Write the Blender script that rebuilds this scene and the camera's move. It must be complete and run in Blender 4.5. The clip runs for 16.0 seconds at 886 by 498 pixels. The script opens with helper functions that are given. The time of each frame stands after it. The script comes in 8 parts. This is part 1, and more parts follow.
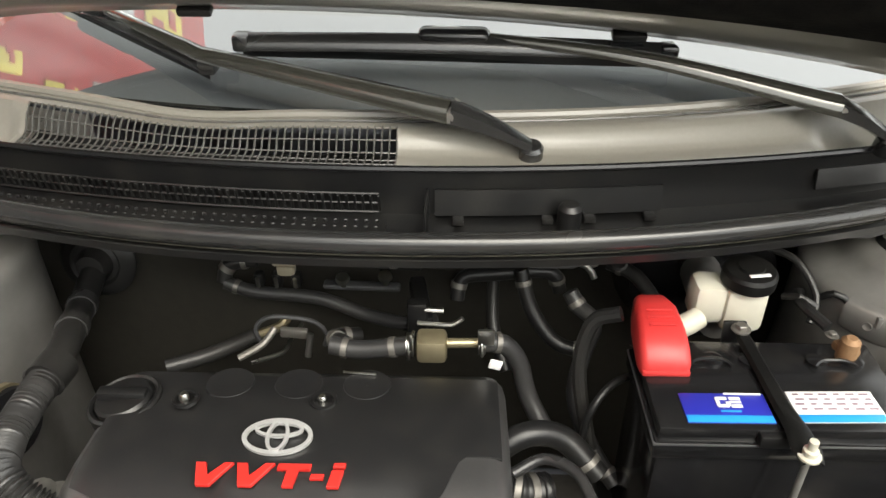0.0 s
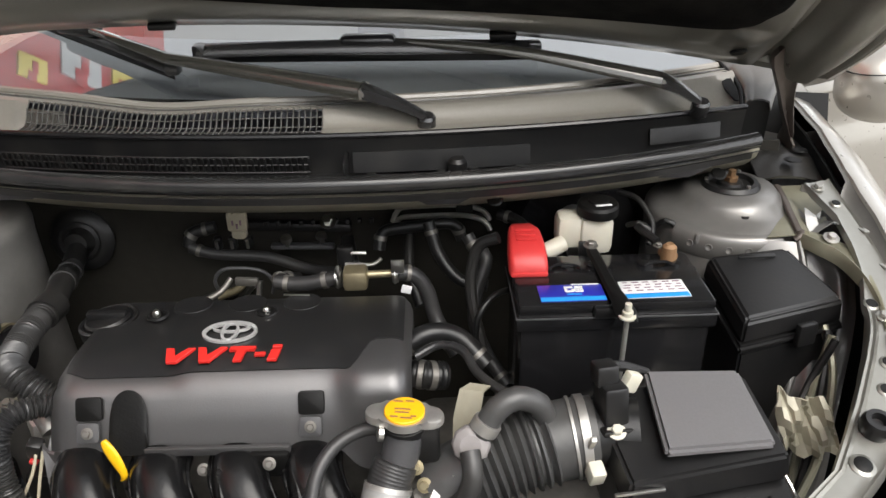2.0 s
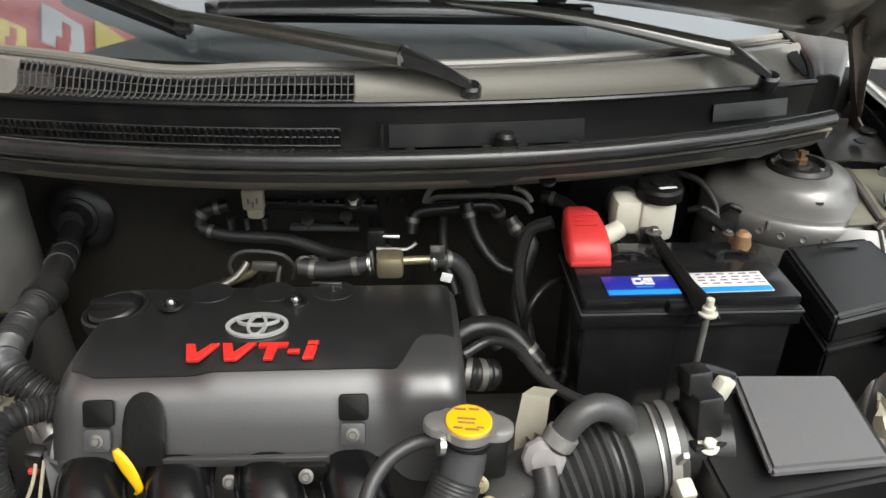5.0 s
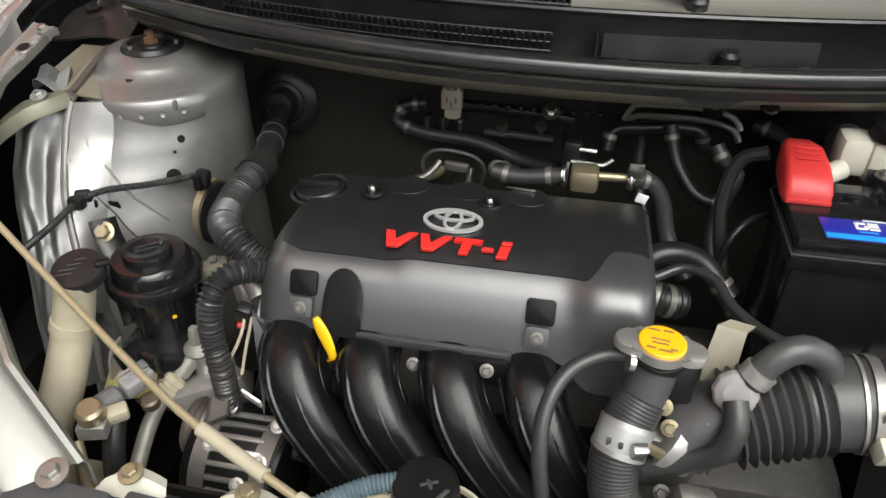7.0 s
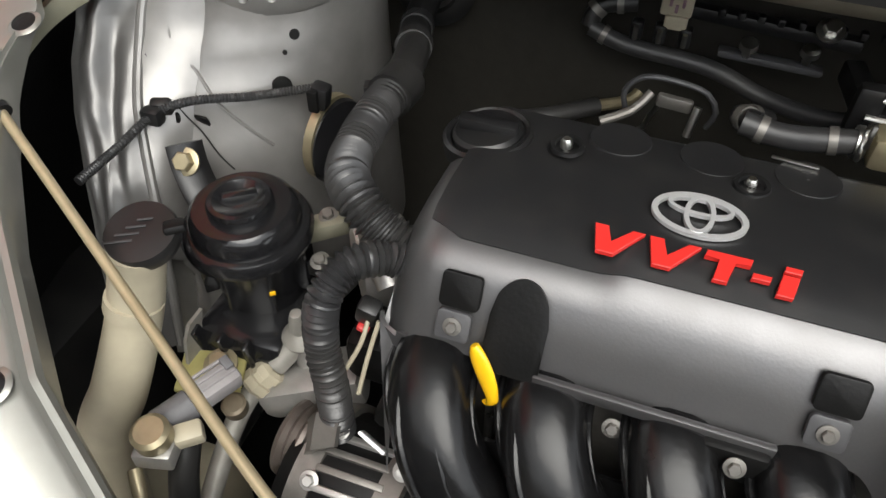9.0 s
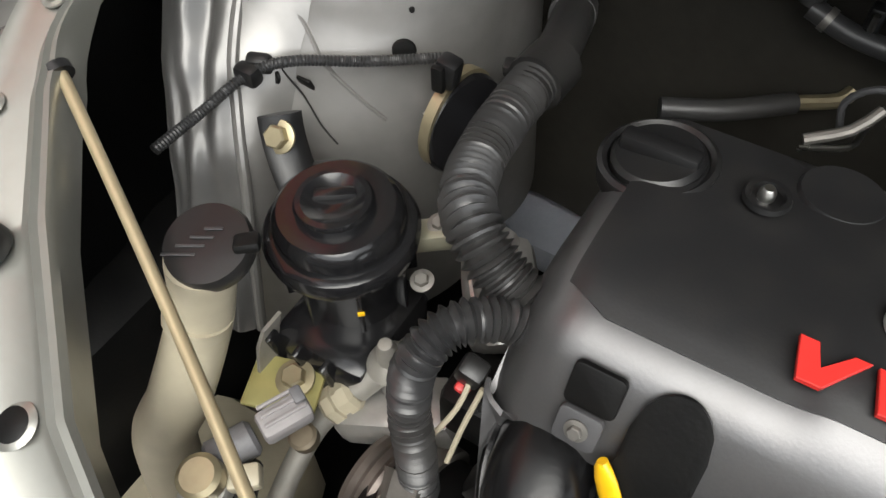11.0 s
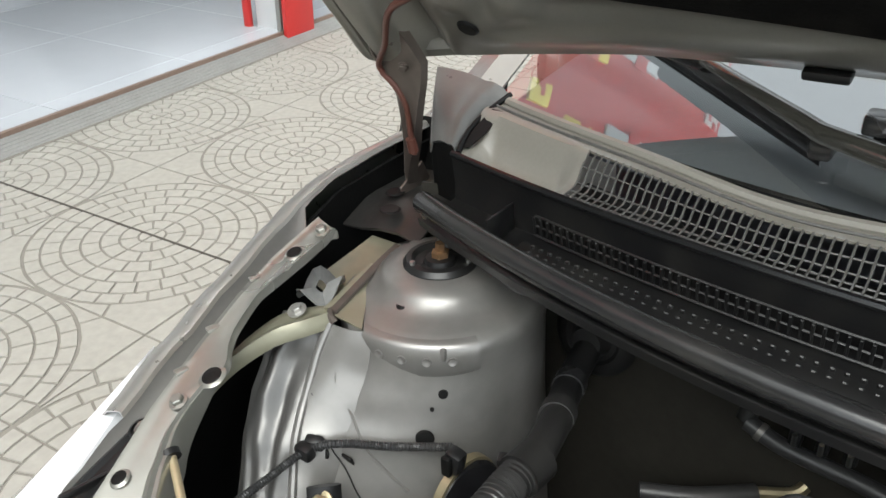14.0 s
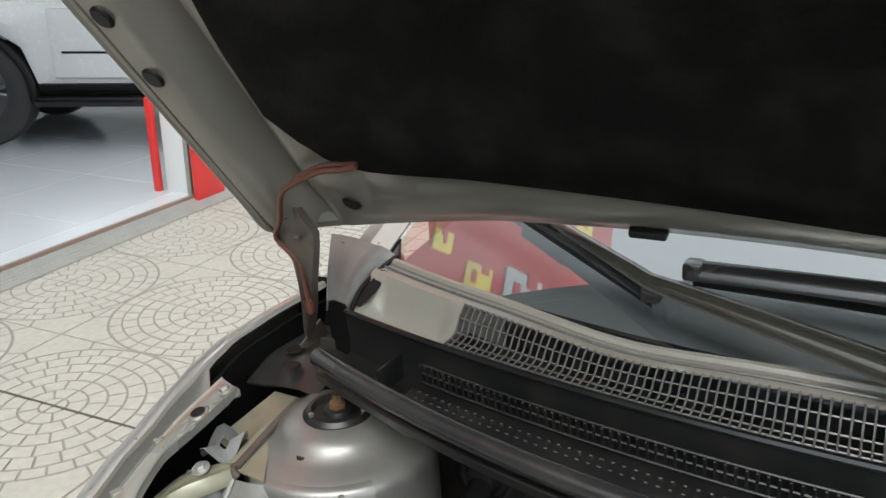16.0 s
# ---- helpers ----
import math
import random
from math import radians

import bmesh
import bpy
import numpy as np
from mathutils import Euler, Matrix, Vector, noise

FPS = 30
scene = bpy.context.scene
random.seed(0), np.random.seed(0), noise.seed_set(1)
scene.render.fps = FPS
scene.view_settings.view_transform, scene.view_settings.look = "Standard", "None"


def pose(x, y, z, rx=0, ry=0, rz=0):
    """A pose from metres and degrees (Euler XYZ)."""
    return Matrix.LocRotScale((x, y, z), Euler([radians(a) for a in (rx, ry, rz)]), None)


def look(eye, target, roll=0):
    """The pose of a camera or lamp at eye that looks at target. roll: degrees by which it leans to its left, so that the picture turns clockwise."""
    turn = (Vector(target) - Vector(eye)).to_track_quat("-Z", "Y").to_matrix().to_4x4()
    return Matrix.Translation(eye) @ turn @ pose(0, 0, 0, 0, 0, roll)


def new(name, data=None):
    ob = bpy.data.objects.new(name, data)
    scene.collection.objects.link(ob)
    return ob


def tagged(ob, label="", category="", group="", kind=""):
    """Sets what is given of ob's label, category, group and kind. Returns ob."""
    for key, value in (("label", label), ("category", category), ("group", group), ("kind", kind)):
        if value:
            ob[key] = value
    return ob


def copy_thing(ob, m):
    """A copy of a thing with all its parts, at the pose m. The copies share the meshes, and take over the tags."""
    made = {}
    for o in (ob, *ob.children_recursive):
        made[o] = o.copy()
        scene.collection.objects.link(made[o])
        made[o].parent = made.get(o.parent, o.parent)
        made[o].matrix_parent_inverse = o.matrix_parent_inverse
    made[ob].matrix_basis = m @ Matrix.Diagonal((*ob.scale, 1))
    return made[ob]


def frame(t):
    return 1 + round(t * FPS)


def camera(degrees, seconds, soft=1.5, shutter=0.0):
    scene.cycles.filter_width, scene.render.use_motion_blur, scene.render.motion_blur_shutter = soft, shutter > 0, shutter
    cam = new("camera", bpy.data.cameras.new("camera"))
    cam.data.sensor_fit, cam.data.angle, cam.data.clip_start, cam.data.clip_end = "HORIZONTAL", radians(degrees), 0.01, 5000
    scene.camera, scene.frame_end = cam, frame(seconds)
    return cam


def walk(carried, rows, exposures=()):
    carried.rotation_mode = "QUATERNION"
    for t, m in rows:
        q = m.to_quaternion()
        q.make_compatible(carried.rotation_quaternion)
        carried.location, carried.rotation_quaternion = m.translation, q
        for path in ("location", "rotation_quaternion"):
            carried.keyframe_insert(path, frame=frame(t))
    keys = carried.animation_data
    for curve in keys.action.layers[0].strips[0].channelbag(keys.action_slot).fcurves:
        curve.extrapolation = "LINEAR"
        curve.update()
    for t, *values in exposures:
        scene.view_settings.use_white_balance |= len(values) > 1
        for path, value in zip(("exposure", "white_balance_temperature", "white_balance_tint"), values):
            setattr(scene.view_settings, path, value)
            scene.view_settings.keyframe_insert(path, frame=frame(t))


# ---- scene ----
cam = camera(61.2, 16.0)
PATH = [
    (0, (0.025, -0.686, 1.341), (0.061, 0.994, 0.256), 4.8),
    (0.5, (-0.002, -0.862, 1.358), (-0.036, 0.835, 0.3), 3.9),
    (1, (0.037, -0.956, 1.34), (0.039, 0.785, 0.356), 3.5),
    (1.5, (0.077, -0.955, 1.328), (0.11, 0.806, 0.379), 3.5),
    (2, (0.104, -0.952, 1.326), (0.201, 0.816, 0.397), 3.4),
    (2.5, (0.125, -0.946, 1.335), (0.351, 0.816, 0.417), 3.2),
    (3, (0.144, -0.936, 1.335), (0.47, 0.814, 0.424), 3.4),
    (3.5, (0.155, -0.93, 1.324), (0.529, 0.811, 0.414), 3.6),
    (4, (0.128, -0.902, 1.314), (0.511, 0.835, 0.399), 4.0),
    (4.5, (0.08, -0.862, 1.293), (0.437, 0.87, 0.36), 4.8),
    (5, (0.027, -0.858, 1.28), (0.184, 0.881, 0.306), 5.1),
    (5.2, (0.019, -0.854, 1.284), (0.128, 0.875, 0.284), 5.2),
    (7.3, (-0.024, -0.868, 1.249), (-0.282, 0.704, 0.04), 5.1),
    (7.5, (-0.025, -0.858, 1.239), (-0.311, 0.692, 0.007), 4.8),
    (8, (-0.062, -0.79, 1.189), (-0.385, 0.697, -0.109), 4.9),
    (8.5, (-0.119, -0.681, 1.141), (-0.461, 0.738, -0.226), 5.6),
    (9, (-0.164, -0.617, 1.157), (-0.536, 0.702, -0.299), 5.9),
    (9.5, (-0.202, -0.559, 1.137), (-0.657, 0.654, -0.386), 6.1),
    (11.8, (-0.235, -0.479, 1.118), (-0.781, 0.517, -0.529), 3.8),
    (12, (-0.232, -0.483, 1.133), (-0.783, 0.521, -0.507), 3.9),
    (12.5, (-0.2, -0.502, 1.214), (-0.831, 0.609, -0.324), 3.3),
    (13, (-0.187, -0.509, 1.243), (-0.93, 0.757, -0.115), 3.5),
    (13.5, (-0.156, -0.521, 1.275), (-1.043, 0.812, 0.077), 2.3),
    (14, (-0.148, -0.524, 1.285), (-1.171, 0.847, 0.248), 0.9),
    (14.5, (-0.147, -0.535, 1.296), (-1.227, 0.877, 0.378), 0.4),
    (15, (-0.144, -0.531, 1.299), (-1.228, 0.935, 0.477), 0.3),
    (15.5, (-0.116, -0.544, 1.307), (-1.148, 0.999, 0.562), 0.4),
    (16, (-0.078, -0.571, 1.331), (-1.018, 1.058, 0.65), 0.7),
]
walk(cam, [(t, look(eye, target, roll)) for t, eye, target, roll in PATH], exposures=[(0.0, 1.6, 6950, 6), (0.5, 1.38, 6950, 8), (1.2, 1.2, 6750, 10), (2.0, 1.18, 6600, 10), (3.2, 1.2, 6400, 7), (5.0, 1.22, 6500, 6), (9.5, 1.12, 6500, 8), (12.1, 1.35, 6500, 7), (13.0, 1.45, 6450, 7), (13.6, 1.2, 6320, 5), (16.0, 1.17, 6300, 4)])

# ---- world and light ----
world = bpy.data.worlds.new("overcast_sky")
scene.world = world
world.use_nodes = True
wn, wl = world.node_tree.nodes, world.node_tree.links
sky = wn.new("ShaderNodeTexSky")
sky.sky_type, sky.sun_disc = "NISHITA", False
SUN_UP, SUN_TURN = radians(58), radians(150)
sky.sun_elevation, sky.sun_rotation = SUN_UP, SUN_TURN
pale = wn.new("ShaderNodeHueSaturation")
pale.inputs["Saturation"].default_value, pale.inputs["Value"].default_value = 0.12, 1.5
wl.new(sky.outputs[0], pale.inputs["Color"])
wl.new(pale.outputs[0], wn["Background"].inputs["Color"])
wn["Background"].inputs["Strength"].default_value = 0.13
sun = new("sun", bpy.data.lights.new("sun", "SUN"))
sun.data.energy, sun.data.angle, sun.data.color = 1.5, radians(45), (1.0, 0.96, 0.90)
sun.matrix_world = look((0, 0, 0), (-0.25, 0.62, -1.0))


# ---- materials ----
def mat(name, color, rough=0.5, metal=0.0, grain=40.0, vary=0.15, bump=0.1, coat=0.0, stain=0.2, rough_vary=0.12, spec=0.5, bump_scale=None, trans=0.0, depth=0.002):
    """A procedural surface: fine grain and broad stains change its colour, gloss and relief."""
    m = bpy.data.materials.new(name)
    m.use_nodes = True
    n, l = m.node_tree.nodes, m.node_tree.links
    b = n["Principled BSDF"]
    b.inputs["Metallic"].default_value = metal
    b.inputs["Specular IOR Level"].default_value = spec
    b.inputs["Coat Weight"].default_value = coat
    b.inputs["Coat Roughness"].default_value = 0.08
    if trans:
        b.inputs["Subsurface Weight"].default_value = trans
        b.inputs["Subsurface Radius"].default_value = (0.02, 0.018, 0.012)
    tc = n.new("ShaderNodeTexCoord")
    fine, broad = n.new("ShaderNodeTexNoise"), n.new("ShaderNodeTexNoise")
    fine.inputs["Scale"].default_value, fine.inputs["Detail"].default_value = grain, 4
    broad.inputs["Scale"].default_value, broad.inputs["Detail"].default_value = max(grain * 0.08, 2.0), 3
    for t in (fine, broad):
        l.new(tc.outputs["Object"], t.inputs["Vector"])
    mix1, mix2 = n.new("ShaderNodeMix"), n.new("ShaderNodeMix")
    for mx in (mix1, mix2):
        mx.data_type, mx.blend_type = "RGBA", "MIX"
    c = Vector(color)
    dark, light = c * (1 - vary), c * (1 + vary)
    mix1.inputs[6].default_value, mix1.inputs[7].default_value = (*dark, 1), (*[min(v, 0.95) for v in light], 1)
    l.new(fine.outputs[0], mix1.inputs[0])
    ramp = n.new("ShaderNodeMapRange")
    ramp.inputs[1].default_value, ramp.inputs[2].default_value = 0.45, 0.75
    ramp.inputs[3].default_value, ramp.inputs[4].default_value = 0.0, stain
    l.new(broad.outputs[0], ramp.inputs[0])
    l.new(ramp.outputs[0], mix2.inputs[0])
    l.new(mix1.outputs[2], mix2.inputs[6])
    dust = c * 0.6 + Vector((0.06, 0.055, 0.045))
    mix2.inputs[7].default_value = (*dust, 1)
    l.new(mix2.outputs[2], b.inputs["Base Color"])
    rr = n.new("ShaderNodeMapRange")
    rr.inputs[3].default_value, rr.inputs[4].default_value = max(rough - rough_vary, 0.02), min(rough + rough_vary, 1)
    l.new(broad.outputs[0], rr.inputs[0])
    l.new(rr.outputs[0], b.inputs["Roughness"])
    if bump:
        bp = n.new("ShaderNodeBump")
        bp.inputs["Strength"].default_value, bp.inputs["Distance"].default_value = bump, depth
        if bump_scale:
            f2 = n.new("ShaderNodeTexNoise")
            f2.inputs["Scale"].default_value, f2.inputs["Detail"].default_value = bump_scale, 3
            l.new(tc.outputs["Object"], f2.inputs["Vector"])
            l.new(f2.outputs[0], bp.inputs["Height"])
        else:
            l.new(fine.outputs[0], bp.inputs["Height"])
        l.new(bp.outputs[0], b.inputs["Normal"])
    return m


M = {}
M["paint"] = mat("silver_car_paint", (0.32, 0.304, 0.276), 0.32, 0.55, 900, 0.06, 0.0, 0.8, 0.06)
# the car's silver, darkened so that the colour carries the bonnet's underside shade
M["shaded_inner_paint"] = mat("shaded_silver_inner_paint", (0.23, 0.22, 0.195), 0.34, 0.5, 300, 0.06, 0.02, 0.3, 0.15)
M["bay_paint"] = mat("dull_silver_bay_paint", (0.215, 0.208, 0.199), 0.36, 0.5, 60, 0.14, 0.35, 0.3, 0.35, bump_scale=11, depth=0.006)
M["rail_paint"] = mat("silver_rail_paint", (0.28, 0.277, 0.252), 0.32, 0.65, 80, 0.08, 0.04, 0.3, 0.25)
# fender silver made darker: the shade of the inward face is in the colour
M["shaded_flange_paint"] = mat("shaded_silver_flange_paint", (0.17, 0.165, 0.155), 0.36, 0.5, 120, 0.10, 0.03, 0.2, 0.2)
# bay silver with dents, darkened so the colour holds the side sheet's shade
M["shaded_apron_paint"] = mat("dented_shaded_apron_paint", (0.125, 0.122, 0.118), 0.36, 0.45, 50, 0.14, 0.5, 0.3, 0.3, bump_scale=9, depth=0.014)
M["shelf_paint"] = mat("dark_grey_shelf_paint", (0.022, 0.021, 0.020), 0.36, 0.1, 120, 0.35, 0.2, 0.0, 0.4)
M["clear_plastic"] = mat("cloudy_clear_plastic", (0.20, 0.20, 0.195), 0.12, 0, 90, 0.3, 0.2, 0.6, 0.3)
M["beam_paint"] = mat("dusty_olive_beam_paint", (0.30, 0.28, 0.215), 0.45, 0.15, 40, 0.25, 0.1, 0.0, 0.5)
M["yellow_primer"] = mat("yellowed_primer", (0.26, 0.25, 0.185), 0.42, 0.45, 30, 0.3, 0.05, 0.1, 0.6)
M["cover_top"] = mat("satin_black_cover_plastic", (0.013, 0.013, 0.0137), 0.40, 0, 500, 0.12, 0.04, 0.0, 0.08, 0.06)
M["cover"] = mat("gunmetal_satin_plastic", (0.138, 0.136, 0.138), 0.38, 0.75, 500, 0.06, 0.05, 0.0, 0.15, 0.06)
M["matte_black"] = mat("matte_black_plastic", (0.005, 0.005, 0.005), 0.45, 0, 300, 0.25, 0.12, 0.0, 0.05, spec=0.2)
M["black"] = mat("satin_black_plastic", (0.009, 0.009, 0.0095), 0.36, 0, 200, 0.2, 0.06, 0.0, 0.10)
M["manifold"] = mat("black_moulded_plastic", (0.006, 0.006, 0.0064), 0.24, 0, 260, 0.2, 0.08, 0.0, 0.05, spec=0.3)
M["cowl_black"] = mat("dusty_black_cowl_plastic", (0.009, 0.009, 0.0094), 0.36, 0, 250, 0.2, 0.08, 0.0, 0.15)
M["gloss_black"] = mat("gloss_black_plastic", (0.01, 0.01, 0.011), 0.18, 0, 150, 0.2, 0.02, 0.0, 0.06)
M["grey_plastic"] = mat("dark_grey_plastic", (0.055, 0.055, 0.058), 0.45, 0, 300, 0.15, 0.1, 0.0, 0.2)
M["lid_grey"] = mat("mid_grey_air_box_plastic", (0.11, 0.108, 0.112), 0.5, 0, 400, 0.1, 0.1, 0.0, 0.15)
M["rubber"] = mat("dark_rubber", (0.011, 0.011, 0.0115), 0.36, 0, 120, 0.2, 0.1, 0.0, 0.2, spec=0.4)
M["seal_rubber"] = mat("smooth_seal_rubber", (0.020, 0.020, 0.0205), 0.22, 0, 120, 0.15, 0.04, 0.0, 0.2, spec=0.6)
M["blocking_grey"] = mat("dull_grey_blocking_wall", (0.14, 0.133, 0.12), 0.85, 0, 12, 0.15, 0.1, 0.0, 0.3)
M["hose"] = mat("grey_rubber_hose", (0.026, 0.026, 0.027), 0.40, 0, 120, 0.25, 0.12, 0.0, 0.3)
M["conduit"] = mat("black_corrugated_conduit", (0.024, 0.024, 0.025), 0.30, 0, 100, 0.2, 0.05, 0.0, 0.25)
M["blue_conduit"] = mat("faded_blue_conduit", (0.085, 0.12, 0.14), 0.5, 0, 100, 0.2, 0.05, 0.0, 0.3)
M["felt"] = mat("black_felt_insulation", (0.0055, 0.0052, 0.005), 0.95, 0, 250, 0.35, 0.6, 0.0, 0.15, 0.03, 0.1)
M["dark_wall"] = mat("dark_firewall_mat", (0.023, 0.021, 0.017), 0.75, 0, 60, 0.35, 0.3, 0.0, 0.2, spec=0.3)
M["red"] = mat("red_plastic", (0.50, 0.03, 0.03), 0.42, 0, 120, 0.1, 0.05, 0.0, 0.12)
M["letter_red"] = mat("red_lettering", (0.62, 0.025, 0.02), 0.4, 0, 120, 0.05, 0.0, 0.0, 0.03)
M["emblem"] = mat("brushed_silver_emblem", (0.72, 0.72, 0.72), 0.32, 0.6, 200, 0.06, 0.02, 0.0, 0.05)
M["white_plastic"] = mat("milky_white_plastic", (0.54, 0.52, 0.44), 0.42, 0, 40, 0.12, 0.05, 0.0, 0.35, trans=0.15)
M["cream"] = mat("cream_plastic", (0.38, 0.34, 0.25), 0.45, 0, 60, 0.14, 0.05, 0.0, 0.4)
M["yellow"] = mat("yellow_plastic", (0.80, 0.46, 0.01), 0.36, 0, 60, 0.06, 0.03, 0.0, 0.08)
M["orange"] = mat("orange_sticker", (0.85, 0.42, 0.005), 0.5, 0, 80, 0.1, 0.05, 0.0, 0.1)
M["pale_band"] = mat("scuffed_pale_band", (0.34, 0.34, 0.335), 0.4, 0.3, 60, 0.3, 0.1, 0.0, 0.4)
M["dull_alu"] = mat("dusty_dull_aluminium", (0.30, 0.285, 0.255), 0.55, 0.45, 70, 0.3, 0.3, 0.0, 0.5)
M["bronze"] = mat("dull_bronze_cap", (0.16, 0.13, 0.09), 0.45, 0.5, 80, 0.25, 0.2, 0.0, 0.4)
M["sensor_grey"] = mat("dusty_lilac_grey_plastic", (0.235, 0.22, 0.22), 0.55, 0, 90, 0.2, 0.15, 0.0, 0.4)
M["steel"] = mat("bright_steel", (0.62, 0.61, 0.58), 0.3, 1, 150, 0.12, 0.05, 0.0, 0.2)
M["alu"] = mat("cast_aluminium", (0.46, 0.45, 0.43), 0.45, 0.8, 90, 0.2, 0.25, 0.0, 0.4)
M["dark_alu"] = mat("grimy_cast_aluminium", (0.20, 0.19, 0.175), 0.5, 0.7, 90, 0.3, 0.3, 0.0, 0.5)
M["wiper_arm"] = mat("black_wiper_arm_paint", (0.07, 0.068, 0.058), 0.20, 0.5, 120, 0.2, 0.02, 0.8, 0.1, spec=0.9)
M["brass"] = mat("yellow_zinc_metal", (0.36, 0.31, 0.20), 0.42, 0.75, 90, 0.2, 0.1, 0.0, 0.4)
M["zinc_yellow"] = mat("yellow_passivated_plate", (0.42, 0.38, 0.15), 0.4, 0.3, 60, 0.2, 0.1, 0.0, 0.4)
M["rod"] = mat("tan_painted_rod", (0.42, 0.35, 0.22), 0.4, 0.5, 90, 0.15, 0.05, 0.0, 0.3)
M["rust"] = mat("rusty_brown_tube", (0.10, 0.038, 0.028), 0.36, 0, 90, 0.3, 0.1, 0.0, 0.3)
M["rust_steel"] = mat("dull_brownish_steel", (0.12, 0.10, 0.088), 0.42, 0.5, 60, 0.25, 0.1, 0.0, 0.4)
M["copper"] = mat("corroded_terminal", (0.30, 0.17, 0.085), 0.6, 0.4, 120, 0.35, 0.4, 0.0, 0.4)
M["label_blue"] = mat("blue_label", (0.02, 0.025, 0.33), 0.35, 0, 60, 0.05, 0.0, 0.2, 0.05)
M["label_cyan"] = mat("light_blue_label", (0.02, 0.30, 0.75), 0.35, 0, 60, 0.05, 0.0, 0.2, 0.05)
M["label_white"] = mat("white_label", (0.75, 0.75, 0.76), 0.4, 0, 60, 0.04, 0.0, 0.2, 0.05)
M["print_dark"] = mat("dark_print", (0.20, 0.12, 0.16), 0.5, 0, 60, 0.05, 0.0, 0.0, 0.05)
M["cowl"] = mat("weathered_grey_cowl_plastic", (0.25, 0.235, 0.205), 0.32, 0, 250, 0.08, 0.03, 0.25, 0.12, 0.05, spec=0.7)
M["grille"] = mat("dark_grey_grille_plastic", (0.10, 0.097, 0.092), 0.3, 0, 250, 0.1, 0.02, 0.2, 0.12)
M["bellows"] = mat("mid_grey_bellows_rubber", (0.05, 0.05, 0.05), 0.42, 0, 120, 0.2, 0.1, 0.0, 0.3)
M["wiper"] = mat("black_wiper_paint", (0.016, 0.016, 0.017), 0.25, 0, 120, 0.2, 0.03, 0.3, 0.1, spec=0.8)
M["bearing"] = mat("dirty_bronze_nut", (0.25, 0.15, 0.08), 0.5, 0.7, 120, 0.3, 0.3, 0.0, 0.4)
M["concrete"] = mat("beige_stamped_concrete", (0.33, 0.312, 0.278), 0.8, 0, 35, 0.18, 0.3, 0.0, 0.35)
M["joint"] = mat("grey_brown_joint_sand", (0.205, 0.19, 0.165), 0.95, 0, 120, 0.25, 0.4, 0.0, 0.3)
M["tile"] = mat("polished_white_floor_tile", (0.50, 0.52, 0.55), 0.07, 0, 6, 0.03, 0.0, 0.0, 0.05, 0.04)
M["joint_seal"] = mat("brown_black_joint_seal", (0.055, 0.048, 0.04), 0.9, 0, 90, 0.4, 0.3, 0.0, 0.5)
M["grout"] = mat("grey_grout", (0.33, 0.33, 0.33), 0.8, 0, 60, 0.15, 0.1, 0.0, 0.2)
M["sill"] = mat("grooved_aluminium_sill", (0.30, 0.295, 0.28), 0.5, 0.4, 90, 0.2, 0.1, 0.0, 0.35)
M["brown_trim"] = mat("brown_edge_strip", (0.19, 0.13, 0.10), 0.5, 0, 60, 0.15, 0.1, 0.0, 0.2)
M["white_wall"] = mat("white_painted_panel", (0.64, 0.65, 0.66), 0.45, 0, 8, 0.03, 0.02, 0.0, 0.08)
M["sign_red"] = mat("red_sign_sheet", (0.55, 0.03, 0.028), 0.35, 0, 6, 0.08, 0.0, 0.0, 0.05)
M["sign_yellow"] = mat("yellow_sign_letter", (0.85, 0.72, 0.10), 0.45, 0, 20, 0.04, 0.0, 0.0, 0.05)
M["sign_grey"] = mat("pale_grey_sign_letter", (0.62, 0.66, 0.68), 0.45, 0, 20, 0.04, 0.0, 0.0, 0.05)
M["suv_white"] = mat("white_car_paint", (0.64, 0.65, 0.66), 0.25, 0, 300, 0.02, 0.0, 0.7, 0.03)
M["tyre"] = mat("tyre_rubber", (0.03, 0.03, 0.031), 0.75, 0, 80, 0.2, 0.3, 0.0, 0.25)
M["rim"] = mat("dark_alloy_rim", (0.14, 0.14, 0.15), 0.35, 0.8, 120, 0.1, 0.03, 0.0, 0.15)
M["interior"] = mat("grey_dashboard", (0.24, 0.252, 0.285), 0.7, 0, 200, 0.12, 0.0, 0.0, 0.1)
M["lamp_clear"] = mat("clear_headlamp_cover", (0.62, 0.63, 0.65), 0.08, 0, 40, 0.04, 0.0, 0.9, 0.04)
M["chrome"] = mat("chrome", (0.8, 0.8, 0.8), 0.08, 1, 60, 0.02, 0.0, 0.0, 0.02, 0.03)
M["seat_cloth"] = mat("grey_seat_cloth", (0.22, 0.225, 0.225), 0.85, 0, 8, 0.03, 0.0, 0.0, 0.05)
M["amber"] = mat("clear_indicator_plastic", (0.40, 0.36, 0.32), 0.12, 0, 60, 0.05, 0.0, 0.5, 0.05)


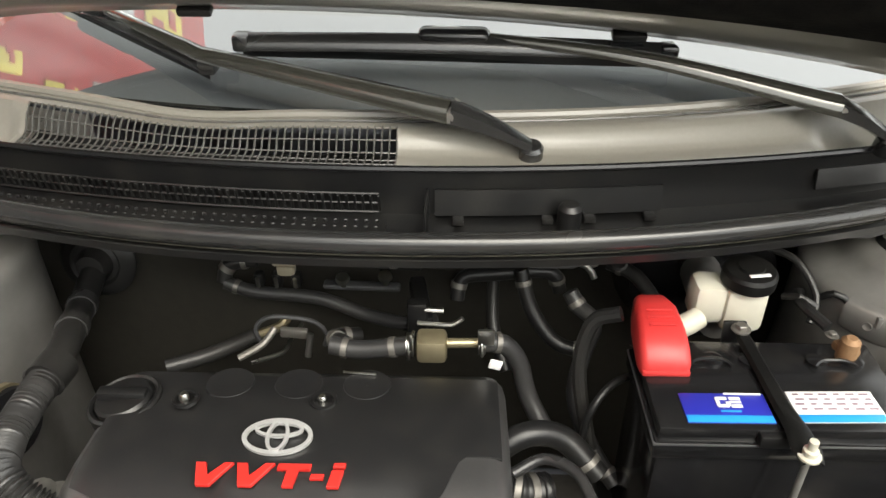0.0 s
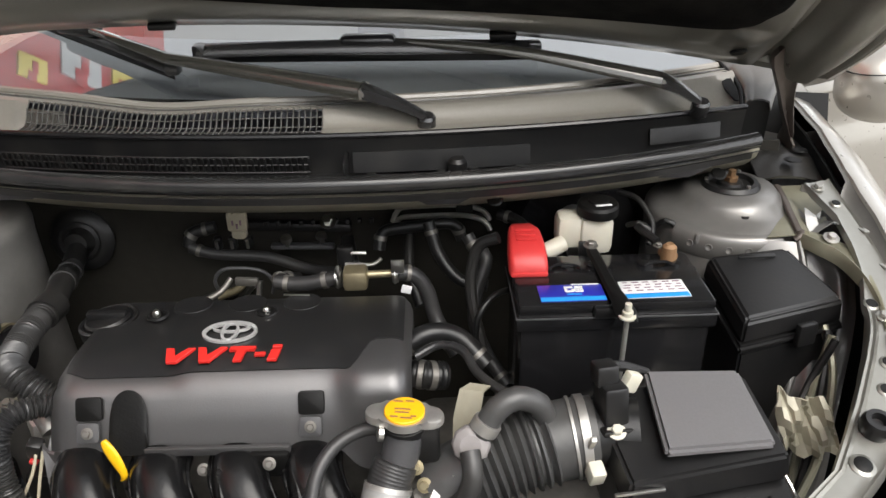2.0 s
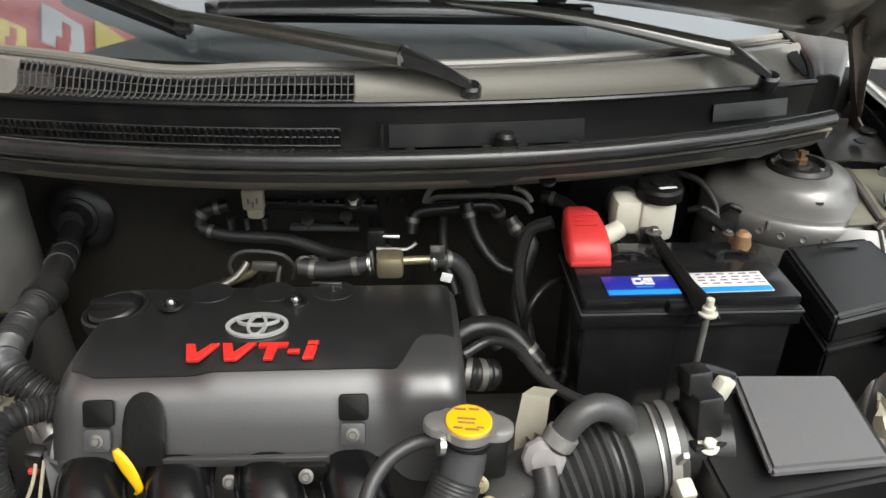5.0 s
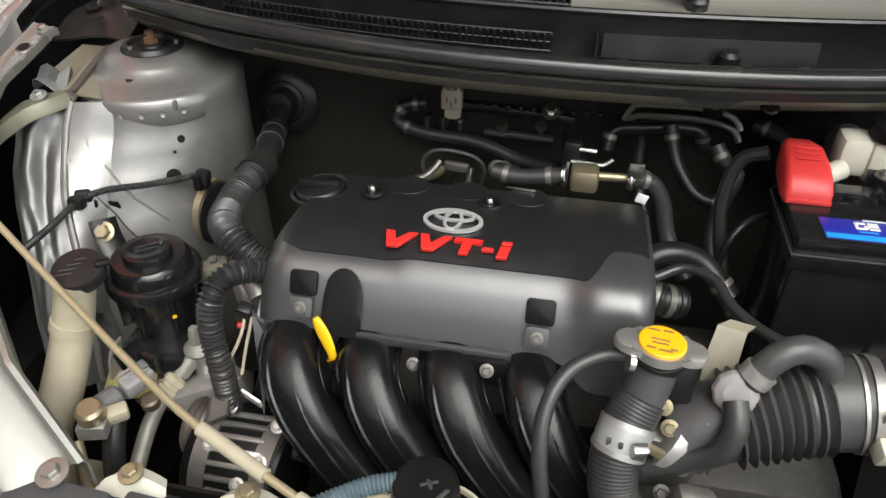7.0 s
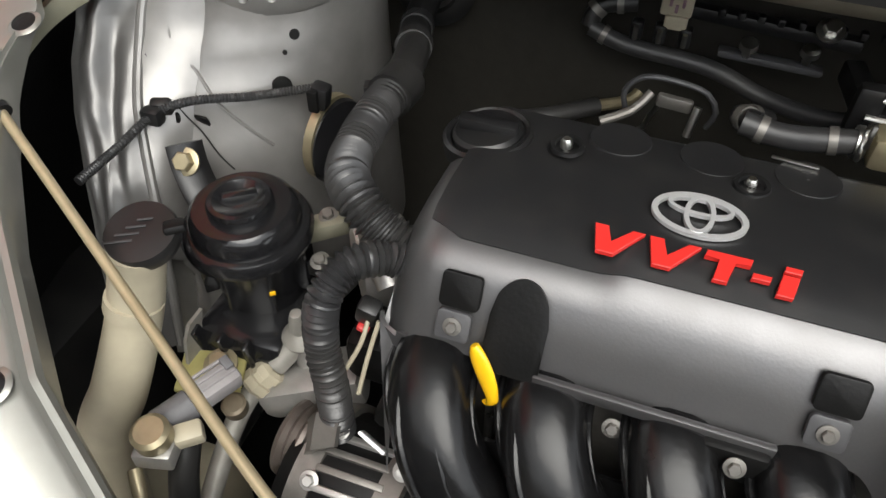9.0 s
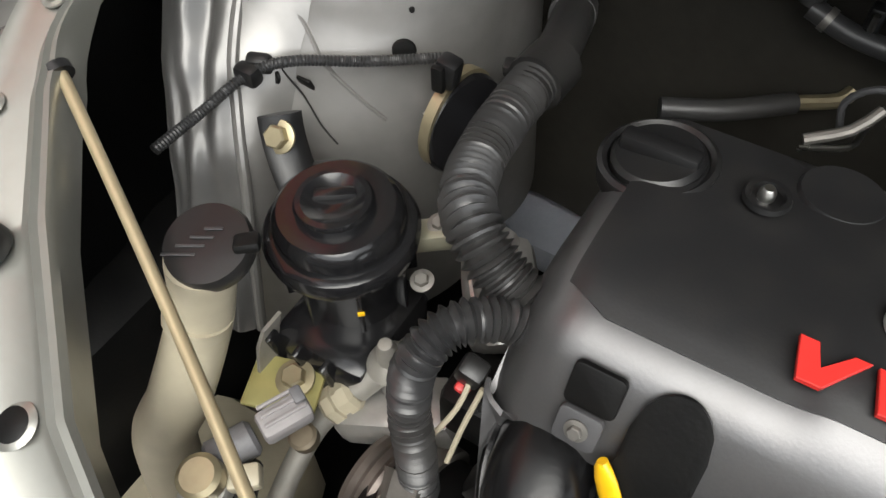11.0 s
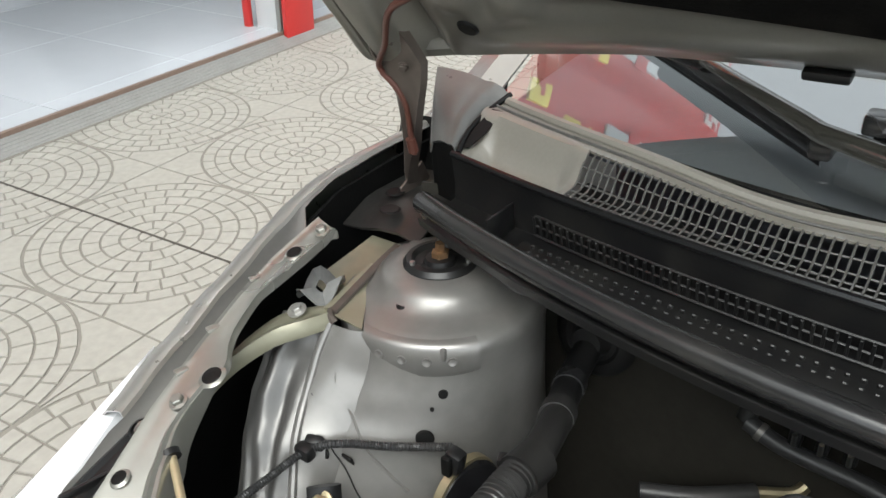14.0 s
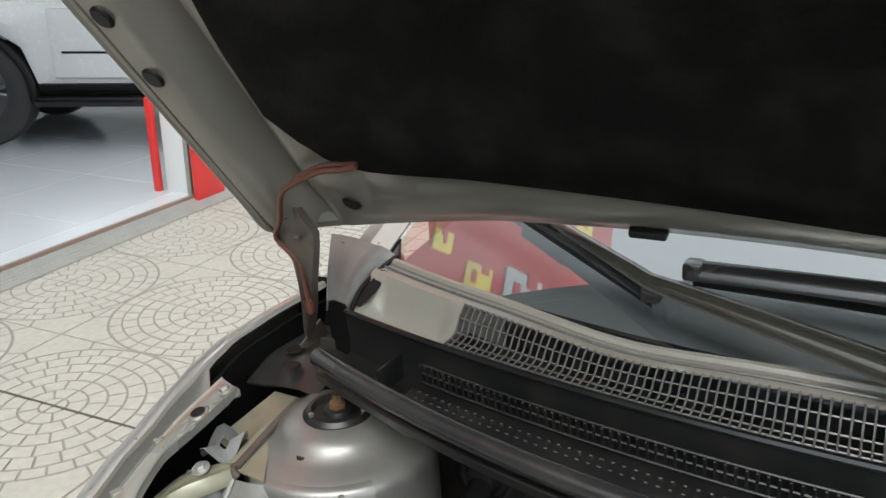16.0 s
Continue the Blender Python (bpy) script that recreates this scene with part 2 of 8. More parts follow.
def glass(name, tint, ior):
    """A thin pane: seen through with a tint, mirroring by the angle."""
    m = bpy.data.materials.new(name)
    m.use_nodes = True
    n, l = m.node_tree.nodes, m.node_tree.links
    n.remove(n["Principled BSDF"])
    fr, tr, gl, mx = n.new("ShaderNodeFresnel"), n.new("ShaderNodeBsdfTransparent"), n.new("ShaderNodeBsdfGlossy"), n.new("ShaderNodeMixShader")
    fr.inputs[0].default_value, tr.inputs[0].default_value = ior, (*tint, 1)
    gl.inputs["Roughness"].default_value = 0.02
    l.new(fr.outputs[0], mx.inputs[0]), l.new(tr.outputs[0], mx.inputs[1]), l.new(gl.outputs[0], mx.inputs[2])
    l.new(mx.outputs[0], n["Material Output"].inputs[0])
    return m


M["glass"] = glass("windscreen_glass", (0.94, 1.0, 0.98), 3.8)


def glow(name, color, strength):
    m = bpy.data.materials.new(name)
    m.use_nodes = True
    b = m.node_tree.nodes["Principled BSDF"]
    b.inputs["Emission Color"].default_value, b.inputs["Emission Strength"].default_value = (*color, 1), strength
    return m


M["flood"] = glow("lit_flood_lens", (1, 0.97, 0.9), 60.0)
M["tube_light"] = glow("lit_lamp_diffuser", (1, 0.98, 0.95), 12.0)


# ---- building blocks ----
# The car leans a little to one side on its springs: its parts are drawn level and then turned.
LEAN_M = Matrix.Translation((0, 0, 0.905)) @ Matrix.Rotation(radians(-4), 4, "Y") @ Matrix.Translation((0, 0, -0.905))
STAND = [Matrix.Identity(4)]


def base_of(ob):
    v = Vector()
    while ob:
        v += ob.location
        ob = ob.parent
    return v


def thing(name, label, category, at=(0, 0, 0), group="", kind=""):
    ob = new(name)
    ob.location = STAND[0] @ Vector(at)
    ob.empty_display_size = 0.02
    return tagged(ob, label, category, group, kind)


def finish(name, bm, material, angle=35):
    bmesh.ops.recalc_face_normals(bm, faces=bm.faces)
    me = bpy.data.meshes.new(name)
    bm.to_mesh(me)
    bm.free()
    me.materials.append(M[material])
    me.shade_smooth()
    me.set_sharp_from_angle(angle=radians(angle))
    return me


def part(name, bm, material, parent=None, label="", angle=35):
    """Link a bmesh, drawn in world places, as one mesh under a thing or a part."""
    bmesh.ops.transform(bm, matrix=STAND[0], verts=bm.verts)
    if parent:
        bmesh.ops.translate(bm, verts=bm.verts, vec=-base_of(parent))
    ob = new(name, finish(name, bm, material, angle))
    ob.parent = parent
    return tagged(ob, label)


def bmx():
    return bmesh.new()


def box(c, s, bev=0.003, rot=(0, 0, 0), seg=2, bm=None, taper=1.0):
    bm = bm or bmx()
    r = bmesh.ops.create_cube(bm, size=1)["verts"]
    for v in r:
        if v.co.z > 0:
            v.co.x *= taper
            v.co.y *= taper
    m = pose(*c, *rot) @ Matrix.Diagonal((*s, 1))
    bmesh.ops.transform(bm, matrix=m, verts=r)
    if bev:
        bmesh.ops.bevel(bm, geom=list({e for v in r for e in v.link_edges}), offset=min(bev, min(s) * 0.45), segments=seg, affect="EDGES", profile=0.5)
    return bm


def lathe(profile, c=(0, 0, 0), axis=(0, 0, 1), segs=28, bm=None):
    """Turn a profile of (radius, height) round an axis through c."""
    bm = bm or bmx()
    m = Matrix.Translation(c) @ Vector(axis).to_track_quat("Z", "Y").to_matrix().to_4x4()
    rings = []
    for r, z in profile:
        if r < 1e-5:
            rings.append([bm.verts.new(m @ Vector((0, 0, z)))])
        else:
            rings.append([bm.verts.new(m @ Vector((r * math.cos(math.tau * k / segs), r * math.sin(math.tau * k / segs), z))) for k in range(segs)])
    for a, b in zip(rings, rings[1:]):
        for k in range(segs):
            j = (k + 1) % segs
            f = [a[k % len(a)], a[j % len(a)], b[j % len(b)], b[k % len(b)]]
            f = list(dict.fromkeys(f))
            if len(f) > 2:
                bm.faces.new(f)
    for ring, flip in ((rings[0], True), (rings[-1], False)):
        if len(ring) > 2:
            bm.faces.new(ring[::-1] if flip else ring)
    return bm


def rod_between(a, b, r, segs=14, bm=None, bev=0.0):
    a, b = Vector(a), Vector(b)
    h = (b - a).length
    prof = [(r, 0), (r, h)] if not bev else [(r - bev, 0), (r, bev), (r, h - bev), (r - bev, h)]
    return lathe(prof, a, b - a, segs, bm)


def smooth(points, step=0.008):
    """Points along a Catmull-Rom curve."""
    p = [Vector(q) for q in points]
    p = [p[0] * 2 - p[1]] + p + [p[-1] * 2 - p[-2]]
    out = []
    for i in range(1, len(p) - 2):
        n = max(2, int((p[i + 1] - p[i]).length / step))
        for k in range(n):
            t = k / n
            out.append(0.5 * (2 * p[i] + (p[i + 1] - p[i - 1]) * t + (2 * p[i - 1] - 5 * p[i] + 4 * p[i + 1] - p[i + 2]) * t * t + (3 * p[i] - p[i - 1] - 3 * p[i + 1] + p[i + 2]) * t ** 3))
    out.append(p[-2])
    return out


def tube(points, r, segs=14, ridges=0.0, pitch=0.006, step=0.008, bm=None, flat=1.0, r_end=None):
    """A hose along points; ridges: depth of its corrugation."""
    bm = bm or bmx()
    path = smooth(points, pitch / 4 if ridges else step)
    up = Vector((0.13, 0.07, 1)).normalized()
    rings, run = [], 0.0
    n = len(path)
    for i, p in enumerate(path):
        d = (path[min(i + 1, n - 1)] - path[max(i - 1, 0)]).normalized()
        side = d.cross(up)
        if side.length < 0.05:
            side = d.cross(Vector((1, 0, 0)))
        side.normalize()
        up = side.cross(d).normalized()
        if i:
            run += (p - path[i - 1]).length
        rr = r if r_end is None else r + (r_end - r) * i / (n - 1)
        if ridges:
            rr += ridges * math.cos(math.tau * run / pitch)
        rings.append([bm.verts.new(p + side * (rr * math.cos(a)) + up * (rr * flat * math.sin(a))) for a in [math.tau * k / segs for k in range(segs)]])
    for a, b in zip(rings, rings[1:]):
        for k in range(segs):
            bm.faces.new((a[k], a[(k + 1) % segs], b[(k + 1) % segs], b[k]))
    bm.faces.new(rings[0][::-1])
    bm.faces.new(rings[-1])
    return bm


def loft(rows, bm=None, closed=False, caps=False, solid=0.0):
    """A skin over rows of points. solid: gives it thickness."""
    bm = bm or bmx()
    rings = [[bm.verts.new(p) for p in row] for row in rows]
    faces = []
    for a, b in zip(rings, rings[1:]):
        for k in range(len(a) if closed else len(a) - 1):
            j = (k + 1) % len(a)
            faces.append(bm.faces.new((a[k], a[j], b[j], b[k])))
    if caps:
        bm.faces.new(rings[0][::-1])
        bm.faces.new(rings[-1])
    if solid:
        bmesh.ops.recalc_face_normals(bm, faces=bm.faces)
        bmesh.ops.solidify(bm, geom=bm.faces[:], thickness=solid)
    return bm


def prism(poly, thick, m, bev=0.0, bm=None, seg=2):
    """A flat shape of (x, y) points, thick along z, placed by the matrix m."""
    bm = bm or bmx()
    lo = [bm.verts.new(m @ Vector((x, y, 0))) for x, y in poly]
    hi = [bm.verts.new(m @ Vector((x, y, thick))) for x, y in poly]
    n = len(poly)
    bm.faces.new(lo[::-1])
    top = bm.faces.new(hi)
    for k in range(n):
        bm.faces.new((lo[k], lo[(k + 1) % n], hi[(k + 1) % n], hi[k]))
    if bev:
        bmesh.ops.bevel(bm, geom=list(top.edges), offset=bev, segments=seg, affect="EDGES", profile=0.5)
    return bm


def ellipse_ring(c, a, b, w, thick, m, bm=None, n=48):
    """A flat oval ring, of half axes a and b and band width w."""
    bm = bm or bmx()
    rows = []
    for k in range(n + 1):
        t = math.tau * k / n
        co, si = math.cos(t), math.sin(t)
        o, i = (c[0] + a * co, c[1] + b * si), (c[0] + (a - w) * co, c[1] + (b - w) * si)
        rows.append([m @ Vector((*i, 0)), m @ Vector((*i, thick)), m @ Vector((*o, thick)), m @ Vector((*o, 0))])
    return loft(rows, bm)


def lerp_table(table, y):
    """Between rows of (y, values...) the values at y."""
    if y <= table[0][0]:
        return table[0][1:]
    for a, b in zip(table, table[1:]):
        if y <= b[0]:
            u = (y - a[0]) / (b[0] - a[0])
            u = u * u * (3 - 2 * u) * 0.5 + u * 0.5
            return [p + (q - p) * u for p, q in zip(a[1:], b[1:])]
    return table[-1][1:]


def bolt(name, c, axis, r, parent, material="steel", washer=1.6):
    """A hex bolt head with its washer."""
    bm = lathe([(r * washer, 0), (r * washer, r * 0.25), (r * 1.1, r * 0.35)], c, axis, 20)
    lathe([(r, r * 0.3), (r, r * 1.0), (r * 0.85, r * 1.15), (0, r * 1.15)], c, axis, 6, bm)
    return part(name, bm, material, parent, angle=25)


# ---- ground and the shop beside it ----
# The shop's edge runs past (-3.36, 0.66); its floor lies beyond.
EDGE_A, EDGE_D = Vector((-3.36, 0.66, 0)), Vector((-0.150, 0.9887, 0))
EDGE_N = Vector((-0.9887, -0.150, 0))
SHOP = math.degrees(math.atan2(EDGE_D.y, EDGE_D.x)) - 90


def shop(u, v, z=0.0):
    """A place by the shop's edge: u along it, v into the shop."""
    return EDGE_A + EDGE_D * u + EDGE_N * v + Vector((0, 0, z))


bm = bmx()
bmesh.ops.create_grid(bm, x_segments=2, y_segments=2, size=1)
bmesh.ops.transform(bm, matrix=pose(0, 0, -0.004) @ Matrix.Diagonal((300, 300, 1, 1)), verts=bm.verts)
ground = tagged(part("ground", bm, "joint"), "flat ground with sandy grey-brown paving joints", "ground", kind="structure")


def slab(rng_seed):
    """A stamped concrete slab: quarter rings of small blocks round one corner, with sunk joints."""
    rnd = random.Random(rng_seed)
    S, gap = 0.40, 0.0065
    bm = bmx()

    def block(poly):
        cx, cy = sum(p[0] for p in poly) / len(poly), sum(p[1] for p in poly) / len(poly)
        h = rnd.uniform(-0.0008, 0.0008)
        lo = [bm.verts.new((x, y, -0.0035)) for x, y in poly]
        hi = []
        for x, y in poly:
            d = math.hypot(cx - x, cy - y)
            hi.append(bm.verts.new((x + (cx - x) / d * 0.0012, y + (cy - y) / d * 0.0012, h)))
        n = len(poly)
        bm.faces.new(hi)
        for k in range(n):
            bm.faces.new((lo[k], lo[(k + 1) % n], hi[(k + 1) % n], hi[k]))

    R = [0.0, 0.045, 0.105, 0.165, 0.225, 0.285, 0.345, 0.395]
    for i in range(7):
        r0, r1 = R[i] + gap / 2, R[i + 1] - gap / 2
        n = max(1, round((r0 + r1) / 2 * math.pi / 2 / 0.075))
        for k in range(n):
            ga = gap / 2 / max((r0 + r1) / 2, 0.03)
            a0, a1 = math.pi / 2 * k / n + ga, math.pi / 2 * (k + 1) / n - ga
            m = 3 if i else 5
            arc = [a0 + (a1 - a0) * j / (m - 1) for j in range(m)]
            outer = [(r1 * math.cos(a), r1 * math.sin(a)) for a in arc]
            inner = [(r0 * math.cos(a), r0 * math.sin(a)) for a in reversed(arc)] if i else [(0.003, 0.003)]
            block(outer + inner)
    # three blocks fill the corner beyond the last ring
    e, r = S - gap / 2, 0.402
    for k, (d0, d1) in enumerate(((10, 29.5), (30.5, 59.5), (60.5, 80))):
        a0, a1 = radians(d0), radians(d1)
        inner = [(r * math.cos(a), r * math.sin(a)) for a in [a1 + (a0 - a1) * j / 3 for j in range(4)]]
        if k == 0:
            outer = [(e, r * math.sin(a0)), (e, e * math.tan(a1))]
        elif k == 1:
            outer = [(e, e * math.tan(a0)), (e, e), (e / math.tan(a1), e)]
        else:
            outer = [(e / math.tan(a0), e), (r * math.cos(a1), e)]
        block(outer + inner)
    return bm


pavement = tagged(new("pavement"), "beige concrete paving stamped with fan-shaped rings", "pavement", kind="structure")
slab_meshes = [finish("paving_slab", slab(k), "concrete", 20) for k in range(3)]
PAVE_TURN = 8.5
pave_m = Matrix.Translation((-2.237, 0.635, 0)) @ Matrix.Rotation(radians(PAVE_TURN), 4, "Z")
for i in range(-5, 18):
    for j in range(-6, 10):
        c = pave_m @ Vector(((i + 0.5) * 0.4, (j + 0.5) * 0.4, 0))
        left, right = c.x < -0.75 and (c - EDGE_A).dot(EDGE_N) < 0.12, 0.9 < c.x < 4.6 and c.y > -0.2
        if not (left or right) or c.y < -1.2:
            continue
        # the ring centres of four slabs meet in one corner
        fx, fy = i % 2, j % 2
        turn = {(0, 0): 0, (1, 0): 90, (1, 1): 180, (0, 1): 270}[(fx, fy)]
        ob = new("paving_slab", slab_meshes[(i * 7 + j * 3) % 3])
        ob.matrix_world = pave_m @ Matrix.Translation(((i + 0.5) * 0.4, (j + 0.5) * 0.4, 0)) @ Matrix.Rotation(radians(turn), 4, "Z") @ Matrix.Translation((-0.2, -0.2, 0))
        ob.parent = pavement

# the paving goes on round and under the car
verts, faces = [], []
for i in range(-6, 24):
    for j in range(-14, 20):
        c = pave_m @ Vector(((i + 0.5) * 0.4, (j + 0.5) * 0.4, 0))
        left, right = c.x < -0.75 and (c - EDGE_A).dot(EDGE_N) < 0.12, 0.9 < c.x < 4.6 and c.y > -0.2
        if (left or right) and c.y >= -1.2 and -6 <= j < 10 and -5 <= i < 18:
            continue
        if (c - EDGE_A).dot(EDGE_N) > 0.12:
            continue
        turn = {(0, 0): 0, (1, 0): 90, (1, 1): 180, (0, 1): 270}[(i % 2, j % 2)]
        m = pave_m @ Matrix.Translation(((i + 0.5) * 0.4, (j + 0.5) * 0.4, 0)) @ Matrix.Rotation(radians(turn), 4, "Z") @ Matrix.Translation((-0.2, -0.2, 0))
        me, n0 = slab_meshes[(i * 7 + j * 3) % 3], len(verts)
        verts += [m @ v.co for v in me.vertices]
        faces += [[n0 + k for k in p.vertices] for p in me.polygons]
me = bpy.data.meshes.new("paving_rest")
me.from_pydata(verts, [], faces)
me.materials.append(M["concrete"])
rest = tagged(new("paving_rest", me), "beige stamped paving further off", kind="stuff")
rest.parent = pavement

# one wide dark joint crosses the paving
bm = box((0, 0, 0), (1.0, 0.009, 0.0045), 0)
bmesh.ops.transform(bm, matrix=pave_m @ Matrix.Translation((0.33, 0, -0.0005)) @ Matrix.Diagonal((2.55, 1, 1, 1)), verts=bm.verts)
part("expansion_joint", bm, "joint_seal", pavement, "dark sealed joint")

# ramped kerb strip, grooved metal sill and brown edge of the shop
curb = thing("shop_sill", "grooved grey metal sill along the shop floor", "sill", shop(0, 0), kind="structure")


def strip(u0, u1, v0, v1, z0, z1, bm=None, low=-0.012):
    """A bar along the shop's edge, from v0 at height z0 to v1 at z1."""
    q = [shop(u0, v0, low), shop(u0, v0, z0), shop(u0, v1, z1), shop(u0, v1, low)]
    w = [shop(u1, v0, low), shop(u1, v0, z0), shop(u1, v1, z1), shop(u1, v1, low)]
    return loft([q, w], bm, closed=True, caps=True)


part("sill_base", strip(-8, 9, -0.125, -0.024, 0.004, 0.044), "sill", curb)
for k in range(5):
    part("groove_bar", strip(-8, 9, -0.116 + 0.019 * k, -0.106 + 0.019 * k, 0.010 + 0.0075 * k, 0.014 + 0.0075 * k), "sill", curb)
part("joint_line", strip(-8, 9, -0.142, -0.126, 0.002, 0.002, low=-0.004), "joint", curb)
part("edge_strip", strip(-8, 9, -0.025, 0.0, 0.062, 0.062), "brown_trim", curb)

shop_floor = tagged(part("floor", strip(-8, 9, 0.0, 9.0, 0.052, 0.052), "grout"), "polished white shop floor of large tiles", "floor", kind="structure")
tile_me = finish("floor_tile", box((0, 0, 0), (0.827, 0.827, 0.02), 0.002, seg=1), "tile")
half_me = finish("floor_tile", box((-0.345, 0, 0), (0.137, 0.827, 0.02), 0.002, seg=1), "tile")
for i in range(-8, 10):
    for j in range(11):
        ob = new("floor_tile", tile_me if j else half_me)
        ob.matrix_world = Matrix.Translation(shop((i + 0.5) * 0.83 + 0.325, (j - 0.5) * 0.83 + 0.14, 0.048)) @ Matrix.Rotation(radians(SHOP), 4, "Z")
        ob.parent = shop_floor


def slab_wall(name, u0, u1, v0, v1, z0, z1, material, label, category, bev=0.004):
    c = shop((u0 + u1) / 2, (v0 + v1) / 2, (z0 + z1) / 2)
    return tagged(part(name, box(c, (abs(v1 - v0), abs(u1 - u0), z1 - z0), bev, (0, 0, SHOP)), material), label, category, kind="structure")


slab_wall("wall_back", -8, 9, 8.8, 9.0, 0.05, 4.0, "white_wall", "plain white back wall of the shop", "wall")
slab_wall("wall_side", 9.0, 9.2, 0.0, 9.0, 0.0, 4.0, "white_wall", "plain white side wall of the shop", "wall")
slab_wall("wall_end", -8.2, -8.0, 0.0, 9.0, 0.0, 4.0, "white_wall", "plain white end wall of the shop", "wall")
slab_wall("ceiling", -8.2, 9.2, 0.0, 9.0, 4.0, 4.15, "white_wall", "white shop ceiling", "ceiling")
slab_wall("wall_front", -8.2, 9.2, -0.12, 0.0, 3.3, 7.2, "white_wall", "white front of the shop above its opening", "wall")

# an unseen wall behind the camera, added to cut light from the front
blocking_wall = tagged(part("blocking_wall", box((0.5, -6.4, 1.4), (16.0, 0.25, 2.8), 0.01), "blocking_grey"), "unseen grey wall added to block light from the front", "wall", kind="structure")

# lamps under the shop's ceiling
lamp = thing("ceiling_lamp", "long white ceiling lamp, lit", "lamp", shop(0, 2, 3.99), "shop ceiling lamps")
part("housing", box(shop(0, 2, 3.975), (0.16, 1.2, 0.05), 0.01, (0, 0, SHOP)), "white_wall", lamp)
part("diffuser", box(shop(0, 2, 3.945), (0.10, 1.16, 0.02), 0.008, (0, 0, SHOP)), "tube_light", lamp, "glowing white diffuser")
for i in range(4):
    for j in range(3):
        if i or j:
            copy_thing(lamp, Matrix.Translation(shop(i * 2.4 - 1.2 if j else i * 2.4, 2 + j * 2.4, 3.99)))

# post with its red panels
post = thing("shop_post", "white square post with bright red side panels", "post", shop(1.95, 0.1, 0.0), kind="structure")
part("post_body", box(shop(1.97, 0.115, 1.67), (0.17, 0.18, 3.30), 0.004, (0, 0, SHOP)), "white_wall", post)
part("red_panel", box(shop(1.975, -0.045, 1.64), (0.03, 0.26, 3.24), 0.003, (0, 0, SHOP)), "sign_red", post, "bright red sheet panel")
part("guide_rail", box(shop(1.862, 0.008, 1.65), (0.03, 0.02, 3.3), 0.003, (0, 0, SHOP)), "sill", post, "grey metal guide rail")
part("red_edge", box(shop(1.86, 0.25, 0.34), (0.05, 0.04, 0.60), 0.012, (0, 0, SHOP)), "sign_red", post, "red edge panel")

# red sign above the shop's opening
sign = thing("shop_sign", "red sign board with yellow and grey characters above the shop", "sign", shop(0.5, -0.14, 3.4))
part("board", box(shop(0.4, -0.16, 5.28), (0.06, 7.4, 3.86), 0.006, (0, 0, SHOP)), "sign_red", sign)
for z, h, step, u0, material in ((3.75, 0.26, 0.62, 0.1, "sign_yellow"), (4.35, 0.42, 0.80, -0.29, "sign_yellow"), (5.15, 0.72, 1.05, -0.54, "sign_grey"), (6.15, 0.80, 1.20, -0.70, "sign_yellow"), (6.92, 0.34, 0.72, -0.02, "label_white")):
    for k, u in enumerate(np.arange(u0 - step * 2, 3.7, step)):
        wide, cut = (0.66, 0.5, 0.78)[k % 3], (0.2, -0.2, 0.05)[(k + int(h * 10)) % 3]
        ch = part("character", box(shop(u, -0.20, z), (0.03, h * wide, h), 0.008, (0, 0, SHOP)), material, sign)
        part("counter", box(shop(u + 0.05 * h * (k % 2), -0.217, z + h * cut), (0.012, h * 0.26, h * 0.2), 0.004, (0, 0, SHOP)), "sign_red", ch)
        part("notch", box(shop(u + h * wide * (0.42 if k % 2 else -0.42), -0.217, z - h * cut), (0.012, h * 0.22, h * 0.3), 0.004, (0, 0, SHOP)), "sign_red", ch)
# flood lamp over the sign
fl = thing("flood_lamp", "lit flood lamp on an arm above the red sign", "lamp", shop(0.95, -0.12, 7.05))
part("arm", tube([shop(0.95, -0.10, 7.05), shop(0.95, -0.3, 7.6), shop(0.95, -0.45, 7.85)], 0.025, 10), "matte_black", fl)
part("housing", lathe([(0.05, 0.16), (0.13, 0.1), (0.15, 0.0)], shop(0.95, -0.48, 7.82), (0.15, 0, 1), 20), "matte_black", fl)
part("lens", lathe([(0.0, -0.02), (0.07, -0.014), (0.10, 0.0), (0.0, 0.004)], shop(0.95, -0.48, 7.81), (0.15, 0, 1), 20), "flood", fl, "glowing lamp lens")

# ---- white car in the shop ----
SUV, SUV_TURN = Vector((-5.98, 2.56, 0.058)), 36
suv_m = Matrix.Translation(SUV) @ Matrix.Rotation(radians(SUV_TURN), 4, "Z")


def suv_p(x, y, z):
    return suv_m @ Vector((x, y, z))


suv = thing("suv", "white sport utility car with dark alloy wheels and black side steps", "car", SUV)
# its near side lies at y = 0; x runs along it, the seen wheel at x = 0
rows = []
for x, top, low in ((-0.95, 0.95, 0.55), (-0.6, 1.02, 0.5), (-0.48, 1.03, 0.48), (-0.40, 1.04, 0.72), (-0.2, 1.05, 0.86), (0.0, 1.06, 0.9), (0.2, 1.07, 0.86), (0.40, 1.08, 0.72), (0.48, 1.09, 0.46), (0.9, 1.1, 0.45), (1.6, 1.1, 0.45), (2.3, 1.1, 0.45), (3.2, 1.1, 0.5)):
    rows.append([suv_p(x, 0.06 + 1.7, low), suv_p(x, 0.10, low), suv_p(x, 0.02, low + 0.03), suv_p(x, -0.015, (low + top) / 2), suv_p(x, 0.0, top - 0.12), suv_p(x, 0.03, top - 0.05), suv_p(x, 0.10, top), suv_p(x, 1.66, top)])
part("body", loft(rows, closed=True, caps=True), "suv_white", suv)
